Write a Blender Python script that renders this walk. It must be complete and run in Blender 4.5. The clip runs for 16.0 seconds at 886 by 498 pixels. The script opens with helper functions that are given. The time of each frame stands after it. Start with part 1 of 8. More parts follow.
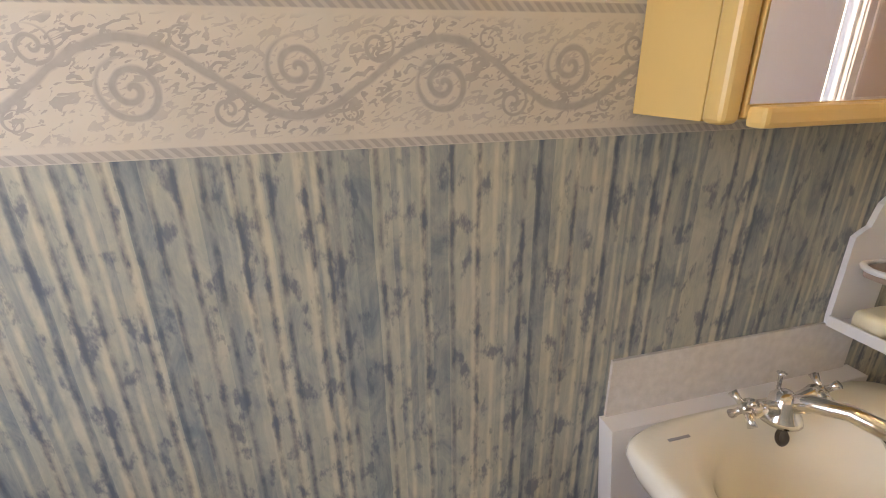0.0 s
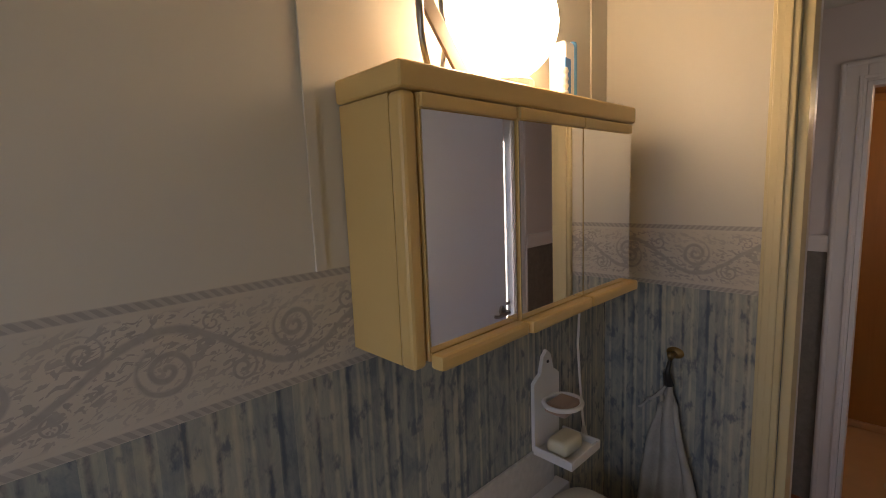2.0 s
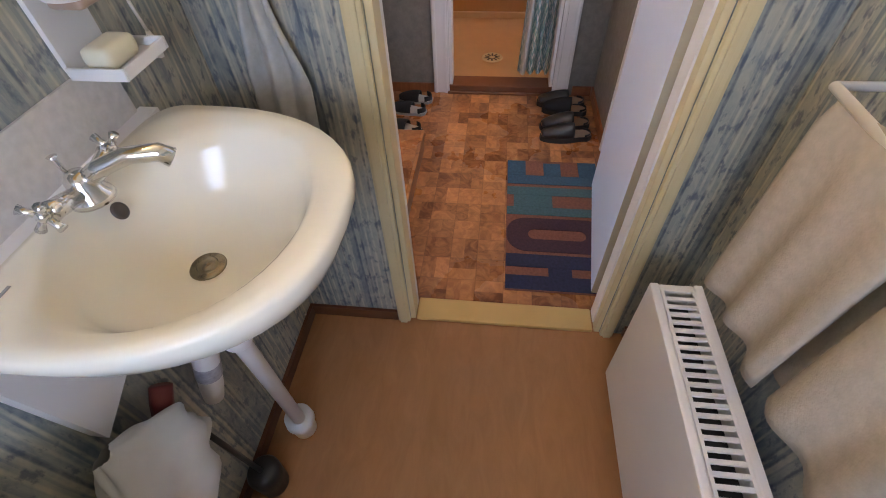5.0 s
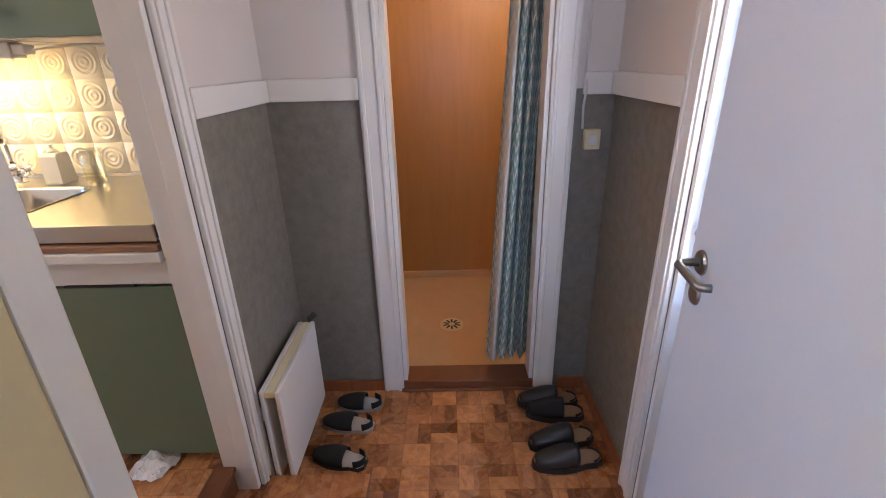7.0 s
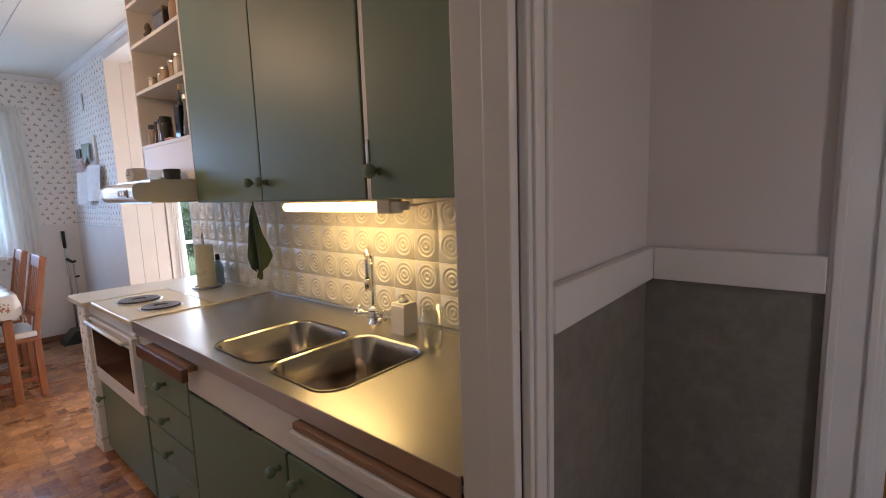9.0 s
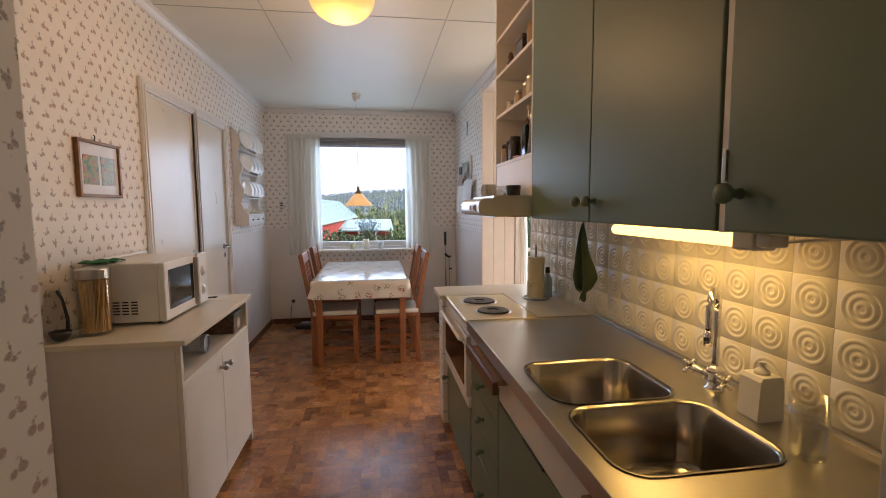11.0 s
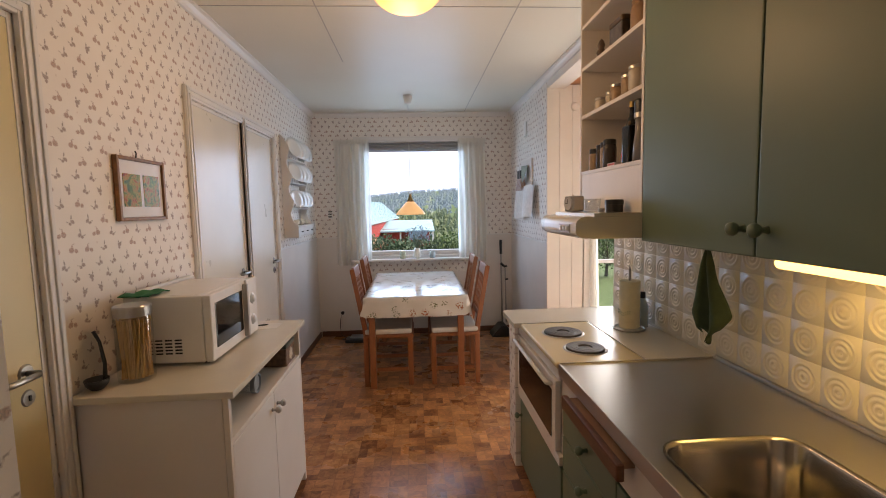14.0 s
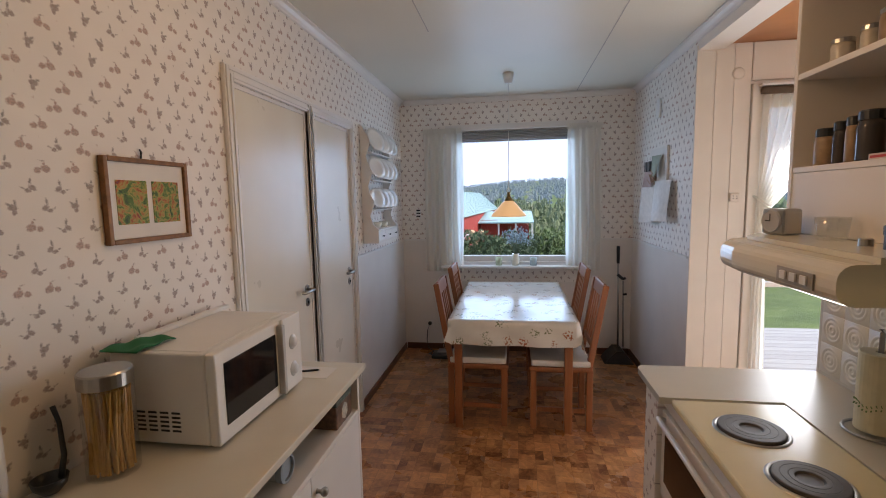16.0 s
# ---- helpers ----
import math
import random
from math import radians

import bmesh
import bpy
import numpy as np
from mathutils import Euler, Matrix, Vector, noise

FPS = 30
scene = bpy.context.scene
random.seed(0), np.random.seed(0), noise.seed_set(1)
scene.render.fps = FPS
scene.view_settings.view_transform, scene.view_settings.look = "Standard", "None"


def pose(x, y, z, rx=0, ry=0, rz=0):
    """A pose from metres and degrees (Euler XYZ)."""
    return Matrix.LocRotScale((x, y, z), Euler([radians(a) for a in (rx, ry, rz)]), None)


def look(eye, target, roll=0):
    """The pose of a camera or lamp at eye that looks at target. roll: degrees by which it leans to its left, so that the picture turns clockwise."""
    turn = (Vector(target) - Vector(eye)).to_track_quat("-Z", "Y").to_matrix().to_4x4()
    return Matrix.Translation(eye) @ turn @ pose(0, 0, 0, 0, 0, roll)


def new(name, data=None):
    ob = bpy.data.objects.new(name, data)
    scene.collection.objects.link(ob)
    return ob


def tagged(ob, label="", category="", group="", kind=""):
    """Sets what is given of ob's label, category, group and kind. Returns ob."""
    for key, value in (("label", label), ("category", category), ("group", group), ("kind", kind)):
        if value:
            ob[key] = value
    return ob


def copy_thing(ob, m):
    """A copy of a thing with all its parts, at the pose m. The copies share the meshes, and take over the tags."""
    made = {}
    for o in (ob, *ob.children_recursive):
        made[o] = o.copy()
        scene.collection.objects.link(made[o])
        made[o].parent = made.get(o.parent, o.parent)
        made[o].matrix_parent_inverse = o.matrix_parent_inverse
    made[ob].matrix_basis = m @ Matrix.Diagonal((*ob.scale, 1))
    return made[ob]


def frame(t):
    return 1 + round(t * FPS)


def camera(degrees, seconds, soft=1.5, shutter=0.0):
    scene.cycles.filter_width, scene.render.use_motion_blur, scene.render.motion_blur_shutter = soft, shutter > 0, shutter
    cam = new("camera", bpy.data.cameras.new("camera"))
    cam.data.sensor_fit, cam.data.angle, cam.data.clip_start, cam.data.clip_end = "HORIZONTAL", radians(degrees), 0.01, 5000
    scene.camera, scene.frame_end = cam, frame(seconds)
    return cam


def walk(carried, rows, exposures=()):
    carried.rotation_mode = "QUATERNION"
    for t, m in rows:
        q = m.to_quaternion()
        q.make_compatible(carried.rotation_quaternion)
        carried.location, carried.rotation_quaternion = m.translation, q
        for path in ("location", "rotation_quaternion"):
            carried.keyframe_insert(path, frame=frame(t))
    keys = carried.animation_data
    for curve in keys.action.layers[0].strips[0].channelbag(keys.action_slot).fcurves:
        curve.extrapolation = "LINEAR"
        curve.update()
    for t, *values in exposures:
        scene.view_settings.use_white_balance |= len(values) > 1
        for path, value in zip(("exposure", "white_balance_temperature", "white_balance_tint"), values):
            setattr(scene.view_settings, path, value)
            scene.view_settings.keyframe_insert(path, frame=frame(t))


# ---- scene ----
cam = camera(88.5, 16.0, soft=1.0)
EXPOSURES = [(0.0, 2.6, 8200, 24), (0.5, 2.0, 8000, 24), (1.2, 1.35, 7300, 25), (2.0, 0.78, 7300, 26), (2.5, 1.2, 6900, 25), (3.2, 2.5, 6800, 23), (6.0, 2.85, 6100, 21), (7.0, 2.6, 6000, 21), (7.5, 2.3, 6700, 22), (8.0, 2.0, 7100, 23), (8.5, 1.8, 6500, 22), (9.2, 1.0, 6500, 22), (10.0, 0.7, 7900, 24), (12.5, 0.72, 8400, 24), (15.0, 0.76, 7900, 23), (16.0, 0.46, 7500, 22)]
PATH = [
    (0, (2.816, 2.806, 1.475), (3.274, 4.618, 0.762), -0.9),
    (0.5, (2.807, 2.794, 1.548), (3.765, 4.476, 1.044), -2.1),
    (1, (2.813, 2.759, 1.619), (3.977, 4.345, 1.258), -2.4),
    (1.5, (2.827, 2.766, 1.642), (4.118, 4.27, 1.374), -2.3),
    (2, (2.84, 2.755, 1.645), (4.206, 4.192, 1.381), -2.3),
    (2.5, (2.882, 2.728, 1.539), (4.372, 4.023, 1.214), -2.6),
    (3, (2.903, 2.738, 1.449), (4.413, 3.806, 0.689), -3.2),
    (3.5, (2.923, 2.716, 1.377), (4.351, 3.553, 0.254), -3.6),
    (5.8, (3.223, 2.655, 1.408), (4.592, 2.652, -0.05), -2.3),
    (6, (3.335, 2.656, 1.409), (4.839, 2.634, 0.092), -2.1),
    (6.5, (3.564, 2.667, 1.425), (5.358, 2.629, 0.54), -1.6),
    (7, (3.8, 2.72, 1.411), (5.649, 2.745, 0.648), -1.5),
    (7.5, (3.93, 2.762, 1.414), (5.829, 2.866, 0.795), -1.7),
    (8, (4.126, 2.807, 1.458), (6.035, 3.156, 0.975), -1.6),
    (8.5, (4.277, 2.91, 1.488), (6.052, 3.757, 1.122), -1.8),
    (9, (4.357, 3.041, 1.518), (5.874, 4.319, 1.261), -2.0),
    (9.5, (4.412, 3.071, 1.512), (5.627, 4.643, 1.281), -1.7),
    (10, (4.503, 3.131, 1.539), (5.403, 4.904, 1.323), -0.8),
    (12.3, (4.505, 3.205, 1.556), (4.396, 5.194, 1.378), -1.0),
    (12.5, (4.455, 3.211, 1.557), (4.344, 5.199, 1.375), -1.0),
    (13, (4.36, 3.209, 1.546), (4.315, 5.201, 1.365), -1.0),
    (13.5, (4.319, 3.331, 1.535), (4.385, 5.321, 1.349), -1.2),
    (14, (4.385, 3.532, 1.633), (4.504, 5.52, 1.45), -1.2),
    (14.5, (4.38, 3.65, 1.664), (4.508, 5.638, 1.479), -1.2),
    (15, (4.338, 3.878, 1.653), (4.386, 5.866, 1.435), -1.1),
    (15.5, (4.319, 4.063, 1.696), (4.213, 6.048, 1.477), -1.1),
    (16, (4.387, 4.21, 1.715), (4.078, 6.174, 1.498), -1.1),
]
walk(cam, [(t, look(eye, target, roll)) for t, eye, target, roll in PATH], EXPOSURES)

# ---- world and light ----
world = bpy.data.worlds.new("sky")
scene.world = world
world.use_nodes = True
wn = world.node_tree
sky = wn.nodes.new("ShaderNodeTexSky")
sky.sky_type, sky.sun_disc = "NISHITA", False
sky.dust_density, sky.air_density = 1.0, 1.0
sky.sun_elevation, sky.sun_rotation = radians(38), radians(90)
wn.nodes["Background"].inputs["Strength"].default_value = 0.15
# thin bright haze over the whole sky
haze = wn.nodes.new("ShaderNodeMix")
haze.data_type = "RGBA"
haze.inputs[0].default_value = 0.92
haze.inputs[7].default_value = (4.8, 7.0, 10.5, 1)
wn.links.new(sky.outputs["Color"], haze.inputs[6])
wn.links.new(haze.outputs[2], wn.nodes["Background"].inputs["Color"])


def lamp(name, kind, energy, color, place, size=0.1, size_y=None, turn=(0, 0, 0)):
    data = bpy.data.lights.new(name, kind)
    data.energy, data.color = energy, color
    if kind == "AREA":
        data.size = size
        if size_y:
            data.shape, data.size_y = "RECTANGLE", size_y
    elif kind == "SUN":
        data.angle = radians(0.5)
    else:
        data.shadow_soft_size = size
    ob = new(name, data)
    ob.matrix_world = pose(*place, *turn)
    return ob


# the sun stands to the east, so the deck is lit and no beam enters the kitchen
lamp("sun", "SUN", 3.2, (1.0, 0.95, 0.86), (10, 10, 20), turn=(52, 0, 90))
# sky light in the window openings; veranda side and bath windows are unseen additions
lamp("window_light", "AREA", 9, (0.32, 0.60, 1.0), (4.39, 8.67, 1.72), 1.05, 1.12, (-90, 0, 0))
lamp("glass_door_light", "AREA", 27, (0.78, 0.92, 1.0), (6.30, 7.255, 1.10), 0.72, 1.7, (-90, 0, 0))
lamp("veranda_window_light", "AREA", 5, (0.9, 0.95, 1.0), (8.38, 6.65, 1.45), 0.7, 1.2, (0, 90, 0))
lamp("outer_door_light", "AREA", 1.15, (1.0, 0.91, 0.78), (4.775, 2.092, 1.38), 0.17, 1.0, (90, 0, 0))
# fill lamp for the bathroom, set in an opening added out of view
lamp("bath_window_light", "AREA", 0.9, (0.82, 0.88, 1.0), (2.06, 2.75, 1.55), 0.5, 0.8, (0, -90, 0))
# lamps that are lit
lamp("tube_light", "AREA", 0.72, (1.0, 0.73, 0.26), (5.35, 4.37, 1.452), 0.04, 0.5, (0, 0, 0))
lamp("ceiling_globe_light", "POINT", 5.2, (1.0, 0.70, 0.40), (4.36, 5.42, 2.27), 0.14)
lamp("pendant_light", "POINT", 0.3, (1.0, 0.70, 0.38), (4.35, 7.9, 1.60), 0.04)
lamp("shower_light", "POINT", 3.0, (1.0, 0.78, 0.52), (6.35, 2.36, 2.03), 0.05)


# ---- building helpers ----
def part(name, bm, material, parent=None, label="", smooth=False, local=False):
    """Links a bmesh as one mesh object; under a parent the mesh is given in world places unless local."""
    mesh = bpy.data.meshes.new(name)
    if parent is not None and not local:
        at = parent.location.copy()
        p = parent.parent
        while p is not None:
            at += p.location
            p = p.parent
        bmesh.ops.translate(bm, verts=bm.verts, vec=-at)
    bm.normal_update()
    bm.to_mesh(mesh)
    bm.free()
    if smooth:
        for poly in mesh.polygons:
            poly.use_smooth = True
    mesh.materials.append(material)
    ob = new(name, mesh)
    if parent is not None:
        ob.parent = parent
    if label:
        ob["label"] = label
    return ob


def thing(name, label, category, at=(0, 0, 0), group="", turn=0.0):
    ob = new(name)
    ob.empty_display_size = 0.1
    ob.location = at
    ob.rotation_euler = (0, 0, radians(turn))
    return tagged(ob, label, category, group)


def structure(name, bm, material, label=""):
    return tagged(part(name, bm, material), label or name.replace("_", " "), "", "", "structure")


def box(bm, a, b, bev=0.0, seg=2, m=None):
    """A box from corner a to corner b, its edges rounded by bev."""
    vs = bmesh.ops.create_cube(bm, size=1)["verts"]
    for v in vs:
        v.co = Vector([a[i] + (v.co[i] + 0.5) * (b[i] - a[i]) for i in range(3)])
    if bev > 0:
        es = list({e for v in vs for e in v.link_edges})
        out = bmesh.ops.bevel(bm, geom=es, offset=bev, segments=seg, affect="EDGES", profile=0.6)
        vs = list({v for f in out["faces"] for v in f.verts} | {v for v in vs if v.is_valid})
    if m is not None:
        bmesh.ops.transform(bm, matrix=m, verts=vs)
    return vs


def boxes(*items, bev=0.0, seg=2):
    bm = bmesh.new()
    for a, b in items:
        box(bm, a, b, bev, seg)
    return bm


def one(a, b, bev=0.0, seg=2):
    return boxes((a, b), bev=bev, seg=seg)


def lathe(profile, n=24, m=None, bm=None):
    """Turns a profile of (radius, height) round z."""
    bm = bm or bmesh.new()
    rings = []
    for r, z in profile:
        if r < 1e-5:
            rings.append([bm.verts.new((0, 0, z))])
        else:
            rings.append([bm.verts.new((r * math.cos(2 * math.pi * i / n), r * math.sin(2 * math.pi * i / n), z)) for i in range(n)])
    for lo, hi in zip(rings, rings[1:]):
        for i in range(n):
            j = (i + 1) % n
            if len(lo) == 1 and len(hi) == 1:
                continue
            if len(lo) == 1:
                bm.faces.new((lo[0], hi[j], hi[i]))
            elif len(hi) == 1:
                bm.faces.new((lo[i], lo[j], hi[0]))
            else:
                bm.faces.new((lo[i], lo[j], hi[j], hi[i]))
    if m is not None:
        bmesh.ops.transform(bm, matrix=m, verts=[v for r in rings for v in r])
    bmesh.ops.recalc_face_normals(bm, faces=bm.faces)
    return bm


def tube(points, r, n=8, bm=None, closed=False):
    """A round tube along points."""
    bm = bm or bmesh.new()
    pts = [Vector(p) for p in points]
    rings = []
    up = Vector((0, 0, 1))
    for i, p in enumerate(pts):
        a = pts[i - 1] if (i > 0 or closed) else p
        b = pts[(i + 1) % len(pts)] if (i < len(pts) - 1 or closed) else p
        d = (b - a).normalized()
        side = d.cross(up if abs(d.z) < 0.95 else Vector((0, 1, 0))).normalized()
        upv = side.cross(d)
        rr = r[i] if isinstance(r, (list, tuple)) else r
        rings.append([bm.verts.new(p + rr * (math.cos(2 * math.pi * k / n) * side + math.sin(2 * math.pi * k / n) * upv)) for k in range(n)])
    pairs = list(zip(rings, rings[1:])) + ([(rings[-1], rings[0])] if closed else [])
    for lo, hi in pairs:
        for k in range(n):
            bm.faces.new((lo[k], lo[(k + 1) % n], hi[(k + 1) % n], hi[k]))
    if not closed:
        bm.faces.new(rings[0])
        bm.faces.new(rings[-1])
    bmesh.ops.recalc_face_normals(bm, faces=bm.faces)
    return bm


def arc(c, r, a0, a1, n, plane="xz"):
    out = []
    for i in range(n + 1):
        a = radians(a0 + (a1 - a0) * i / n)
        u, w = r * math.cos(a), r * math.sin(a)
        out.append((c[0] + u, c[1], c[2] + w) if plane == "xz" else (c[0], c[1] + u, c[2] + w) if plane == "yz" else (c[0] + u, c[1] + w, c[2]))
    return out


def prism(outline, d0, d1, axis="y"):
    """A flat outline pushed from d0 to d1 along an axis; the outline's pair are the two other axes in order."""
    bm = bmesh.new()

    def p(u, w, d):
        return (d, u, w) if axis == "x" else (u, d, w) if axis == "y" else (u, w, d)
    lo = [bm.verts.new(p(u, w, d0)) for u, w in outline]
    hi = [bm.verts.new(p(u, w, d1)) for u, w in outline]
    bm.faces.new(lo)
    bm.faces.new(hi)
    for i in range(len(lo)):
        j = (i + 1) % len(lo)
        bm.faces.new((lo[i], lo[j], hi[j], hi[i]))
    bmesh.ops.recalc_face_normals(bm, faces=bm.faces)
    return bm


def sheet(fn, nu, nv, thick=0.0):
    """A grid of points fn(u, v), u and v from 0 to 1."""
    bm = bmesh.new()
    g = [[bm.verts.new(fn(i / nu, j / nv)) for j in range(nv + 1)] for i in range(nu + 1)]
    for i in range(nu):
        for j in range(nv):
            bm.faces.new((g[i][j], g[i + 1][j], g[i + 1][j + 1], g[i][j + 1]))
    if thick:
        bmesh.ops.recalc_face_normals(bm, faces=bm.faces)
        bmesh.ops.solidify(bm, geom=bm.faces[:], thickness=thick)
    return bm


# ---- materials ----
class Nodes:
    """Short hand for building one material's nodes."""

    def __init__(self, name):
        self.mat = bpy.data.materials.new(name)
        self.mat.use_nodes = True
        self.t = self.mat.node_tree
        self.bsdf = self.t.nodes["Principled BSDF"]

    def put(self, socket, v):
        if isinstance(v, bpy.types.NodeSocket):
            self.t.links.new(v, socket)
        elif isinstance(v, (tuple, list)) and len(v) == 3 and socket.type == "RGBA":
            socket.default_value = (*v, 1)
        else:
            socket.default_value = v

    def node(self, kind, out=0, **kw):
        n = self.t.nodes.new("ShaderNode" + kind)
        for k, v in kw.items():
            if k in n.inputs:
                self.put(n.inputs[k], v)
        return n.outputs[out], n

    def where(self):
        return self.node("TexCoord")[1].outputs["Object"]

    def rand(self):
        return self.node("ObjectInfo")[1].outputs["Random"]

    def math(self, op, a, b=0.0, c=0.0):
        n = self.t.nodes.new("ShaderNodeMath")
        n.operation = op
        for i, v in enumerate((a, b, c)):
            self.put(n.inputs[i], v)
        return n.outputs[0]

    def xyz(self, v):
        n = self.node("SeparateXYZ", Vector=v)[1]
        return n.outputs[0], n.outputs[1], n.outputs[2]

    def vec(self, x, y, z=0.0):
        return self.node("CombineXYZ", X=x, Y=y, Z=z)[0]

    def noise(self, v, scale, detail=3.0, rough=0.5, distortion=0.0):
        return self.node("TexNoise", Vector=v, Scale=scale, Detail=detail, Roughness=rough, Distortion=distortion)[0]

    def scaled(self, v, s):
        n = self.t.nodes.new("ShaderNodeVectorMath")
        n.operation = "MULTIPLY"
        self.put(n.inputs[0], v)
        n.inputs[1].default_value = s
        return n.outputs[0]

    def ramp(self, v, *stops):
        n = self.t.nodes.new("ShaderNodeValToRGB")
        self.put(n.inputs[0], v)
        e = n.color_ramp.elements
        while len(e) < len(stops):
            e.new(0.5)
        for el, (p, c) in zip(e, stops):
            el.position = p
            el.color = (*c, 1) if isinstance(c, (tuple, list)) else (c, c, c, 1)
        return n.outputs[0]

    def mix(self, f, a, b):
        n = self.t.nodes.new("ShaderNodeMix")
        n.data_type = "RGBA"
        self.put(n.inputs[0], f)
        self.put(n.inputs[6], a)
        self.put(n.inputs[7], b)
        return n.outputs[2]

    def bump(self, h, strength=0.3, dist=0.002):
        n = self.node("Bump", Height=h, Strength=strength, Distance=dist)
        self.put(self.bsdf.inputs["Normal"], n[0])

    def done(self, color=None, rough=0.5, metal=0.0, **kw):
        if color is not None:
            self.put(self.bsdf.inputs["Base Color"], color)
        self.put(self.bsdf.inputs["Roughness"], rough)
        self.put(self.bsdf.inputs["Metallic"], metal)
        for k, v in kw.items():
            self.put(self.bsdf.inputs[k.replace("_", " ")], v)
        return self.mat


def plain(name, color, rough=0.5, metal=0.0, vary=0.08, scale=9.0, grain=0.12, even=0.03, **kw):
    """Paint, plastic, metal: one colour with slight blotches and fine relief."""
    k = Nodes(name)
    w = k.where()
    f = k.noise(w, scale, 2)
    lo = tuple(max(c * (1 - vary), 0) for c in color)
    hi = tuple(min(c * (1 + vary), 1) for c in color)
    k.bump(k.noise(w, 160, 2), grain, 0.001)
    r = k.math("ADD", k.math("MULTIPLY", k.noise(w, scale * 1.7, 2), even), rough - even / 2)
    return k.done(k.ramp(f, (0.15, lo), (0.85, hi)), r, metal, **kw)


def glow(name, color, strength):
    k = Nodes(name)
    return k.done(color, 0.4, Emission_Color=color, Emission_Strength=strength)


def glass(name, gloss=0.07, tint=(0.97, 0.98, 0.98)):
    """Thin clear glass: seen through, with a faint reflection."""
    k = Nodes(name)
    see = k.t.nodes.new("ShaderNodeBsdfTransparent")
    see.inputs[0].default_value = (*tint, 1)
    shine = k.t.nodes.new("ShaderNodeBsdfGlossy")
    shine.inputs["Roughness"].default_value = 0.02
    mixer = k.t.nodes.new("ShaderNodeMixShader")
    mixer.inputs[0].default_value = gloss
    k.t.links.new(see.outputs[0], mixer.inputs[1])
    k.t.links.new(shine.outputs[0], mixer.inputs[2])
    k.t.links.new(mixer.outputs[0], k.t.nodes["Material Output"].inputs["Surface"])
    return k.mat


def wood(name, lo, hi, rough=0.4, stretch=(18, 18, 1.5), seed=0.0):
    k = Nodes(name)
    w = k.scaled(k.where(), stretch)
    f = k.noise(w, 2.0, 5, 0.6, 1.2)
    k.bump(f, 0.15, 0.002)
    tone = k.math("ADD", k.math("MULTIPLY", f, 0.75), k.math("MULTIPLY", k.rand(), 0.25))
    return k.done(k.ramp(tone, (0.25, lo), (0.75, hi)), rough)


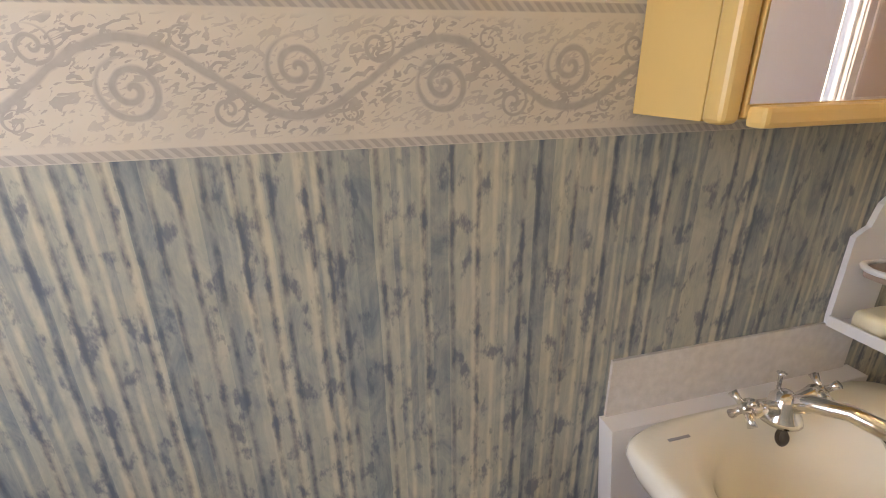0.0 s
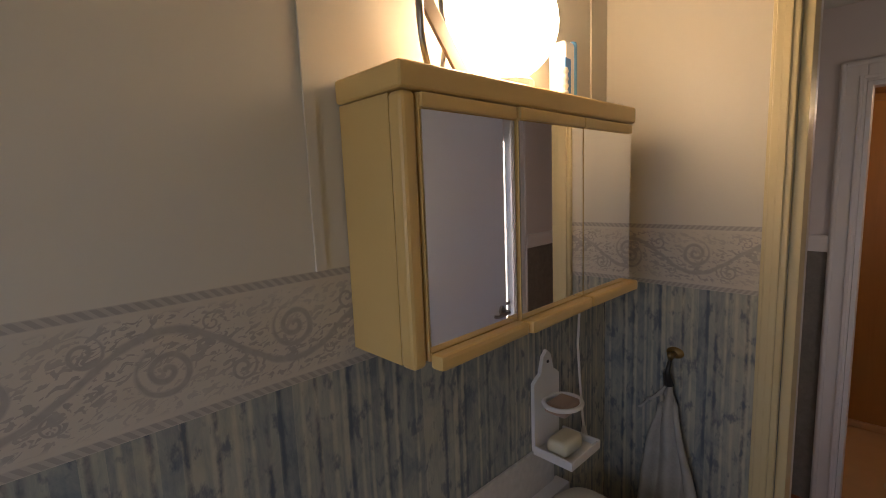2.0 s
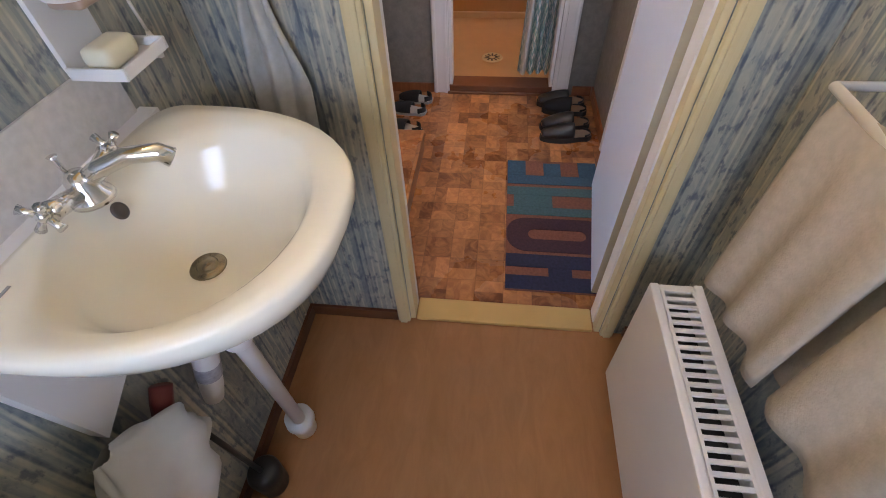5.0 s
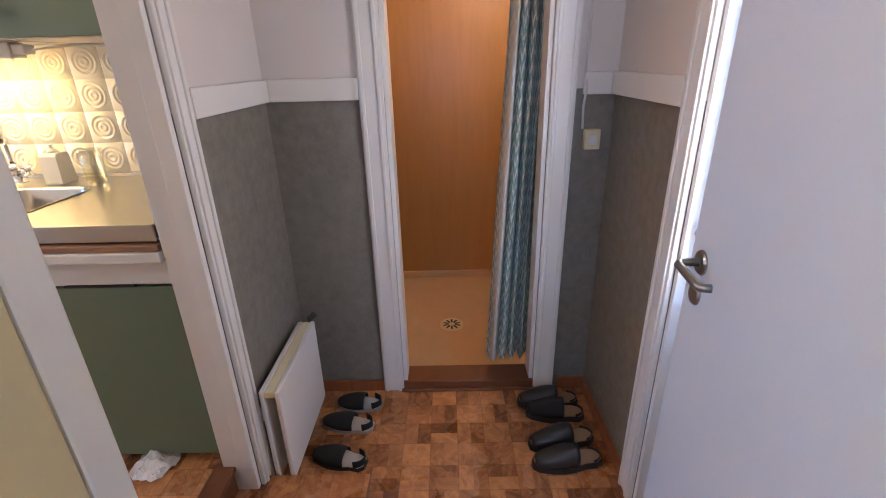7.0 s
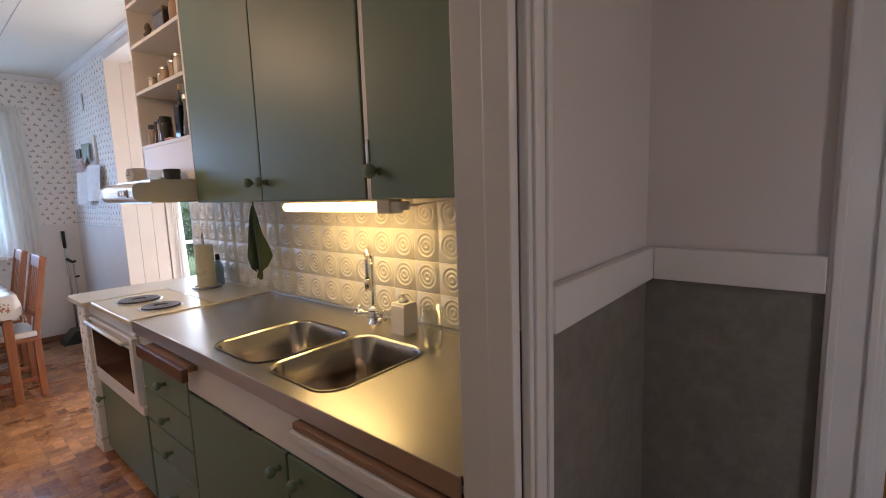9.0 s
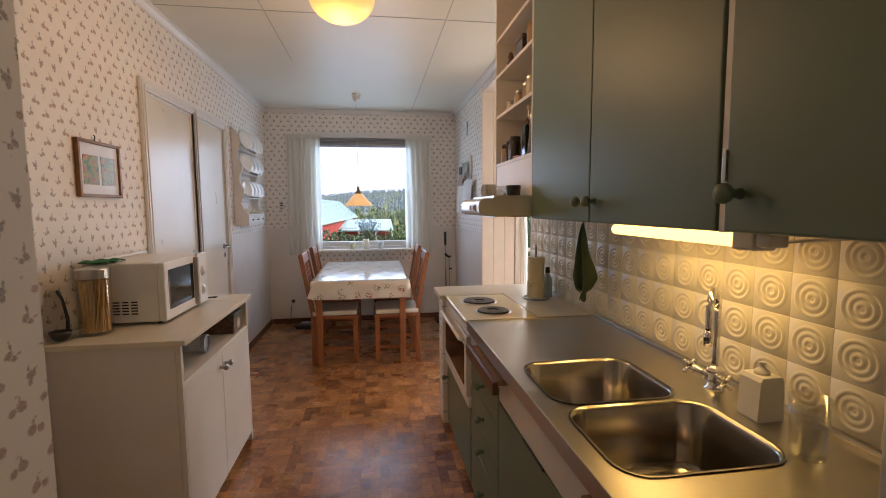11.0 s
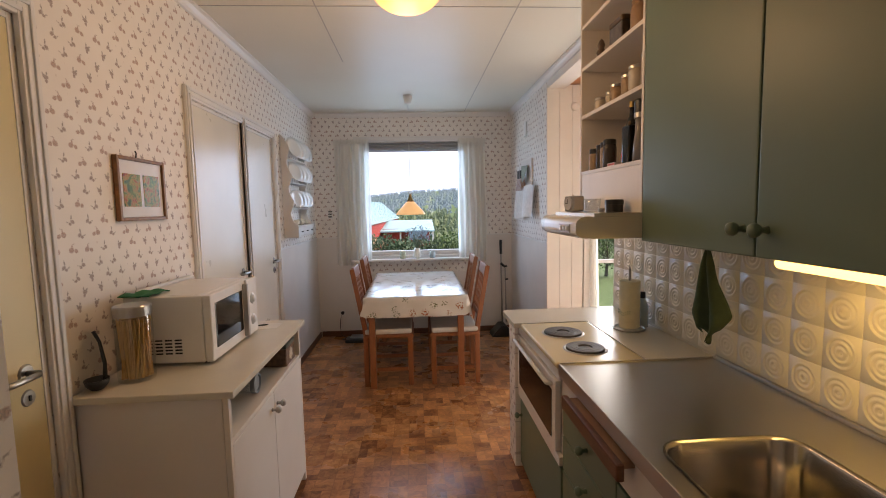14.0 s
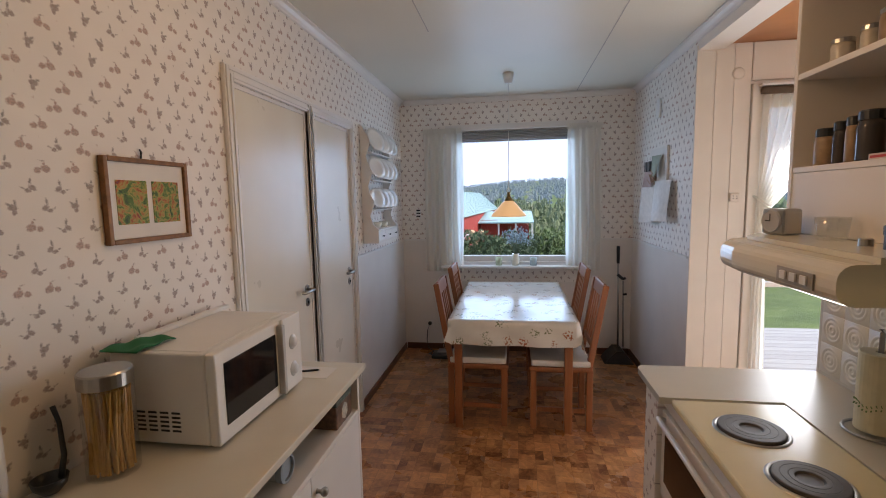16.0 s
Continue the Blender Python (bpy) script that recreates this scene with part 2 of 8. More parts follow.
def berry_paper(name, axis):
    """Off-white wallpaper with small scattered berry sprigs; axis: the wall's run, 'x' or 'y'."""
    k = Nodes(name)
    x, y, z = k.xyz(k.where())
    u = x if axis == "x" else y
    pitch = 0.078
    gu = k.math("DIVIDE", u, pitch)
    row = k.math("FLOOR", k.math("DIVIDE", z, pitch * 0.62))
    su = k.math("ADD", gu, k.math("MULTIPLY", k.math("MODULO", row, 2.0), 0.5))
    cu = k.math("FLOOR", su)
    seed = k.node("TexWhiteNoise", Vector=k.vec(cu, row, 0.0))[1]
    rnd, rcol = seed.outputs["Value"], seed.outputs["Color"]
    rx, ry, rz = k.xyz(rcol)
    fu = k.math("MULTIPLY", k.math("ADD", k.math("SUBTRACT", k.math("FRACT", su), 0.5), k.math("MULTIPLY", k.math("SUBTRACT", rx, 0.5), 0.18)), pitch)
    fz = k.math("MULTIPLY", k.math("ADD", k.math("SUBTRACT", k.math("FRACT", k.math("DIVIDE", z, pitch * 0.62)), 0.5), k.math("MULTIPLY", k.math("SUBTRACT", ry, 0.5), 0.2)), pitch * 0.62)
    # a sprig: two round berries, two slanting leaves and a short stem
    flip = k.math("SUBTRACT", k.math("MULTIPLY", k.math("GREATER_THAN", rz, 0.5), 2.0), 1.0)
    fx = k.math("MULTIPLY", fu, k.math("MULTIPLY", flip, 0.76))
    fz = k.math("MULTIPLY", fz, 0.76)
    wob = k.math("MULTIPLY", k.math("SUBTRACT", k.noise(k.vec(u, z), 210, 2), 0.5), 0.006)

    def blob(dx, dz, ra, rb, slant):
        c, s = math.cos(radians(slant)), math.sin(radians(slant))
        a, b = k.math("SUBTRACT", fx, dx), k.math("SUBTRACT", fz, dz)
        p = k.math("DIVIDE", k.math("ADD", k.math("MULTIPLY", a, c), k.math("MULTIPLY", b, s)), ra)
        q = k.math("DIVIDE", k.math("SUBTRACT", k.math("MULTIPLY", b, c), k.math("MULTIPLY", a, s)), rb)
        d = k.math("MULTIPLY", k.math("SUBTRACT", 1.0, k.math("SQRT", k.math("ADD", k.math("POWER", p, 2.0), k.math("POWER", q, 2.0)))), min(ra, rb))
        m = k.math("MULTIPLY", k.math("ADD", d, wob), 380.0)
        return k.math("MINIMUM", k.math("MAXIMUM", m, 0.0), 1.0)

    def join(*ms):
        out = ms[0]
        for m in ms[1:]:
            out = k.math("MAXIMUM", out, m)
        return out

    kind = k.math("FRACT", k.math("MULTIPLY", rnd, 13.7))
    is_pear = k.math("LESS_THAN", kind, 0.36)
    is_grape = k.math("MULTIPLY", k.math("GREATER_THAN", kind, 0.36), k.math("LESS_THAN", kind, 0.68))
    is_twig = k.math("GREATER_THAN", kind, 0.68)
    pear = join(blob(-0.006, -0.003, 0.0098, 0.0082, 15), blob(0.009, -0.006, 0.0080, 0.0065, -20), blob(-0.003, 0.006, 0.0035, 0.0060, 0))
    grape = join(blob(-0.001, -0.001, 0.0098, 0.0070, 0), blob(0.001, -0.009, 0.0055, 0.0065, 0))
    twig = join(blob(-0.004, -0.004, 0.0085, 0.0060, 30), blob(0.004, -0.009, 0.0070, 0.0050, 0))
    leafs = join(k.math("MULTIPLY", is_grape, join(blob(0.003, 0.008, 0.0035, 0.0060, 0), blob(-0.007, 0.004, 0.0070, 0.0035, 150))), k.math("MULTIPLY", is_twig, join(blob(-0.001, 0.007, 0.0035, 0.0085, 10), blob(0.012, -0.005, 0.0065, 0.0024, 20))), k.math("MULTIPLY", is_pear, blob(0.0, 0.011, 0.0060, 0.0022, 10)))
    fruit = join(k.math("MULTIPLY", is_pear, pear), k.math("MULTIPLY", is_grape, grape), k.math("MULTIPLY", is_twig, twig))
    speck = k.math("MULTIPLY", k.math("MULTIPLY", blob(0.033, 0.012, 0.0045, 0.0038, 0), k.math("GREATER_THAN", rx, 0.4)), 0.45)
    mask = join(fruit, leafs, speck)
    pink = k.mix(is_pear, (0.33, 0.245, 0.225), (0.50, 0.31, 0.255))
    dots = k.ramp(k.noise(k.vec(u, z, 6.0), 260, 1), (0.42, 0.0), (0.60, 0.65))
    pink = k.mix(dots, pink, (0.20, 0.15, 0.14))
    tint = k.mix(leafs, pink, (0.225, 0.21, 0.195))
    paper = k.ramp(k.noise(k.vec(u, z), 5, 4), (0.3, (0.78, 0.735, 0.69)), (0.7, (0.83, 0.79, 0.745)))
    col = k.mix(k.math("MULTIPLY", mask, k.math("ADD", k.math("MULTIPLY", k.noise(k.vec(u, z), 150, 2), 0.5), 0.55)), paper, tint)
    k.bump(k.noise(k.vec(u, z), 300, 3), 0.12, 0.001)
    return k.done(col, 0.62)


def stripe_paper(name, axis):
    """Blue-grey wallpaper: mottled bands of uneven width between thin cream lines and broken ink-blue lines."""
    k = Nodes(name)
    x, y, z = k.xyz(k.where())
    u = x if axis == "x" else y
    bend = k.math("MULTIPLY", k.math("SUBTRACT", k.noise(k.vec(u, z), 9, 3), 0.5), 0.0045)
    su = k.math("DIVIDE", k.math("ADD", u, bend), 0.0215)
    cu, fu = k.math("FLOOR", su), k.math("FRACT", su)
    r1, r2, r3 = k.xyz(k.node("TexWhiteNoise", Vector=k.vec(cu, 3.0, 1.0))[1].outputs["Color"])
    fine = k.noise(k.vec(k.math("MULTIPLY", u, 190.0), k.math("MULTIPLY", z, 5.0), 4.0), 1.0, 3, 0.6)
    cloud = k.noise(k.vec(k.math("MULTIPLY", u, 34.0), k.math("MULTIPLY", z, 13.0), 2.0), 1.0, 5, 0.68, 0.6)
    blot = k.noise(k.vec(k.math("MULTIPLY", u, 46.0), k.math("MULTIPLY", z, 20.0), 9.0), 1.0, 4, 0.62)
    tone = k.math("ADD", k.math("MULTIPLY", r1, 0.22), k.math("ADD", k.math("MULTIPLY", cloud, 0.74), k.math("MULTIPLY", fine, 0.16)))
    col = k.ramp(tone, (0.30, (0.120, 0.152, 0.178)), (0.44, (0.205, 0.238, 0.240)), (0.57, (0.315, 0.328, 0.292)), (0.76, (0.450, 0.430, 0.345)))
    # thin cream lines along some bands
    half = k.math("ADD", 0.03, k.math("MULTIPLY", k.math("POWER", r2, 2.0), 0.20))
    line = k.ramp(k.math("SUBTRACT", k.math("ABSOLUTE", k.math("SUBTRACT", fu, k.math("ADD", 0.30, k.math("MULTIPLY", r1, 0.4)))), half), (0.0, 1.0), (0.14, 0.0))
    pale = k.math("MULTIPLY", line, k.math("GREATER_THAN", r3, 0.44))
    pale = k.math("MULTIPLY", pale, k.ramp(blot, (0.36, 1.0), (0.60, 0.35)))
    col = k.mix(k.math("MULTIPLY", pale, 0.82), col, (0.570, 0.520, 0.390))
    # dark lines, broken into dashes by the blots
    edge = k.ramp(k.math("ABSOLUTE", k.math("SUBTRACT", fu, k.math("ADD", 0.15, k.math("MULTIPLY", r3, 0.7)))), (0.06, 1.0), (0.22, 0.0))
    ink = k.math("MULTIPLY", k.math("MULTIPLY", edge, k.math("GREATER_THAN", r2, 0.50)), k.ramp(blot, (0.36, 0.12), (0.58, 1.0)))
    col = k.mix(k.math("MULTIPLY", ink, 0.80), col, (0.060, 0.080, 0.118))
    spot = k.ramp(blot, (0.55, 0.0), (0.64, 1.0))
    col = k.mix(k.math("MULTIPLY", spot, 0.72), col, (0.095, 0.120, 0.160))
    k.bump(k.math("ADD", fine, pale), 0.15, 0.001)
    return k.done(col, 0.55)


def scroll_paper(name, axis, z0, z1):
    """Cream wallpaper border with grey scrolling tendrils between two small rope edges."""
    k = Nodes(name)
    x, y, z = k.xyz(k.where())
    u = x if axis == "x" else y
    h = z1 - z0
    per = h * 2.05
    zz = k.math("SUBTRACT", z, z0 + h * 0.5)
    wob = k.math("MULTIPLY", k.math("SUBTRACT", k.noise(k.vec(u, z), 30, 3), 0.5), 0.30)
    thick = k.math("ADD", 0.6, k.math("MULTIPLY", k.noise(k.vec(u, z, 8.0), 45, 2), 1.0))

    def stroke(d, w):
        return k.ramp(k.math("DIVIDE", k.math("ABSOLUTE", d), k.math("MULTIPLY", thick, w)), (0.45, 1.0), (1.0, 0.0))

    def curl(du, dv, radius, turns, spin):
        """A spiral tendril round a point of the repeat, du of a repeat along and dv of the height up."""
        a_ = k.math("MULTIPLY", k.math("SUBTRACT", k.math("FRACT", k.math("ADD", k.math("DIVIDE", u, per), 0.5 - du)), 0.5), per)
        b_ = k.math("SUBTRACT", zz, dv * h)
        r_ = k.math("DIVIDE", k.math("SQRT", k.math("ADD", k.math("POWER", a_, 2.0), k.math("POWER", b_, 2.0))), radius)
        t_ = k.math("MULTIPLY", k.math("DIVIDE", k.math("ARCTAN2", b_, a_), 2 * math.pi), spin)
        f_ = k.math("FRACT", k.math("ADD", k.math("ADD", k.math("MULTIPLY", r_, turns), t_), wob))
        return k.math("MULTIPLY", stroke(k.math("SUBTRACT", f_, 0.5), 0.29 * turns / 2.2), k.ramp(r_, (0.88, 1.0), (1.0, 0.0)))

    wave = k.math("MULTIPLY", k.math("SINE", k.math("ADD", k.math("MULTIPLY", u, 2 * math.pi / per), wob)), h * 0.25)
    gap = k.math("SUBTRACT", zz, wave)
    stem = stroke(gap, 0.0054)
    curls = k.math("MAXIMUM", k.math("MAXIMUM", curl(0.25, -0.06, h * 0.22, 2.2, 1.0), curl(0.75, 0.06, h * 0.22, 2.2, 1.0)), k.math("MAXIMUM", curl(0.02, 0.20, h * 0.13, 1.7, -1.0), curl(0.52, -0.20, h * 0.13, 1.7, -1.0)))
    curls = k.math("MAXIMUM", curls, k.math("MAXIMUM", curl(0.42, 0.24, h * 0.09, 1.4, 1.0), curl(0.92, -0.24, h * 0.09, 1.4, 1.0)))
    slant = k.vec(k.math("ADD", k.math("MULTIPLY", u, 62.0), k.math("MULTIPLY", z, 40.0)), k.math("SUBTRACT", k.math("MULTIPLY", z, 130.0), k.math("MULTIPLY", u, 60.0)), 3.0)
    frond = k.ramp(k.noise(slant, 1.0, 2, 0.5, 1.1), (0.525, 0.0), (0.565, 1.0))
    leaf = k.math("MULTIPLY", frond, k.ramp(k.math("ABSOLUTE", gap), (0.02, 1.0), (0.05, 0.55)))
    spiral = k.math("MAXIMUM", stem, curls)
    band = k.ramp(k.math("ABSOLUTE", k.math("DIVIDE", k.math("SUBTRACT", z, z0 + h * 0.5), h)), (0.36, 1.0), (0.40, 0.0))
    draw = k.math("MULTIPLY", k.math("MAXIMUM", spiral, leaf), band)
    edge = k.ramp(k.math("ABSOLUTE", k.math("DIVIDE", zz, h)), (0.425, 0.0), (0.435, 1.0), (0.49, 1.0), (0.50, 0.3))
    rope = k.math("GREATER_THAN", k.math("FRACT", k.math("ADD", k.math("MULTIPLY", u, 85.0), k.math("MULTIPLY", z, 85.0))), 0.45)
    draw = k.math("MAXIMUM", k.math("MULTIPLY", draw, k.math("ADD", 0.45, k.math("MULTIPLY", k.noise(k.vec(u, z), 90, 3), 0.6))), k.math("MULTIPLY", edge, k.math("ADD", 0.45, k.math("MULTIPLY", rope, 0.4))))
    cream = k.ramp(k.noise(k.vec(u, z), 14, 3), (0.3, (0.55, 0.50, 0.42)), (0.7, (0.62, 0.565, 0.475)))
    col = k.mix(draw, cream, (0.33, 0.305, 0.285))
    k.bump(draw, 0.2, 0.001)
    return k.done(col, 0.55)


def damask_paper(name):
    """Dark grey-brown wallpaper with a faint mottled pattern."""
    k = Nodes(name)
    w = k.where()
    f = k.noise(w, 26, 4, 0.6)
    g = k.ramp(k.noise(w, 70, 2, 0.5, 1.5), (0.56, 0.0), (0.66, 1.0))
    col = k.mix(k.math("MULTIPLY", g, 0.22), k.ramp(f, (0.3, (0.178, 0.163, 0.142)), (0.7, (0.238, 0.220, 0.192))), (0.14, 0.128, 0.11))
    k.bump(g, 0.15, 0.001)
    return k.done(col, 0.6)


def block_vinyl(name, lo, hi, unit=0.105):
    """Sheet vinyl printed with small wood blocks laid in groups, each tile with its own tone and grain."""
    k = Nodes(name)
    x, y, z = k.xyz(k.where())
    u, v = k.math("DIVIDE", x, unit), k.math("DIVIDE", y, unit)
    cu, cv = k.math("FLOOR", u), k.math("FLOOR", v)
    odd = k.math("MODULO", k.math("ABSOLUTE", k.math("ADD", cu, cv)), 2.0)
    fu, fv = k.math("FRACT", u), k.math("FRACT", v)
    run = k.math("ADD", k.math("MULTIPLY", fu, odd), k.math("MULTIPLY", fv, k.math("SUBTRACT", 1.0, odd)))
    half = k.math("FLOOR", k.math("MULTIPLY", run, 2.0))
    rn = k.node("TexWhiteNoise", Vector=k.vec(cu, cv, half))[1]
    fine = k.node("TexWhiteNoise", Vector=k.vec(cu, cv, 7.0))[1]
    grain = k.ramp(k.noise(k.vec(k.math("ADD", x, k.math("MULTIPLY", rn.outputs["Value"], 9.0)), y, rn.outputs["Value"]), 13, 4, 0.6, 2.0), (0.36, 0.0), (0.64, 1.0))
    tone = k.math("ADD", k.math("ADD", k.math("MULTIPLY", rn.outputs["Value"], 0.44), k.math("MULTIPLY", fine.outputs["Value"], 0.24)), k.math("MULTIPLY", grain, 0.32))
    mid = tuple((a + b) / 2 for a, b in zip(lo, hi))
    col = k.ramp(tone, (0.15, lo), (0.52, mid), (0.90, hi))
    rust = k.ramp(k.noise(k.vec(x, y, 2.0), 9, 3), (0.45, 0.0), (0.75, 1.0))
    col = k.mix(k.math("MULTIPLY", rust, 0.35), col, (0.24, 0.075, 0.03))
    joint = k.math("MINIMUM", k.math("MINIMUM", fu, k.math("SUBTRACT", 1.0, fu)), k.math("MINIMUM", fv, k.math("SUBTRACT", 1.0, fv)))
    seam = k.ramp(joint, (0.0, 0.8), (0.03, 0.0))
    col = k.mix(k.math("MULTIPLY", seam, 0.45), col, (0.09, 0.04, 0.02))
    wear = k.noise(k.vec(x, y, 5.0), 3.0, 4)
    rough = k.math("ADD", 0.18, k.math("MULTIPLY", wear, 0.2))
    k.bump(k.math("SUBTRACT", k.noise(k.vec(x, y), 130, 3), seam), 0.1, 0.001)
    return k.done(col, rough)


def brushed(name, color, rough):
    """Brushed metal with fine lines along y and faint smears."""
    k = Nodes(name)
    w = k.where()
    lines = k.noise(k.scaled(w, (500, 11, 500)), 1.0, 2)
    smear = k.noise(w, 7, 3)
    k.bump(lines, 0.015, 0.0004)
    r = k.math("ADD", rough, k.math("ADD", k.math("MULTIPLY", k.math("SUBTRACT", lines, 0.5), 0.10), k.math("MULTIPLY", k.math("SUBTRACT", smear, 0.5), 0.05)))
    return k.done(color, r, 1.0)


white = plain("white_paint", (0.74, 0.70, 0.66), 0.42, vary=0.05, scale=4)
white_gloss = plain("white_gloss_paint", (0.74, 0.72, 0.70), 0.3, vary=0.04, scale=5)
veranda_white = plain("veranda_board_paint", (0.74, 0.68, 0.60), 0.4, vary=0.05, scale=5)
door_cream = plain("old_white_paint", (0.72, 0.68, 0.59), 0.28, vary=0.05, scale=4)
cream = plain("cream_paint", (0.64, 0.54, 0.31), 0.38, vary=0.06, scale=5)
bath_upper = plain("bath_wall_paint", (0.62, 0.58, 0.49), 0.5, vary=0.05, scale=3)
hall_upper = plain("hall_wall_paint", (0.68, 0.63, 0.61), 0.55, vary=0.05, scale=3)
ceiling_m = plain("ceiling_board", (0.70, 0.68, 0.60), 0.42, vary=0.03, scale=2)
green = plain("green_paint", (0.13, 0.185, 0.125), 0.42, vary=0.02, scale=2, grain=0.03, even=0.0)
berries_x, berries_y = berry_paper("berry_paper_along", "x"), berry_paper("berry_paper_across", "y")
stripes_x, stripes_y = stripe_paper("stripe_paper_along", "x"), stripe_paper("stripe_paper_across", "y")
BZ0, BZ1 = 1.405, 1.545
scroll_x, scroll_y = scroll_paper("scroll_border_along", "x", BZ0, BZ1), scroll_paper("scroll_border_across", "y", BZ0, BZ1)
scroll_pale = plain("pale_relief_paper", (0.60, 0.575, 0.54), 0.5, vary=0.14, scale=60, grain=0.5)
damask = damask_paper("grey_damask_paper")
hall_vinyl = block_vinyl("hall_block_vinyl", (0.145, 0.048, 0.018), (0.62, 0.27, 0.10), 0.108)
kitchen_vinyl = block_vinyl("kitchen_block_vinyl", (0.155, 0.055, 0.022), (0.66, 0.31, 0.125), 0.098)
bath_vinyl = wood("bath_vinyl", (0.30, 0.13, 0.045), (0.42, 0.20, 0.08), 0.35, (3, 10, 3))
dark_wood = wood("dark_wood", (0.09, 0.03, 0.012), (0.19, 0.07, 0.03), 0.35, (3, 3, 14))
red_wood = wood("red_wood", (0.20, 0.06, 0.02), (0.36, 0.13, 0.05), 0.4)
chair_wood = wood("chair_wood", (0.20, 0.062, 0.020), (0.35, 0.125, 0.045), 0.35)
worn_wood = wood("worn_wood", (0.20, 0.09, 0.045), (0.40, 0.23, 0.13), 0.55, (14, 1.5, 14))
shower_board = wood("shower_board", (0.37, 0.19, 0.055), (0.47, 0.25, 0.08), 0.33, (10, 10, 0.8))
shower_tray_m = plain("beige_tray", (0.62, 0.42, 0.22), 0.3, vary=0.06)
steel = brushed("brushed_steel", (0.50, 0.48, 0.45), 0.33)
# worktop steel darkened for the bowls, their dark reflections put into its colour
shaded_bowl_steel = brushed("shaded_bowl_steel", (0.40, 0.375, 0.34), 0.2)
chrome = plain("chrome", (0.80, 0.80, 0.80), 0.1, 1.0, vary=0.03)
dull_metal = plain("dull_metal", (0.42, 0.41, 0.39), 0.3, 1.0)
brass = plain("old_brass", (0.30, 0.20, 0.08), 0.4, 0.9)
porcelain = plain("porcelain", (0.80, 0.77, 0.66), 0.1, vary=0.02, grain=0.02)
tile_m = plain("white_relief_tile", (0.76, 0.73, 0.66), 0.32, vary=0.03, grain=0.05)
laminate = plain("cream_laminate", (0.66, 0.62, 0.53), 0.33, vary=0.04)
enamel = plain("cream_enamel", (0.76, 0.68, 0.46), 0.18, vary=0.03, grain=0.03)
black_iron = plain("hotplate_iron", (0.085, 0.075, 0.072), 0.5, 0.35, vary=0.15, scale=25)
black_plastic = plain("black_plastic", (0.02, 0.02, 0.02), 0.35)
oven_glass = plain("oven_glass", (0.010, 0.009, 0.009), 0.16, vary=0.02, grain=0.0, Specular_IOR_Level=0.2)
black_glass = plain("black_glass", (0.008, 0.008, 0.009), 0.06, vary=0.02, grain=0.0)
white_plastic = plain("white_plastic", (0.74, 0.73, 0.71), 0.33, vary=0.03)
yellowed = plain("yellowed_plastic", (0.72, 0.49, 0.19), 0.33, vary=0.05)
mirror_m = plain("mirror", (0.86, 0.87, 0.88), 0.015, 1.0, vary=0.01, grain=0.0)
clear = glass("clear_glass", 0.01)
clear_jar = glass("jar_glass", 0.16, (0.93, 0.94, 0.93))
cloth_white = plain("white_cloth", (0.72, 0.69, 0.63), 0.85, vary=0.06, scale=20, grain=0.4)
cloth_grey = plain("grey_towelling", (0.40, 0.40, 0.37), 0.95, vary=0.12, scale=50, grain=0.8)
cloth_beige = plain("beige_towelling", (0.46, 0.40, 0.32), 0.95, vary=0.12, scale=50, grain=0.8)
cloth_green = plain("green_cloth", (0.055, 0.085, 0.045), 0.9, vary=0.15, scale=40, grain=0.6)
soap_m = plain("soap", (0.78, 0.72, 0.52), 0.4, vary=0.03)

# ---- structure ----
KF, KC = 0.195, 2.675         # kitchen floor and ceiling
WX, EX, NY = 3.277, 5.485, 8.68  # kitchen wall faces
HE, HN, HS = 5.52, 3.37, 2.11    # hall wall faces
BN, BE, BS, BW = 3.29, 3.91, 2.06, 2.05  # bathroom wall faces
SHX = 7.15                    # shower's far wall

structure("floor_hall", one((3.99, 2.0, -0.1), (5.53, 3.46, 0.0)), hall_vinyl, "brown block-patterned vinyl floor of the hall")
structure("floor_bathroom", one((BW - 0.1, BS - 0.1, -0.1), (3.99, BN + 0.1, 0.0)), bath_vinyl, "warm brown vinyl floor of the bathroom")
structure("floor_kitchen", one((3.1, 3.46, 0.0), (5.60, 8.85, KF)), kitchen_vinyl, "brown block-patterned vinyl floor of the kitchen")
structure("floor_veranda", one((5.604, 5.9, 0.0), (8.5, 7.379, KF)), bath_vinyl, "brown floor of the glazed veranda")
# dark wood colour stands in for the shade on the step's sides
structure("step_hall", one((4.0, 3.014, 0.0), (4.946, 3.439, 0.096)), dark_wood, "body of the low step, its side shade given as dark wood")
structure("step_hall_top", one((4.0, 3.008, 0.0965), (4.952, 3.439, 0.104), 0.003), hall_vinyl, "vinyl-covered tread of the low step before the kitchen")
structure("step_riser", one((4.0, 3.44, 0.0), (4.915, 3.459, 0.19)), dark_wood, "dark wooden riser at the kitchen doorway")
structure("trim_kitchen_sill", one((4.0, 3.43, 0.188), (4.915, 3.50, 0.206), 0.004), dark_wood, "dark wooden sill of the kitchen doorway")
structure("threshold_bath", one((3.905, 2.28, 0.0), (3.995, 2.90, 0.016), 0.005), plain("brass_strip", (0.66, 0.46, 0.18), 0.35, 0.4), "yellow wooden threshold strip of the bathroom door")
structure("threshold_shower", boxes(((HE - 0.01, 2.34, 0.0), (HE + 0.11, 2.95, 0.045)), ((HE - 0.03, 2.34, 0.0), (HE - 0.0105, 2.95, 0.012)), bev=0.004), dark_wood, "dark wooden threshold of the shower")

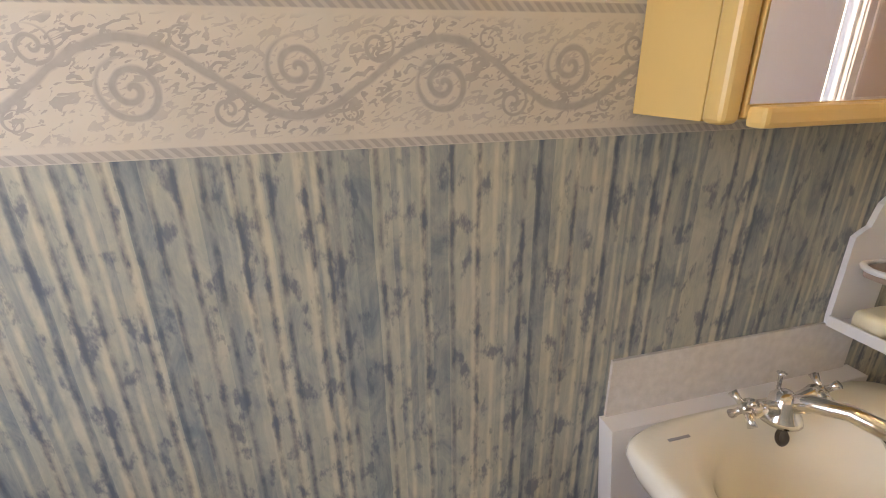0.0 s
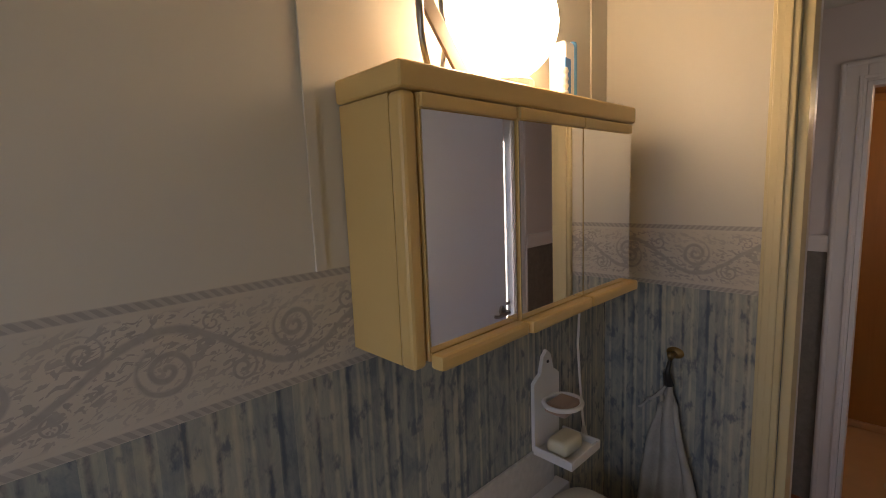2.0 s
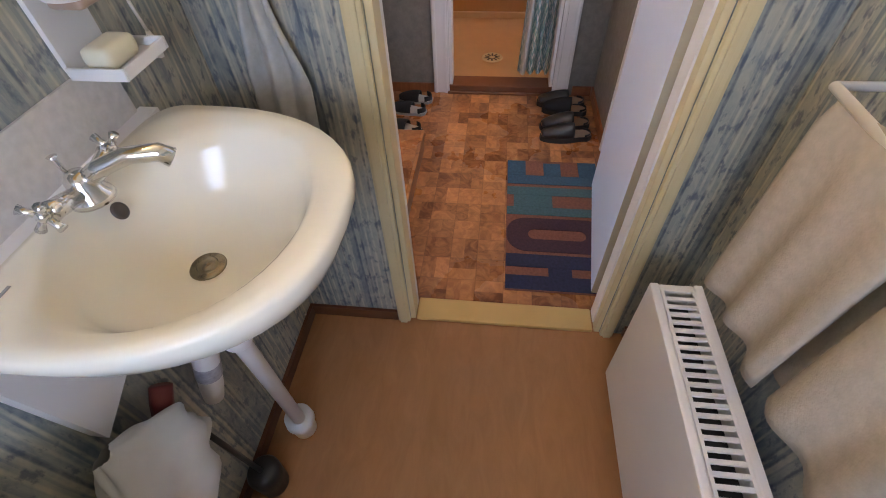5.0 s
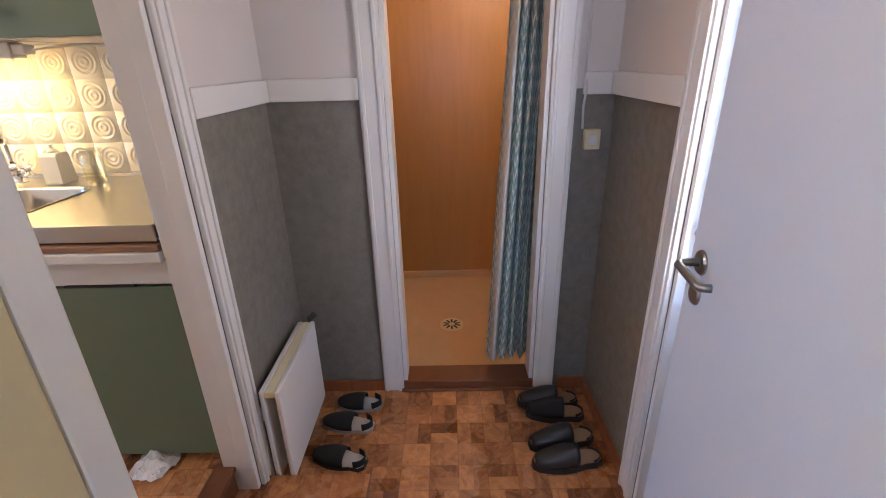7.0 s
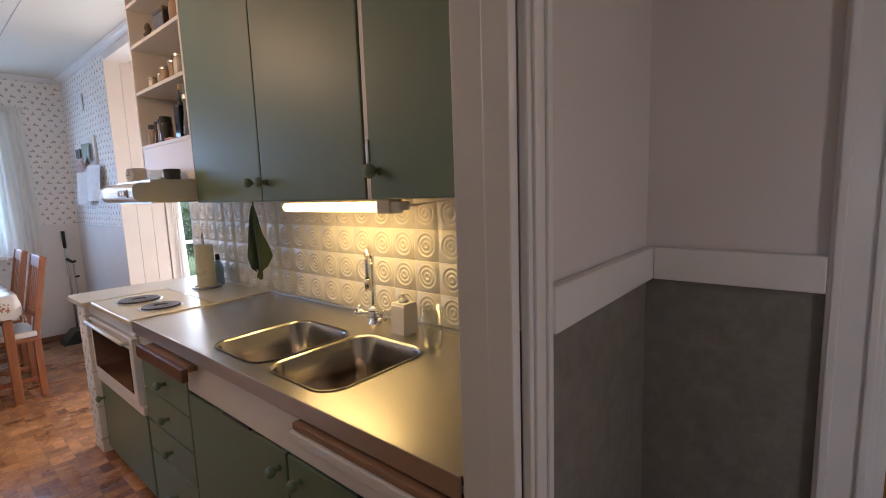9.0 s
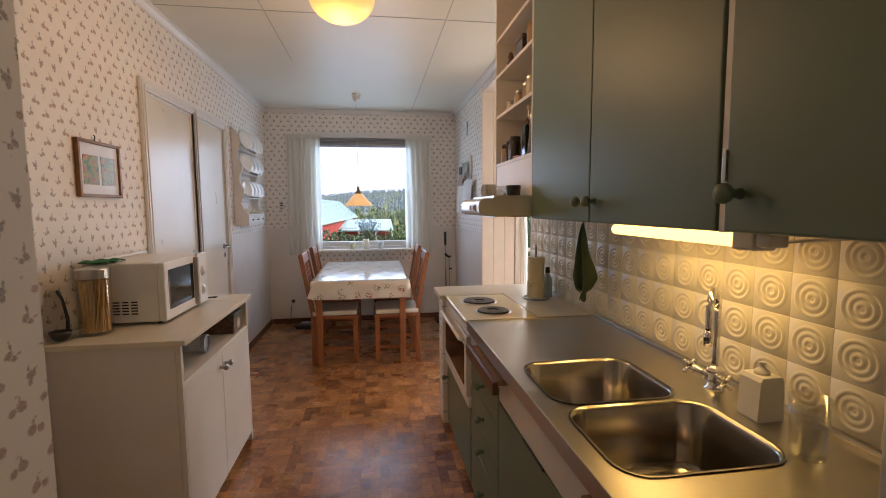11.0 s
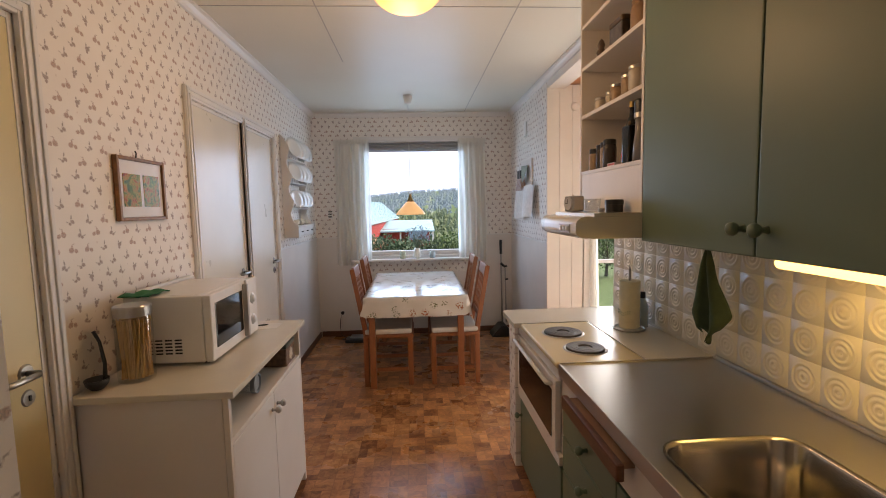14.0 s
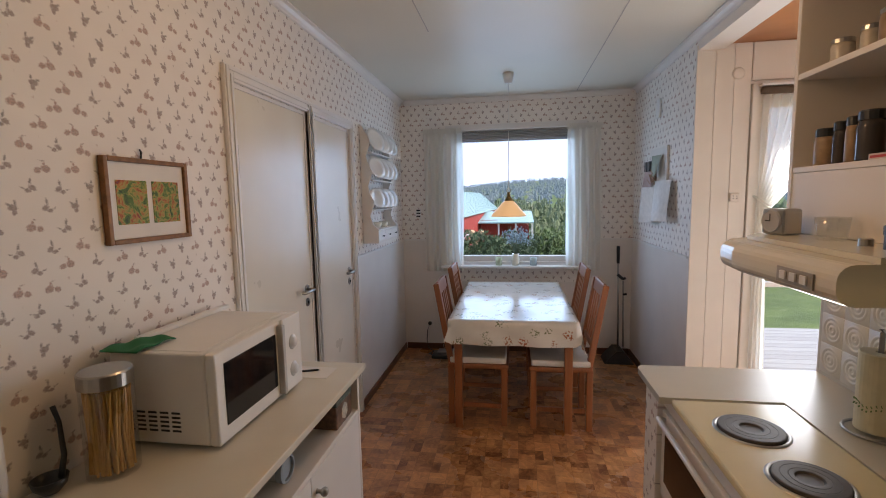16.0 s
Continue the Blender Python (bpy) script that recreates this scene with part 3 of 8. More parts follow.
# bathroom
BC = 2.35
structure("wall_bath_north", one((BW - 0.1, BN, 0), (BE - 0.001, BN + 0.07, BZ0)), stripes_x, "blue striped wallpaper below the border")
structure("wall_bath_north_border", one((BW - 0.1, BN + 0.0, BZ0), (BE - 0.001, BN + 0.07, BZ1)), scroll_x, "cream scroll wallpaper border")
structure("wall_bath_north_upper", one((BW - 0.1, BN + 0.001, BZ1), (BE - 0.001, BN + 0.07, BC)), bath_upper, "cream painted board wall above the border")
structure("trim_board_joints", boxes(((3.12, BN - 0.003, BZ1), (3.135, BN + 0.0005, BC)), ((3.83, BN - 0.003, BZ1), (3.845, BN + 0.0005, BC))), bath_upper, "cream cover strips on the wall boards")
DL, DR, DH = 2.255, 2.922, 2.02
for nm, z0, z1, mt in (("wall_bath_east", 0, BZ0, stripes_y), ("wall_bath_east_border", BZ0, BZ1, scroll_y), ("wall_bath_east_upper", BZ1, BC, bath_upper)):
    bm = boxes(((BE, DR, z0), (BE + 0.04, BN + 0.07, z1)), ((BE, BS - 0.1, z0), (BE + 0.04, DL, z1)))
    if z1 == BC:
        box(bm, (BE, DL, DH), (BE + 0.04, DR, z1))
    structure(nm, bm, mt, {0: "blue striped wallpaper beside the door", BZ0: "cream scroll border beside the door"}.get(z0, "cream painted wall beside the door"))
bm = boxes(((BE + 0.041, DR, 1.31), (3.99, HN + 0.11, BC)), ((BE + 0.041, BS - 0.1, 1.31), (3.99, DL, BC)), ((BE + 0.041, DL, DH), (3.99, DR, BC)))
structure("wall_hall_west_upper", bm, hall_upper, "pale painted hall wall")
structure("wall_hall_west", boxes(((BE + 0.041, DR, 0), (3.99, HN + 0.11, 1.31)), ((BE + 0.041, BS - 0.1, 0), (3.99, DL, 1.31))), damask, "grey wallpaper of the hall")
structure("wall_bath_south", one((BW - 0.1, BS - 0.1, 0), (BE - 0.001, BS, BZ0)), stripes_x, "blue striped wallpaper behind the radiator")
structure("wall_bath_south_border", one((BW - 0.1, BS - 0.1, BZ0), (BE - 0.001, BS, BZ1)), scroll_x, "cream scroll border")
structure("wall_bath_south_upper", one((BW - 0.1, BS - 0.1, BZ1), (BE - 0.001, BS - 0.001, BC)), bath_upper, "cream painted wall")
# west wall stays out of view; its opening is added for the fill lamp
bm = boxes(((BW - 0.1, BS, 0), (BW, BN, 1.15)), ((BW - 0.1, BS, 1.95), (BW, BN, BC)), ((BW - 0.1, BS, 1.15), (BW, 2.5, 1.95)), ((BW - 0.1, 3.0, 1.15), (BW, BN, 1.95)))
structure("wall_bath_west", bm, bath_upper, "unseen cream wall with a small opening added for fill light")
structure("ceiling_bathroom", one((BW - 0.1, BS - 0.1, BC), (BE + 0.04, BN + 0.07, BC + 0.1)), ceiling_m, "white bathroom ceiling")
structure("baseboard_bath", boxes(((BE - 0.012, 2.966, 0), (BE - 0.001, BN - 0.001, 0.05)), ((BE - 0.012, BS, 0), (BE - 0.001, 2.18, 0.05)), ((BW, BN - 0.012, 0), (BE - 0.013, BN - 0.0005, 0.05)), ((BW, BS + 0.0005, 0), (BE - 0.013, BS + 0.012, 0.05))), dark_wood, "dark wooden skirting of the bathroom")
structure("trim_bath_corner", one((3.85, BN - 0.006, 0.06), (3.856, BN - 0.0006, 0.062)), white)


def casing(name, wall, lo, hi, top, face, out, w=0.09, d=0.016, mt=white_gloss, base=0.0, inner=None):
    """Moulded casing round a door opening in a wall x = face or y = face, standing out by d on side out; inner: the far face that the lining reaches."""
    bm = bmesh.new()

    def b(a0, a1, z0, z1, e0, e1, bev=0.004):
        p, q = sorted((e0, e1))
        if wall == "x":
            box(bm, (p, a0, z0), (q, a1, z1), bev)
        else:
            box(bm, (a0, p, z0), (a1, q, z1), bev)
    e = face + out * d
    e2 = face + out * (d + 0.006)
    b(lo - w, lo, base, top + w, face + out * 0.0005, e)
    b(hi, hi + w, base, top + w, face + out * 0.0005, e)
    b(lo, hi, top, top + w, face + out * 0.0005, e)
    for off, wd in ((0.010, 0.014), (w - 0.022, 0.015)):
        b(lo - off - wd, lo - off, base, top + off + wd, e - out * 0.001, e2, 0.003)
        b(hi + off, hi + off + wd, base, top + off + wd, e - out * 0.001, e2, 0.003)
        b(lo - off, hi + off, top + off, top + off + wd, e - out * 0.001, e2, 0.003)
    if inner is not None:
        b(lo + 0.0005, lo + 0.018, base, top - 0.0005, face, inner, 0.002)
        b(hi - 0.018, hi - 0.0005, base, top - 0.0005, face, inner, 0.002)
        b(lo + 0.018, hi - 0.018, top - 0.018, top - 0.0005, face, inner, 0.002)
    return structure(name, bm, mt, "painted door casing")


casing("trim_bath_door", "x", DL, DR, DH, BE, -1, 0.042, mt=cream, inner=3.965)
casing("trim_bath_door_hall", "x", DL, DR, DH, 3.99, 1, 0.07, inner=3.966)

structure("trim_bath_door_rebate", boxes(((3.937, DL + 0.0183, 0.018), (3.986, DL + 0.024, DH - 0.019)), ((3.937, DL + 0.0245, DH - 0.024), (3.986, DR - 0.019, DH - 0.0185))), white_gloss, "white painted rebate of the bathroom door")

# hall
HC = 2.35
structure("wall_hall_north", one((4.92, HN, 0), (HE + 0.1, HN + 0.1, 1.31)), damask, "grey mottled wallpaper below the rail")
structure("wall_hall_north_upper", boxes(((4.92, HN, 1.31), (HE + 0.1, HN + 0.1, HC)), ((3.99, HN, 2.12), (4.92, HN + 0.1, HC))), hall_upper, "pale painted wall above the rail")
SL, SR = 2.345, 2.94
structure("wall_hall_east", boxes(((HE, SR, 0), (HE + 0.1, HN, 1.31)), ((HE, HS, 0), (HE + 0.1, SL, 1.31))), damask, "grey mottled wallpaper beside the shower")
structure("wall_hall_east_upper", boxes(((HE, SR, 1.31), (HE + 0.1, HN, HC)), ((HE, HS, 1.31), (HE + 0.1, SL, HC)), ((HE, SL, 2.02), (HE + 0.1, SR, HC))), hall_upper, "pale painted wall beside the shower")
structure("wall_hall_south", one((4.92, HS - 0.12, 0), (HE + 0.1, HS, 1.31)), damask, "grey mottled wallpaper beside the outer door")
structure("wall_hall_south_upper", boxes(((4.92, HS - 0.12, 1.31), (HE + 0.1, HS, HC)), ((3.99, HS - 0.12, 2.1), (4.92, HS, HC))), hall_upper, "pale painted wall over the outer door")
structure("ceiling_hall", one((3.91, 1.95, HC + 0.001), (5.7, HN + 0.1, HC + 0.1)), ceiling_m, "white hall ceiling")
RZ0, RZ1 = 1.29, 1.365
structure("trim_hall_rail", boxes(((4.985, HN - 0.022, RZ0), (HE - 0.0005, HN - 0.0005, RZ1)), ((HE - 0.022, SR + 0.09, RZ0), (HE - 0.0005, HN - 0.0225, RZ1)), ((HE - 0.022, HS + 0.0225, RZ0), (HE - 0.0005, SL - 0.115, RZ1)), ((5.0, HS + 0.0005, RZ0), (HE - 0.0005, HS + 0.022, RZ1)), bev=0.003), white_gloss, "white dado rail round the hall")
structure("baseboard_hall", boxes(((5.0, HN - 0.014, 0), (HE - 0.0005, HN - 0.0005, 0.055)), ((HE - 0.014, SR + 0.09, 0), (HE - 0.0005, HN - 0.015, 0.055)), ((HE - 0.014, HS + 0.015, 0), (HE - 0.0005, SL - 0.115, 0.055)), ((5.0, HS + 0.0005, 0), (HE - 0.0005, HS + 0.014, 0.055)), bev=0.003), red_wood, "reddish wooden skirting of the hall")
casing("trim_shower_door", "x", SL, SR, 2.02, HE, -1, 0.09, inner=HE + 0.1)
casing("trim_kitchen_door", "y", 4.02, 4.915, 2.12, HN, -1, 0.07, inner=HN + 0.1)
structure("trim_kitchen_door_stop", boxes(((4.884, HN - 0.006, 0.21), (4.8968, 3.408, 2.10)), ((4.0382, HN - 0.006, 0.21), (4.050, 3.408, 2.10)), ((4.0505, HN - 0.006, 2.088), (4.8835, 3.408, 2.1015)), bev=0.003), white_gloss, "white door stop inside the kitchen doorway")
casing("trim_outer_door", "y", 4.03, 4.915, 2.06, HS, 1, 0.085, inner=HS - 0.1)

# shower
SF, SC = -0.205, 2.16
structure("shower_tray", boxes(((HE + 0.1, 2.05, -0.3), (SHX, 3.2, SF)), ((SHX - 0.03, 2.05, SF), (SHX, 3.2, SF + 0.05)), ((HE + 0.1, 2.05, SF), (HE + 0.115, 3.2, 0.0)), bev=0.008), shower_tray_m, "beige plastic shower floor")
bm = boxes(((SHX, 2.0, SF), (SHX + 0.1, 3.3, SC)), ((HE + 0.1, 3.2, SF), (SHX, 3.3, SC)), ((HE + 0.1, 1.95, SF), (SHX, 2.05, SC)))
structure("wall_shower", bm, shower_board, "honey-brown wood-grain shower boards")
structure("ceiling_shower", one((HE + 0.1, 1.95, SC + 0.001), (SHX + 0.1, 3.3, SC + 0.1)), shower_board, "brown boarded shower ceiling")
structure("trim_shower_top", boxes(((SHX - 0.02, 2.05, SC - 0.05), (SHX - 0.0005, 3.2, SC - 0.002)), ((HE + 0.1, 3.18, SC - 0.05), (SHX - 0.021, 3.199, SC - 0.002)), bev=0.004), shower_board, "brown moulding under the shower ceiling")

# kitchen
WZ = 1.318
structure("ceiling_kitchen", one((3.17, HN + 0.1, KC), (5.66, 8.8, KC + 0.1)), ceiling_m, "glossy white board ceiling")
structure("trim_ceiling_joints", boxes(((3.9, 3.5, KC - 0.002), (3.906, 6.9, KC + 0.001)), ((4.95, 3.5, KC - 0.002), (4.956, 8.6, KC + 0.001)), ((3.3, 6.0, KC - 0.0025), (5.48, 6.006, KC + 0.001))), plain("joint_shadow", (0.45, 0.44, 0.42), 0.6), "seams between the ceiling boards")
# west wall with three doors
DOORS = ((4.20, 4.925), (5.92, 6.575), (6.635, 7.215))
DT = KF + 2.0
bm = bmesh.new()
ys = [4.03] + [v for d in DOORS for v in d] + [NY + 0.1]
for a, b in zip(ys[::2], ys[1::2]):
    box(bm, (WX - 0.1, a, 0.0), (WX, b, KC))
for a, b in DOORS:
    box(bm, (WX - 0.1, a, DT), (WX, b, KC))
structure("wall_kitchen_west", bm, berries_y, "off-white wallpaper with small berry sprigs")
structure("wall_kitchen_closet", boxes(((3.84, HN + 0.1, 1.02), (3.93, 4.05, KC)), ((WX - 0.1, 3.95, 0), (3.8395, 4.03, KC))), berries_y, "wallpapered closet corner with berry sprigs")
structure("wall_kitchen_closet_panel", one((3.83, HN + 0.1, KF), (3.94, 4.06, 1.02), 0.004), white, "white panelled foot of the closet corner")
structure("wall_kitchen_south", boxes(((4.92, HN + 0.1005, 0), (5.63, HN + 0.115, KC)), ((3.93, HN + 0.1005, 2.12), (4.92, HN + 0.115, KC))), berries_x, "wallpaper on the wall beside the doorway")
for i, (a, b) in enumerate(DOORS):
    casing("trim_kitchen_west_%d" % i, "x", a, b, DT, WX, 1, 0.06 if i != 1 else 0.059, 0.018, base=KF, inner=WX - 0.08)
# north wall with the window
GX0, GX1, GZ0, GZ1 = 3.80, 4.99, 1.10, 2.36
bm = boxes(((3.17, NY, WZ), (GX0, NY + 0.12, KC)), ((GX1, NY, WZ), (5.66, NY + 0.12, KC)), ((GX0, NY, GZ1), (GX1, NY + 0.12, KC)))
structure("wall_kitchen_north", bm, berries_x, "wallpaper with berry sprigs round the window")
structure("wall_kitchen_north_wainscot", boxes(((3.17, NY - 0.004, 0), (GX0, NY + 0.12, WZ)), ((GX1, NY - 0.004, 0), (5.66, NY + 0.12, WZ)), ((GX0, NY - 0.003, 0), (GX1, NY + 0.12, 0.90))), white, "white boarding below the window")
structure("wall_kitchen_under_sill", one((GX0, NY - 0.002, 0.90), (GX1, NY + 0.12, GZ0)), berries_x, "strip of wallpaper under the sill")
# east wall beyond the opening
structure("wall_kitchen_east", one((EX, 7.28, WZ), (EX + 0.16, NY, KC)), berries_y, "wallpaper with berry sprigs by the note board")
structure("wall_kitchen_east_wainscot", one((EX - 0.004, 7.28, 0), (EX + 0.16, NY - 0.005, WZ)), white, "white boarding below the note board")
structure("trim_wainscot", boxes(((EX - 0.012, 7.29, WZ - 0.012), (EX + 0.0, NY - 0.006, WZ + 0.006)), ((3.29, NY - 0.012, WZ - 0.01), (3.80, NY + 0.0, WZ + 0.006)), ((4.99, NY - 0.012, WZ - 0.01), (5.47, NY + 0.0, WZ + 0.006)), ((WX - 0.001, 7.29, WZ - 0.012), (WX + 0.012, NY - 0.013, WZ + 0.006)), bev=0.003), white_gloss, "white strips along the top of the wainscot")
structure("trim_west_wainscot", boxes(((WX - 0.001, 7.29, KF), (WX + 0.005, NY - 0.005, WZ - 0.013))), white, "white board on the wall by the table")
TX = 5.53
structure("wall_kitchen_tiles_back", boxes(((TX + 0.008, HN + 0.1, 0), (TX + 0.10, 6.09, KC))), white, "wall behind the tiles")
structure("beam_opening", one((EX, 6.091, 2.575), (EX + 0.145, 7.2795, KC - 0.0005)), white, "white beam over the veranda opening")
structure("baseboard_kitchen", boxes(((3.30, NY - 0.018, KF), (5.47, NY - 0.0045, KF + 0.06)), ((WX + 0.006, 7.29, KF), (WX + 0.018, NY - 0.019, KF + 0.06)), ((EX - 0.018, 7.29, KF), (EX - 0.0045, NY - 0.019, KF + 0.06)), bev=0.003), dark_wood, "dark wooden skirting of the kitchen")


def cove(a, b, inward):
    """Small moulded cornice from a to b at the ceiling."""
    d = (Vector(b) - Vector(a)).normalized()
    n = Vector(inward)
    bm = bmesh.new()
    prof = [(0, 0), (0.045, 0), (0.045, -0.008), (0.03, -0.014), (0.018, -0.028), (0.012, -0.042), (0.0, -0.045)]
    ends = []
    for p in (a, b):
        ends.append([bm.verts.new(Vector(p) + n * u + Vector((0, 0, w))) for u, w in prof])
    m = len(prof)
    for i in range(m):
        bm.faces.new((ends[0][i], ends[0][(i + 1) % m], ends[1][(i + 1) % m], ends[1][i]))
    bm.faces.new(ends[0])
    bm.faces.new(ends[1])
    bmesh.ops.recalc_face_normals(bm, faces=bm.faces)
    return bm


structure("trim_cornice_west", cove((WX, 4.05, KC - 0.001), (WX, NY, KC - 0.001), (1, 0, 0)), white_gloss, "white ceiling moulding")
structure("trim_cornice_north", cove((WX + 0.046, NY, KC - 0.001), (EX - 0.046, NY, KC - 0.001), (0, -1, 0)), white_gloss, "white ceiling moulding")
structure("trim_cornice_east", cove((EX, 6.0, KC - 0.001), (EX, NY - 0.046, KC - 0.001), (-1, 0, 0)), white_gloss, "white ceiling moulding")

# veranda: its boarded wall meets the end of the kitchen's short wall
VY, VC = 7.28, 2.605
GX2, GX3 = 5.86, 6.78         # opening of the glazed door
structure("wall_veranda_north", boxes(((5.652, VY, 0), (GX2, VY + 0.1, VC)), ((GX2, VY, 2.30), (GX3, VY + 0.1, VC)), ((GX3, VY, 0), (8.5, VY + 0.1, VC)), ((GX2, VY, 0), (GX3, VY + 0.1, KF + 0.005))), white, "white wall of the veranda round the glazed door")
vwall = bpy.data.objects["wall_veranda_north"]
for i, (a, b) in enumerate(((5.480, 5.5845), (5.586, 5.690), (5.6915, 5.786))):
    part("board", one((a, VY - 0.018, KF), (b, VY - 0.0005, VC - 0.001), 0.0025), veranda_white, vwall)
for i in range(14):
    a = 6.866 + i * 0.115
    part("board", one((a, VY - 0.018, KF), (a + 0.111, VY - 0.0005, VC - 0.001), 0.004), veranda_white, vwall)
part("board", one((5.79, VY - 0.018, 2.385), (6.86, VY - 0.0005, VC - 0.001), 0.004), veranda_white, vwall)
structure("wall_veranda_south", one((5.63, 5.9, 0), (8.5, 6.0, VC)), white, "white veranda wall")
structure("wall_veranda_east", boxes(((8.4, 6.0, 0), (8.5, VY, 0.8)), ((8.4, 6.0, 2.1), (8.5, VY, VC)), ((8.4, 6.0, 0.8), (8.5, 6.25, 2.1)), ((8.4, 7.05, 0.8), (8.5, VY, 2.1))), white, "unseen veranda wall with a window opening added for light")
structure("ceiling_veranda", one((5.631, 5.9, VC + 0.001), (8.5, VY + 0.1, VC + 0.1)), plain("orange_varnish", (0.42, 0.16, 0.05), 0.35, vary=0.15, scale=6), "orange varnished wooden veranda ceiling")

# ---- kitchen things ----
knob_profile = [(0.0, 0.0), (0.009, 0.0), (0.007, 0.006), (0.0065, 0.014), (0.013, 0.020), (0.016, 0.027), (0.0145, 0.034), (0.008, 0.039), (0.0, 0.040)]


def knob(parent, at, facing, mt, s=1.0, name="knob", label=""):
    """A turned knob on a face; facing: degrees that turn +x round z."""
    m = pose(*at, 0, 0, facing) @ pose(0, 0, 0, 0, 90, 0) @ Matrix.Scale(s, 4)
    return part(name, lathe(knob_profile, 16, m), mt, parent, label, True)


FX = 4.932  # fronts of the base units

# base units
unit = thing("sink_cabinet", "green painted sink cabinet with a white apron", "cabinet", (5.2, 4.1, KF))
part("body", boxes(((FX + 0.02, 3.49, KF + 0.07), (5.52, 3.51, 0.98)), ((FX + 0.02, 4.70, KF + 0.07), (5.52, 4.715, 0.98)), ((FX + 0.02, 3.511, KF + 0.07), (5.52, 4.699, KF + 0.09)), ((FX + 0.045, 3.49, KF), (5.52, 4.715, KF + 0.069)), ((5.50, 3.511, KF + 0.091), (5.52, 4.699, 0.80))), white, unit)
part("apron", one((FX + 0.004, 3.488, 0.855), (FX + 0.02, 4.72, 0.988), 0.002), white_gloss, unit, "white painted apron board")
for a, b, ky in ((3.492, 4.083, 4.025), (4.091, 4.715, 4.125)):
    d = part("door", one((FX, a, KF + 0.035), (FX + 0.019, b, 0.848), 0.004), green, unit)
    knob(d, (FX, ky, 0.795), 180, green)
part("finger_notch", one((FX - 0.001, 4.28, 0.8475), (FX + 0.012, 4.45, 0.8545), 0.002), black_plastic, unit, "dark finger slot over the door")
part("finger_notch", one((FX - 0.001, 3.60, 0.8475), (FX + 0.012, 3.80, 0.8545), 0.002), black_plastic, unit, "dark finger slot over the door")

unit = thing("bread_board", "worn wooden pull-out board with a white lip", "cutting board", (4.95, 3.7, 0.94))
part("lip", one((4.888, 3.478, 0.938), (4.93, 3.985, 0.967), 0.004), white_gloss, unit, "white painted lip")
part("board", one((4.894, 3.478, 0.968), (5.35, 3.98, 0.986), 0.004), worn_wood, unit)

unit = thing("drawer_unit", "green painted unit of four small drawers", "drawers", (5.2, 4.95, KF))
part("body", boxes(((FX + 0.02, 4.716, KF + 0.07), (5.52, 5.19, 0.90)), ((FX + 0.045, 4.716, KF), (5.52, 5.19, KF + 0.069))), white, unit)
part("apron", one((FX + 0.004, 4.721, 0.90), (FX + 0.02, 5.19, 0.988), 0.002), white_gloss, unit)
zs = [0.892, 0.745, 0.607, 0.47, KF + 0.035]
for i in range(4):
    d = part("drawer", one((FX, 4.722, zs[i + 1] + 0.006), (FX + 0.019, 5.185, zs[i]), 0.004), green, unit)
    knob(d, (FX, 4.94, (zs[i] + zs[i + 1]) / 2 + 0.002), 180, green)
unit = thing("pull_out_board", "brown wooden pull-out board handle under the worktop", "cutting board", (4.92, 4.8, 0.95))
part("handle", one((4.878, 4.60, 0.925), (4.90, 5.04, 0.972), 0.006), dark_wood, unit)
part("board", one((4.901, 4.62, 0.95), (5.3, 5.02, 0.968)), worn_wood, unit)

# stainless worktop with two bowls
BOWLS = ((4.262, 4.588, 4.965, 5.325), (3.935, 4.244, 4.965, 5.345))


def rounded(x0, x1, y0, y1, r, n=5):
    out = []
    for cx, cy, a in ((x1 - r, y1 - r, 0), (x0 + r, y1 - r, 90), (x0 + r, y0 + r, 180), (x1 - r, y0 + r, 270)):
        for i in range(n + 1):
            t = radians(a + 90 * i / n)
            out.append((cx + r * math.cos(t), cy + r * math.sin(t)))
    return out


top = thing("steel_worktop", "brushed stainless steel worktop with two sink bowls", "worktop", (5.2, 4.3, 1.0))
bm = bmesh.new()
TZ = 1.035
outer = [bm.verts.new((x, y, TZ)) for x, y in ((4.915, 3.487), (5.528, 3.487), (5.528, 5.165), (4.915, 5.165))]
edges = [bm.edges.new((outer[i], outer[(i + 1) % 4])) for i in range(4)]
for y0, y1, x0, x1 in BOWLS:
    ring = [bm.verts.new((x, y, TZ)) for x, y in rounded(x0, x1, y0, y1, 0.07)]
    edges += [bm.edges.new((ring[i], ring[(i + 1) % len(ring)])) for i in range(len(ring))]
bmesh.ops.triangle_fill(bm, use_beauty=True, edges=edges)
bmesh.ops.recalc_face_normals(bm, faces=bm.faces)
for f in bm.faces:
    if f.normal.z < 0:
        f.normal_flip()
box(bm, (4.908, 3.487, 0.992), (4.915, 5.165, TZ + 0.004), 0.002)
box(bm, (4.915, 5.165, 1.0), (5.528, 5.172, TZ + 0.006), 0.002)
box(bm, (5.512, 3.487, TZ), (5.528, 5.165, TZ + 0.012), 0.003)
part("top", bm, steel, top)
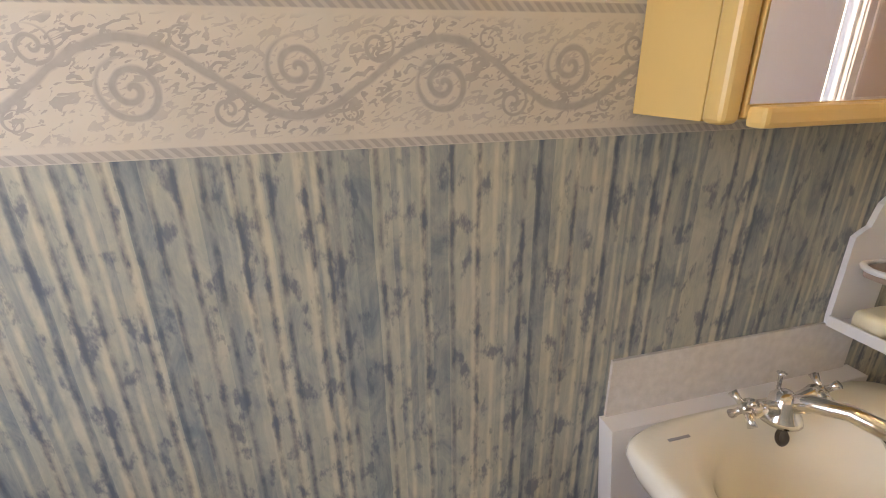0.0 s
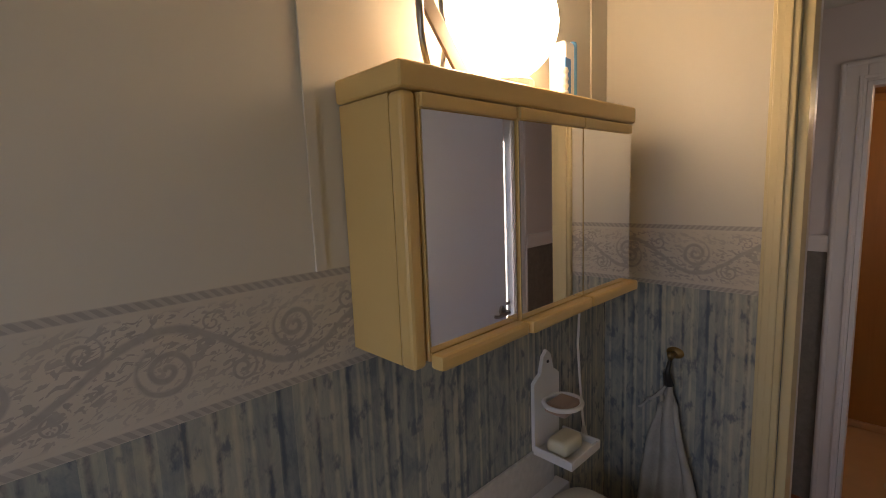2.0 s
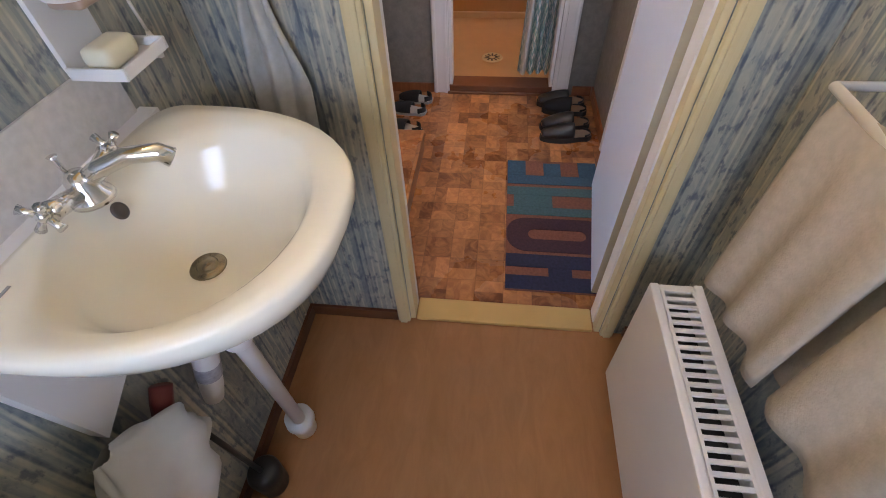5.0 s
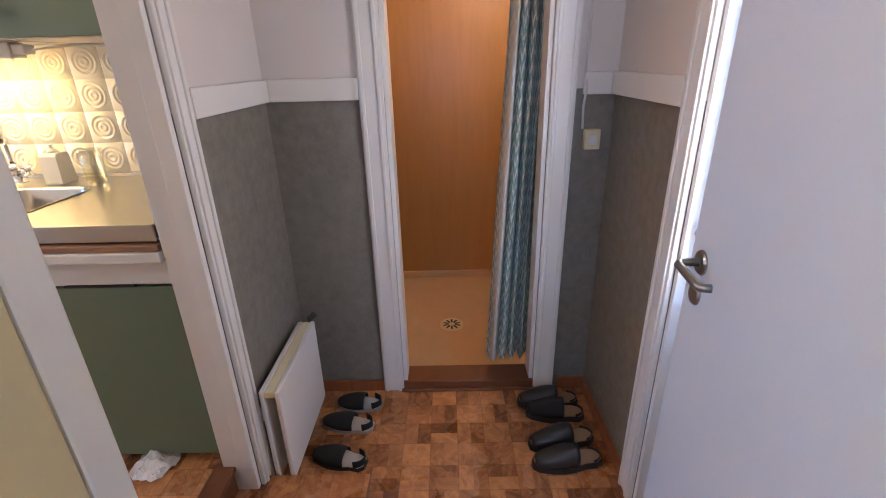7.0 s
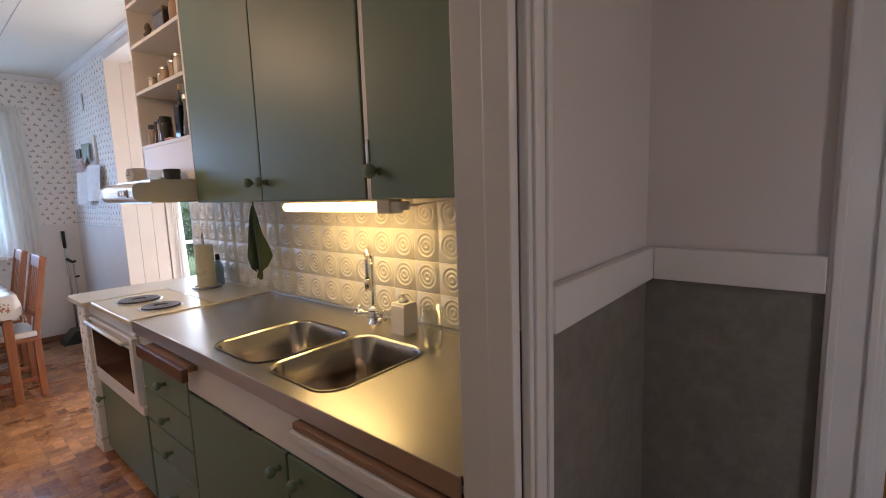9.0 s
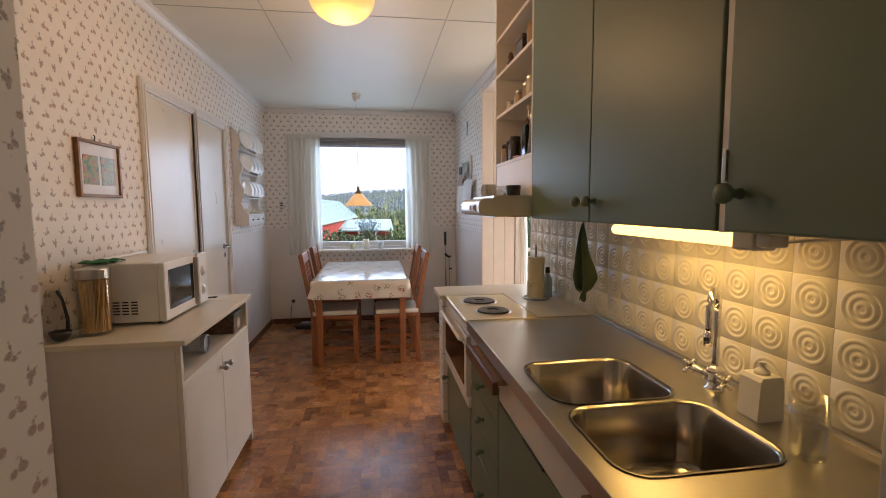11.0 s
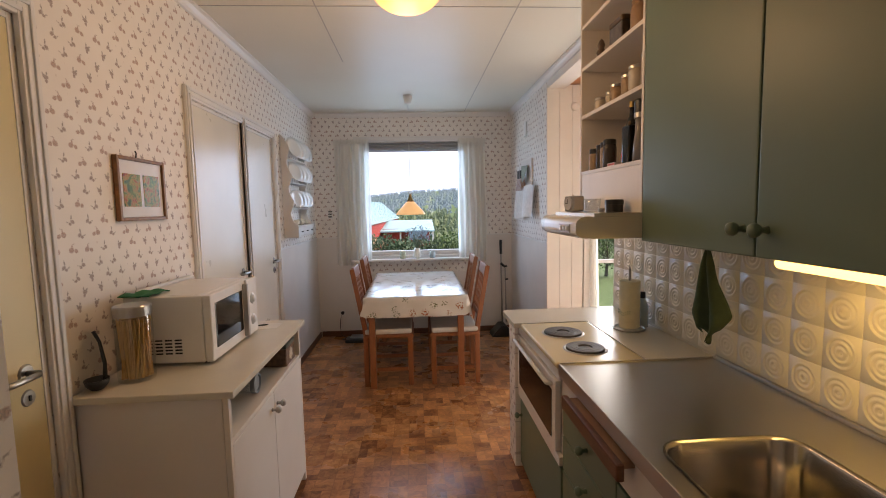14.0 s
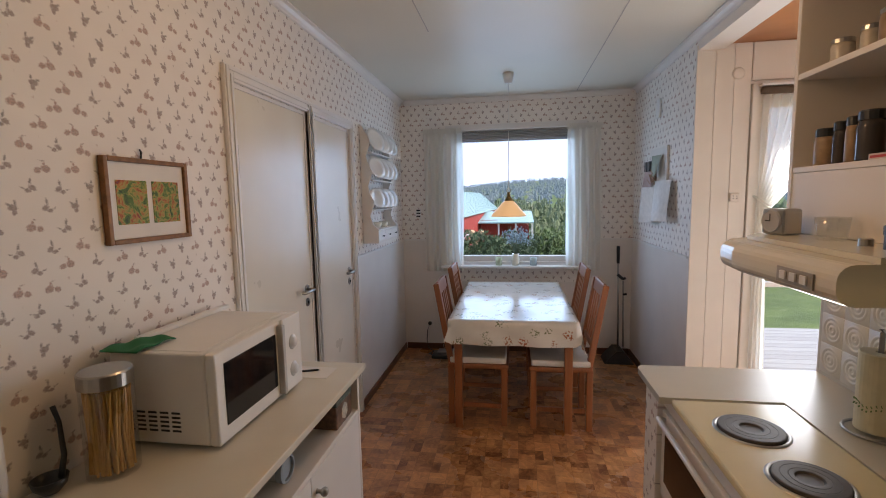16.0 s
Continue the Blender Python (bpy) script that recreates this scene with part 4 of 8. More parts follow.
for y0, y1, x0, x1 in BOWLS:
    bm = bmesh.new()
    rings = []
    for grow, z, r in ((0.004, TZ + 0.003, 0.074), (-0.002, TZ + 0.0035, 0.068), (-0.008, TZ - 0.006, 0.066), (-0.012, TZ - 0.155, 0.062), (-0.018, TZ - 0.170, 0.06), (-0.032, TZ - 0.178, 0.055), (-0.07, TZ - 0.182, 0.05)):
        rings.append([bm.verts.new((x, y, z)) for x, y in rounded(x0 - grow, x1 + grow, y0 - grow, y1 + grow, r)])
    for lo, hi in zip(rings, rings[1:]):
        for i in range(len(lo)):
            j = (i + 1) % len(lo)
            bm.faces.new((lo[i], lo[j], hi[j], hi[i]))
    bm.faces.new(rings[-1])
    bmesh.ops.recalc_face_normals(bm, faces=bm.faces)
    for f in bm.faces:
        f.normal_flip()
    bowl = part("bowl", bm, shaded_bowl_steel, top, smooth=True)
    part("drain", lathe([(0, 0.002), (0.012, 0.002), (0.022, 0.001), (0.036, 0.004), (0.042, 0.0), (0.042, -0.004)], 20, pose((x0 + x1) / 2, (y0 + y1) / 2, TZ - 0.1805)), chrome, bowl, "chrome drain", True)

# mixer tap
tap = thing("kitchen_tap", "chrome mixer tap with a swan neck spout and two cross handles", "tap", (5.44, 4.295, TZ))
part("body", lathe([(0.0, 0), (0.026, 0), (0.026, 0.006), (0.018, 0.012), (0.017, 0.04), (0.022, 0.05), (0.02, 0.062), (0.012, 0.07), (0.0, 0.07)], 20, pose(5.44, 4.295, TZ)), chrome, tap, smooth=True)
d = Vector((-0.77, -0.64))
spout = [(5.44, 4.295, TZ + 0.06 + i * 0.02) for i in range(10)]
spout += [(5.44 + d.x * (0.05 - 0.05 * math.cos(radians(a))), 4.295 + d.y * (0.05 - 0.05 * math.cos(radians(a))), TZ + 0.24 + 0.05 * math.sin(radians(a))) for a in range(0, 181, 15)]
spout += [(5.44 + d.x * 0.1, 4.295 + d.y * 0.1, TZ + 0.24 - i * 0.02) for i in range(1, 4)]
part("spout", tube(spout, 0.0095, 12), chrome, tap, smooth=True)
part("nozzle", lathe([(0, 0), (0.012, 0), (0.013, 0.03), (0.011, 0.04), (0, 0.04)], 14, pose(5.44 + d.x * 0.1, 4.295 + d.y * 0.1, TZ + 0.15)), chrome, tap, smooth=True)
for s in (-1, 1):
    arm = part("valve", tube([(5.44, 4.295 + s * 0.012, TZ + 0.03), (5.425, 4.295 + s * 0.045, TZ + 0.04), (5.418, 4.295 + s * 0.06, TZ + 0.045)], [0.014, 0.013, 0.016], 12), chrome, tap, smooth=True)
    bm = bmesh.new()
    c = Vector((5.414, 4.295 + s * 0.068, TZ + 0.047))
    for a in range(4):
        t = radians(45 + 90 * a)
        tip = c + Vector((math.cos(t) * 0.026, 0, math.sin(t) * 0.026))
        tube([c, c.lerp(tip, 0.6), tip], [0.006, 0.005, 0.0075], 8, bm)
    part("cross_handle", bm, chrome, tap, smooth=True)

ob = thing("soap_dispenser", "white ceramic soap dispenser with a pump", "soap dispenser", (5.428, 4.128, TZ))
part("body", prism([(-0.033, 0), (0.033, 0), (0.036, 0.006), (0.031, 0.098), (0.026, 0.108), (-0.026, 0.108), (-0.031, 0.098), (-0.036, 0.006)], -0.031, 0.031, "y"), white_plastic, ob, local=True)
part("pump", lathe([(0.0, 0.108), (0.017, 0.108), (0.017, 0.116), (0.010, 0.121), (0.006, 0.126), (0.006, 0.134), (0.010, 0.136), (0.0, 0.139)], 14), white_plastic, ob, smooth=True, local=True)


def tumbler(name, label, at, r, h, mt=clear_jar):
    ob = thing(name, label, "glass", at)
    part("glass", lathe([(0, 0.006), (r * 0.8, 0.008), (r, h), (r * 1.04, h), (r * 0.86, 0), (0, 0)], 20), mt, ob, smooth=True, local=True)
    return ob


tumbler("drinking_glass", "clear faceted drinking glass on the steel worktop", (5.375, 3.955, TZ + 0.001), 0.036, 0.125)

# stove
st = thing("stove", "cream enamel built-in stove with round hotplates and an oven", "stove", (5.2, 5.55, KF))
part("cooktop", one((4.905, 5.18, 1.012), (5.252, 5.765, 1.036), 0.009, 3), enamel, st, "cream enamel cooktop")
for x, y, r in ((5.06, 5.575, 0.085), (5.075, 5.335, 0.078)):
    part("hotplate", lathe([(0.0, 0.004), (0.026, 0.004), (0.030, 0.0085), (0.034, 0.009), (r * 0.52, 0.0092), (r * 0.53, 0.0085), (r * 0.55, 0.0092), (r * 0.74, 0.0094), (r * 0.75, 0.0087), (r * 0.77, 0.0094), (r * 0.95, 0.0094), (r * 0.985, 0.008), (r, 0.004), (r, 0.0)], 36, pose(x, y, 1.0365)), black_iron, st, "dark cast-iron hotplate", False)
    part("hotplate_rim", lathe([(r, 0.0), (r + 0.007, 0.004), (r + 0.012, 0.0)], 36, pose(x, y, 1.0365)), steel, st, "steel rim", True)
part("body", one((FX + 0.012, 5.20, 0.60), (5.50, 5.90, 1.011)), white_gloss, st)
part("panel", one((FX - 0.008, 5.20, 0.955), (FX + 0.011, 5.90, 1.010), 0.004), white_gloss, st, "white control panel")
dr = part("oven_door", one((FX - 0.016, 5.23, 0.655), (FX + 0.011, 5.885, 0.945), 0.006), white_gloss, st)
part("oven_window", one((FX - 0.019, 5.275, 0.695), (FX - 0.0155, 5.84, 0.895), 0.001), oven_glass, dr, "dark oven glass")
part("oven_handle", tube([(FX - 0.017, 5.27, 0.92), (FX - 0.04, 5.27, 0.925), (FX - 0.04, 5.85, 0.925), (FX - 0.017, 5.85, 0.92)], 0.009, 10), white_plastic, dr, smooth=True)
part("sill", one((FX - 0.01, 5.20, 0.61), (FX + 0.011, 5.90, 0.648), 0.004), white_gloss, st)
unit = thing("oven_cabinet", "green painted cupboard door below the oven", "cabinet", (5.2, 5.55, KF))
part("body", boxes(((FX + 0.02, 5.20, KF + 0.07), (5.5, 5.90, 0.598)), ((FX + 0.045, 5.20, KF), (5.5, 5.90, KF + 0.069))), white, unit)
dr = part("door", one((FX, 5.205, KF + 0.035), (FX + 0.019, 5.895, 0.598), 0.004), green, unit)
knob(dr, (FX, 5.86, 0.51), 180, green)
end = thing("end_panel", "wallpapered end panel of the kitchen counter", "panel", (5.2, 6.0, KF))
part("panel", one((4.905, 5.905, KF), (5.50, 6.05, 1.008), 0.003), berries_y, end)
wt = thing("laminate_worktop", "pale laminate worktop round the stove with a rounded corner", "worktop", (5.2, 5.9, 1.0))
out = [(4.874, 5.78), (5.256, 5.78), (5.256, 5.178), (5.527, 5.178), (5.527, 6.085)] + [(4.904 + 0.03 * math.cos(radians(a)), 6.055 + 0.03 * math.sin(radians(a))) for a in (90, 112, 135, 157, 180)]
part("top", prism(out, 1.0125, 1.035, "z"), laminate, wt)
part("edge_strip", boxes(((4.8725, 5.782, 1.012), (4.8738, 6.052, 1.0345)), ((4.91, 6.0853, 1.012), (5.525, 6.0865, 1.0345))), plain("edge_grey", (0.5, 0.48, 0.43), 0.4), wt, "grey edge strip")

# paper towel on its stand
ob = thing("paper_towel_stand", "wooden paper towel roll with a leaf print on a wire stand", "paper towel", (5.39, 5.60, 1.0355))
part("roll", lathe([(0.012, 0.012), (0.046, 0.012), (0.047, 0.016), (0.047, 0.232), (0.045, 0.236), (0.012, 0.236)], 28), plain("kitchen_paper", (0.76, 0.70, 0.52), 0.9, vary=0.08, scale=30), ob, smooth=False, local=True)
part("rod", tube([(0, 0, 0.004), (0, 0, 0.29), (0, 0.004, 0.3)], 0.006, 10), dull_metal, ob, smooth=True, local=True)
part("base_ring", tube([(0.07 * math.cos(radians(a)), 0.07 * math.sin(radians(a)), 0.006) for a in range(0, 360, 15)], 0.0045, 8, closed=True), dull_metal, ob, smooth=True, local=True)
bm = bmesh.new()
for i in range(9):
    a = radians(150 + i * 12)
    for s in (-1, 1):
        c = Vector((0.0475 * math.cos(a), 0.0475 * math.sin(a), 0.085 + 0.006 * math.sin(i)))
        bmesh.ops.create_icosphere(bm, subdivisions=1, radius=0.006, matrix=Matrix.Translation(c + Vector((0, 0, s * 0.006))) @ Matrix.Rotation(s * 0.7, 4, "X") @ Matrix.Diagonal((0.15, 1.0, 0.45, 1)))
part("leaf_print", bm, plain("leaf_ink", (0.16, 0.24, 0.08), 0.8), ob, "green leaf print", local=True)

ob = thing("detergent_bottle", "clear detergent bottle with a black cap", "bottle", (5.475, 5.64, 1.0355))
part("bottle", lathe([(0, 0), (0.025, 0), (0.027, 0.01), (0.027, 0.10), (0.014, 0.13), (0.012, 0.14), (0, 0.14)], 16), plain("blue_detergent", (0.42, 0.55, 0.62), 0.15), ob, smooth=True, local=True)
part("cap", lathe([(0, 0.14), (0.013, 0.14), (0.012, 0.17), (0, 0.172)], 14), black_plastic, ob, smooth=True, local=True)

# hanging towel
ob = thing("kitchen_towel", "dark green kitchen towel hanging from the cabinet edge", "towel", (5.40, 5.02, 1.09))


def towel_fn(u, v):
    w = 0.010 + 0.092 * min(1, v * 1.2) ** 1.05
    if v > 0.80:
        w *= 1 - 0.55 * (v - 0.80) / 0.20
    yy = (u - 0.5) * 2 * w
    fold = 0.018 * math.sin(u * 12 + v * 3.5 + 1.5 * math.sin(v * 5)) * min(1, v * 2)
    return Vector((5.40 + fold, 5.045 + yy + 0.008 * math.sin(v * 6), 1.475 - 0.322 * v + 0.022 * math.cos(u * 9) * v + 0.05 * v * abs(u - 0.42)))


part("cloth", sheet(towel_fn, 24, 24, 0.004), cloth_green, ob, smooth=True)
part("loop", tube([(5.40, 5.045, 1.47), (5.40, 5.047, 1.50)], 0.004, 6), cloth_green, ob)

# wall cabinets
UX, UZ = 5.18, 1.498
uc = thing("wall_cabinet", "tall green painted wall cabinet with two doors", "cabinet", (5.35, 4.55, UZ), "green wall cabinets")
part("body", boxes(((UX + 0.02, 4.002, UZ), (5.529, 5.088, UZ + 0.018)), ((UX + 0.02, 4.002, UZ + 0.0185), (5.529, 4.018, KC - 0.002)), ((UX + 0.02, 5.072, UZ + 0.0185), (5.529, 5.088, KC - 0.002)), ((5.51, 4.019, UZ + 0.0185), (5.529, 5.071, KC - 0.002))), white, uc)
for a, b, ky in ((4.004, 4.548, 4.515), (4.552, 5.087, 4.588)):
    dr = part("door", one((UX, a, UZ + 0.002), (UX + 0.019, b, KC - 0.012), 0.005), green, uc)
    knob(dr, (UX, ky, UZ + 0.068), 180, green, 1.1)
uc = thing("wall_cabinet", "green painted wall cabinet with one door beside the doorway", "cabinet", (5.35, 3.74, UZ), "green wall cabinets")
part("body", boxes(((UX + 0.02, 3.488, UZ), (5.529, 3.982, UZ + 0.018)), ((UX + 0.02, 3.488, UZ + 0.0185), (5.529, 3.504, KC - 0.002)), ((UX + 0.02, 3.966, UZ + 0.0185), (5.529, 3.982, KC - 0.002)), ((UX + 0.004, 3.984, UZ), (UX + 0.03, 3.999, KC - 0.002))), white, uc)
dr = part("door", one((UX, 3.489, UZ + 0.002), (UX + 0.019, 3.982, KC - 0.012), 0.005), green, uc)
knob(dr, (UX, 3.945, UZ + 0.075), 180, green, 1.25)
part("hinge", one((UX - 0.004, 3.979, UZ + 0.10), (UX + 0.003, 3.988, UZ + 0.16), 0.001), dull_metal, dr)

ob = thing("tube_lamp", "lit fluorescent tube lamp under the wall cabinets", "lamp", (5.35, 4.37, 1.47))
part("tube", tube([(5.33, 4.10, 1.472), (5.33, 4.65, 1.472)], 0.017, 12), glow("tube_glow", (1.0, 0.66, 0.22), 2.2), ob, "glowing yellow tube", True)
part("socket", boxes(((5.30, 4.04, 1.452), (5.36, 4.098, 1.497)), ((5.305, 4.0, 1.462), (5.35, 4.039, 1.49)), bev=0.006), white_plastic, ob)
part("cable", tube([(5.34, 4.0, 1.475), (5.38, 3.9, 1.488), (5.42, 3.75, 1.482), (5.47, 3.6, 1.488), (5.5, 3.5, 1.49)], 0.004, 6), white_plastic, ob)

# open shelf over the hood
sh = thing("open_shelf", "white open spice shelf between cabinet and ceiling", "shelf", (5.35, 5.38, 1.75))
SY0, SY1 = 5.089, 5.695
part("side", one((UX, SY1 - 0.016, 1.60), (5.529, SY1, KC - 0.002), 0.002), white, sh)
part("side", one((UX, SY0 + 0.0005, 1.60), (5.529, SY0 + 0.0165, KC - 0.002), 0.002), white, sh)
part("back", one((5.512, SY0 + 0.017, 1.605), (5.5285, SY1 - 0.0165, KC - 0.002)), white, sh)
part("panel", one((UX + 0.003, SY0 + 0.017, 1.601), (UX + 0.018, SY1 - 0.0165, 1.769)), white, sh, "white panel behind the hood")
SHELVES = (1.786, 2.045, 2.262, 2.45)
for z in SHELVES:
    part("shelf", one((UX + 0.001, SY0 + 0.017, z - 0.016), (5.511, SY1 - 0.0165, z), 0.002), white, sh)

hood = thing("cooker_hood", "white slim cooker hood with a curved front edge", "cooker hood", (5.2, 5.38, 1.5))
outl = [(5.50, 5.092), (5.50, 5.71), (5.20, 5.71), (5.08, 5.70), (5.00, 5.66), (4.962, 5.59), (4.948, 5.49), (4.945, 5.092)]
bm = prism(outl, 1.512, 1.588, "z")
bmesh.ops.bevel(bm, geom=[e for e in bm.edges if abs(e.verts[0].co.z - e.verts[1].co.z) < 1e-4 and max(v.co.x for v in e.verts) < 5.3 and min(v.co.x for v in e.verts) < 5.19], offset=0.03, segments=5, affect="EDGES", profile=0.5)
hood_white = plain("hood_enamel", (0.70, 0.66, 0.56), 0.16, vary=0.03, grain=0.03)
part("canopy", bm, hood_white, hood)
part("top", prism([(5.50, 5.094), (5.50, 5.69), (5.22, 5.69), (5.10, 5.67), (5.03, 5.59), (5.012, 5.094)], 1.5885, 1.60, "z"), hood_white, hood)
part("filter", one((5.03, 5.16, 1.505), (5.44, 5.60, 1.5115)), dull_metal, hood, "grey metal filter")
part("switch_plate", one((4.9415, 5.15, 1.530), (4.9448, 5.27, 1.562), 0.001), plain("switch_grey", (0.34, 0.31, 0.26), 0.4), hood, "grey recessed switch plate")
for i in range(3):
    part("switch", one((4.937, 5.165 + i * 0.034, 1.537), (4.9414, 5.185 + i * 0.034, 1.555), 0.002), white_plastic, hood)


def jar(name, label, at, r, h, body, lid, lidh=0.02, cat="jar", shoulder=0.9):
    ob = thing(name, label, cat, at)
    part("jar", lathe([(0, 0), (r * 0.96, 0), (r, 0.005), (r, h * 0.82), (r * shoulder, h), (0, h)], 18), body, ob, smooth=True, local=True)
    part("lid", lathe([(0, h), (r * shoulder * 1.04, h), (r * shoulder * 1.04, h + lidh * 0.85), (r * shoulder * 0.95, h + lidh), (0, h + lidh)], 18), lid, ob, smooth=False, local=True)
    return ob


spice = plain("spice_fill", (0.30, 0.20, 0.12), 0.35, vary=0.3, scale=40)
pale_fill = plain("pale_jar_fill", (0.50, 0.45, 0.38), 0.2, vary=0.15, scale=30)
dark_jar = plain("dark_jar", (0.05, 0.04, 0.035), 0.2)
SZ = SHELVES
for y, r, h, b in ((5.575, 0.027, 0.075, spice), (5.52, 0.018, 0.085, dark_jar), (5.475, 0.018, 0.09, spice), (5.42, 0.028, 0.095, dark_jar)):
    jar("spice_jar", "brown spice jar with a black lid on the open shelf", (UX + 0.035, y + 0.02, SZ[0]), r, h, b, black_plastic, 0.022)
ob = thing("match_box", "flat red and white box on the shelf", "box", (UX + 0.03, 5.375, SZ[0]))
part("box", one((-0.018, -0.035, 0), (0.018, 0.035, 0.014), 0.001), plain("box_white", (0.6, 0.5, 0.45), 0.6), ob, local=True)
part("stripe", one((-0.0185, -0.03, 0.004), (0.0185, 0.03, 0.010)), plain("box_red", (0.5, 0.06, 0.05), 0.6), ob, "red stripe", local=True)
ob = thing("red_bottle", "small red bottle on the shelf", "bottle", (UX + 0.075, 5.40, SZ[0]))
part("bottle", lathe([(0, 0), (0.009, 0), (0.009, 0.05), (0.005, 0.06), (0, 0.065)], 12), plain("red_plastic", (0.5, 0.04, 0.03), 0.4), ob, smooth=True, local=True)
ob = thing("food_carton", "small green and white food carton on the shelf", "carton", (UX + 0.075, 5.335, SZ[0]))
part("carton", one((-0.02, -0.03, 0), (0.02, 0.03, 0.085), 0.002), plain("carton_green", (0.10, 0.26, 0.10), 0.6, vary=0.3, scale=30), ob, local=True)
part("picture", one((-0.022, -0.022, 0.02), (-0.0205, 0.022, 0.06)), plain("carton_red", (0.55, 0.12, 0.08), 0.6, vary=0.4, scale=50), ob, local=True)
ob = thing("oil_bottle", "dark square glass oil bottle with a gold cap", "bottle", (UX + 0.05, 5.268, SZ[0]))
bm = one((-0.03, -0.03, 0), (0.03, 0.03, 0.145), 0.008, 3)
lathe([(0.028, 0.142), (0.022, 0.16), (0.013, 0.18), (0.012, 0.212), (0, 0.212)], 16, None, bm)
part("bottle", bm, black_glass, ob, local=True)
part("cap", lathe([(0.0, 0.212), (0.0145, 0.212), (0.0145, 0.235), (0, 0.236)], 16), brass, ob, "gold cap", local=True)
ob = thing("vacuum_flask", "grey plastic and black shaker bottle", "bottle", (UX + 0.05, 5.195, SZ[0]))
part("body", lathe([(0, 0), (0.034, 0), (0.03, 0.06), (0.025, 0.11), (0.026, 0.16), (0, 0.16)], 20), plain("smoked_plastic", (0.16, 0.15, 0.15), 0.15), ob, smooth=True, local=True)
part("collar", lathe([(0.0, 0.16), (0.029, 0.16), (0.029, 0.178), (0, 0.178)], 20), dull_metal, ob, local=True)
part("lid", lathe([(0.0, 0.178), (0.029, 0.178), (0.03, 0.222), (0.026, 0.226), (0, 0.226)], 20), black_plastic, ob, local=True)
for i, (r, h) in enumerate(((0.026, 0.055), (0.022, 0.06), (0.028, 0.07), (0.030, 0.085), (0.030, 0.095), (0.033, 0.115))):
    jar("glass_jar", "small glass jar of dried spices with a steel lid", (UX + 0.06 + 0.01 * (i % 2), 5.60 - i * 0.084, SZ[1]), r, h, spice if i in (2, 3) else pale_fill, dull_metal, 0.012, shoulder=0.95)
ob = thing("figurine", "small dark ornament on the upper shelf", "ornament", (UX + 0.05, 5.575, SZ[2]))
part("figure", lathe([(0, 0), (0.02, 0), (0.015, 0.02), (0.022, 0.04), (0.012, 0.055), (0.017, 0.07), (0.010, 0.09), (0, 0.1)], 12), plain("figurine_glaze", (0.10, 0.06, 0.04), 0.3, vary=0.6, scale=60), ob, smooth=True, local=True)
ob = thing("tea_tin", "dark patterned tea tin with a rounded lid", "tin", (UX + 0.08, 5.40, SZ[2]))
part("tin", one((-0.045, -0.06, 0), (0.045, 0.06, 0.09), 0.006), plain("tin_brown", (0.10, 0.07, 0.05), 0.3, 0.3, vary=0.5, scale=45), ob, local=True)
part("lid", one((-0.047, -0.062, 0.0905), (0.047, 0.062, 0.112), 0.008), plain("tin_lid", (0.16, 0.11, 0.07), 0.3, 0.4, vary=0.3), ob, local=True)
jar("storage_jar", "brown pottery jar on the upper shelf", (UX + 0.07, 5.24, SZ[2]), 0.045, 0.10, plain("pottery", (0.36, 0.22, 0.13), 0.4), plain("pottery_lid", (0.30, 0.18, 0.10), 0.4))

# on the hood
HZ = 1.6005
ck = thing("alarm_clock", "small silver alarm clock on the cooker hood", "clock", (5.12, 5.60, HZ), turn=15)
part("case", one((-0.03, -0.038, 0), (0.03, 0.038, 0.072), 0.012, 3), dull_metal, ck, local=True)
part("dial", lathe([(0, 0.002), (0.027, 0.002), (0.030, 0.005), (0.032, 0)], 24, pose(-0.031, 0, 0.038, 0, -90, 0)), plain("dial_grey", (0.45, 0.46, 0.48), 0.3), ck, local=True)
part("hour_hand", one((-0.0375, -0.001, 0.037), (-0.0365, 0.016, 0.040)), black_plastic, ck, local=True)
part("minute_hand", one((-0.0375, -0.0015, 0.038), (-0.0365, 0.001, 0.058)), black_plastic, ck, local=True)
tumbler("glass_bowl", "small clear glass bowl on the cooker hood", (5.135, 5.42, HZ), 0.034, 0.055)
ob = thing("black_tin", "round black tin on the cooker hood", "tin", (5.135, 5.21, HZ))
part("tin", lathe([(0, 0), (0.032, 0), (0.032, 0.028), (0.034, 0.029), (0.034, 0.046), (0.031, 0.048), (0, 0.048)], 24), black_plastic, ob, local=True)
ob = thing("bottle_cap", "small metal cap on the cooker hood", "cap", (5.12, 5.29, HZ))
part("cap", lathe([(0, 0), (0.013, 0), (0.013, 0.014), (0.011, 0.016), (0, 0.016)], 16), dull_metal, ob, local=True)

# sideboard
SX, SZT = 3.765, 1.06
sb = thing("sideboard", "cream painted sideboard with an open shelf and two doors", "sideboard", (3.53, 5.45, KF))
part("top", one((WX + 0.008, 4.975, SZT - 0.024), (SX + 0.025, 5.925, SZT), 0.004), laminate, sb, "cream laminate top")
part("side", one((WX + 0.012, 4.995, KF + 0.0), (SX - 0.02, 5.013, SZT - 0.0245), 0.002), white, sb)
part("side", one((WX + 0.012, 5.887, KF + 0.0), (SX, 5.905, SZT - 0.0245), 0.002), white, sb)
part("back", one((WX + 0.012, 5.0135, KF + 0.05), (WX + 0.02, 5.8865, SZT - 0.025)), white, sb)
part("shelf", one((WX + 0.021, 5.0135, 0.865), (SX - 0.002, 5.8865, 0.883), 0.002), white, sb)
part("front_post", one((SX - 0.019, 4.995, KF), (SX, 5.013, SZT - 0.0245), 0.002), white, sb)
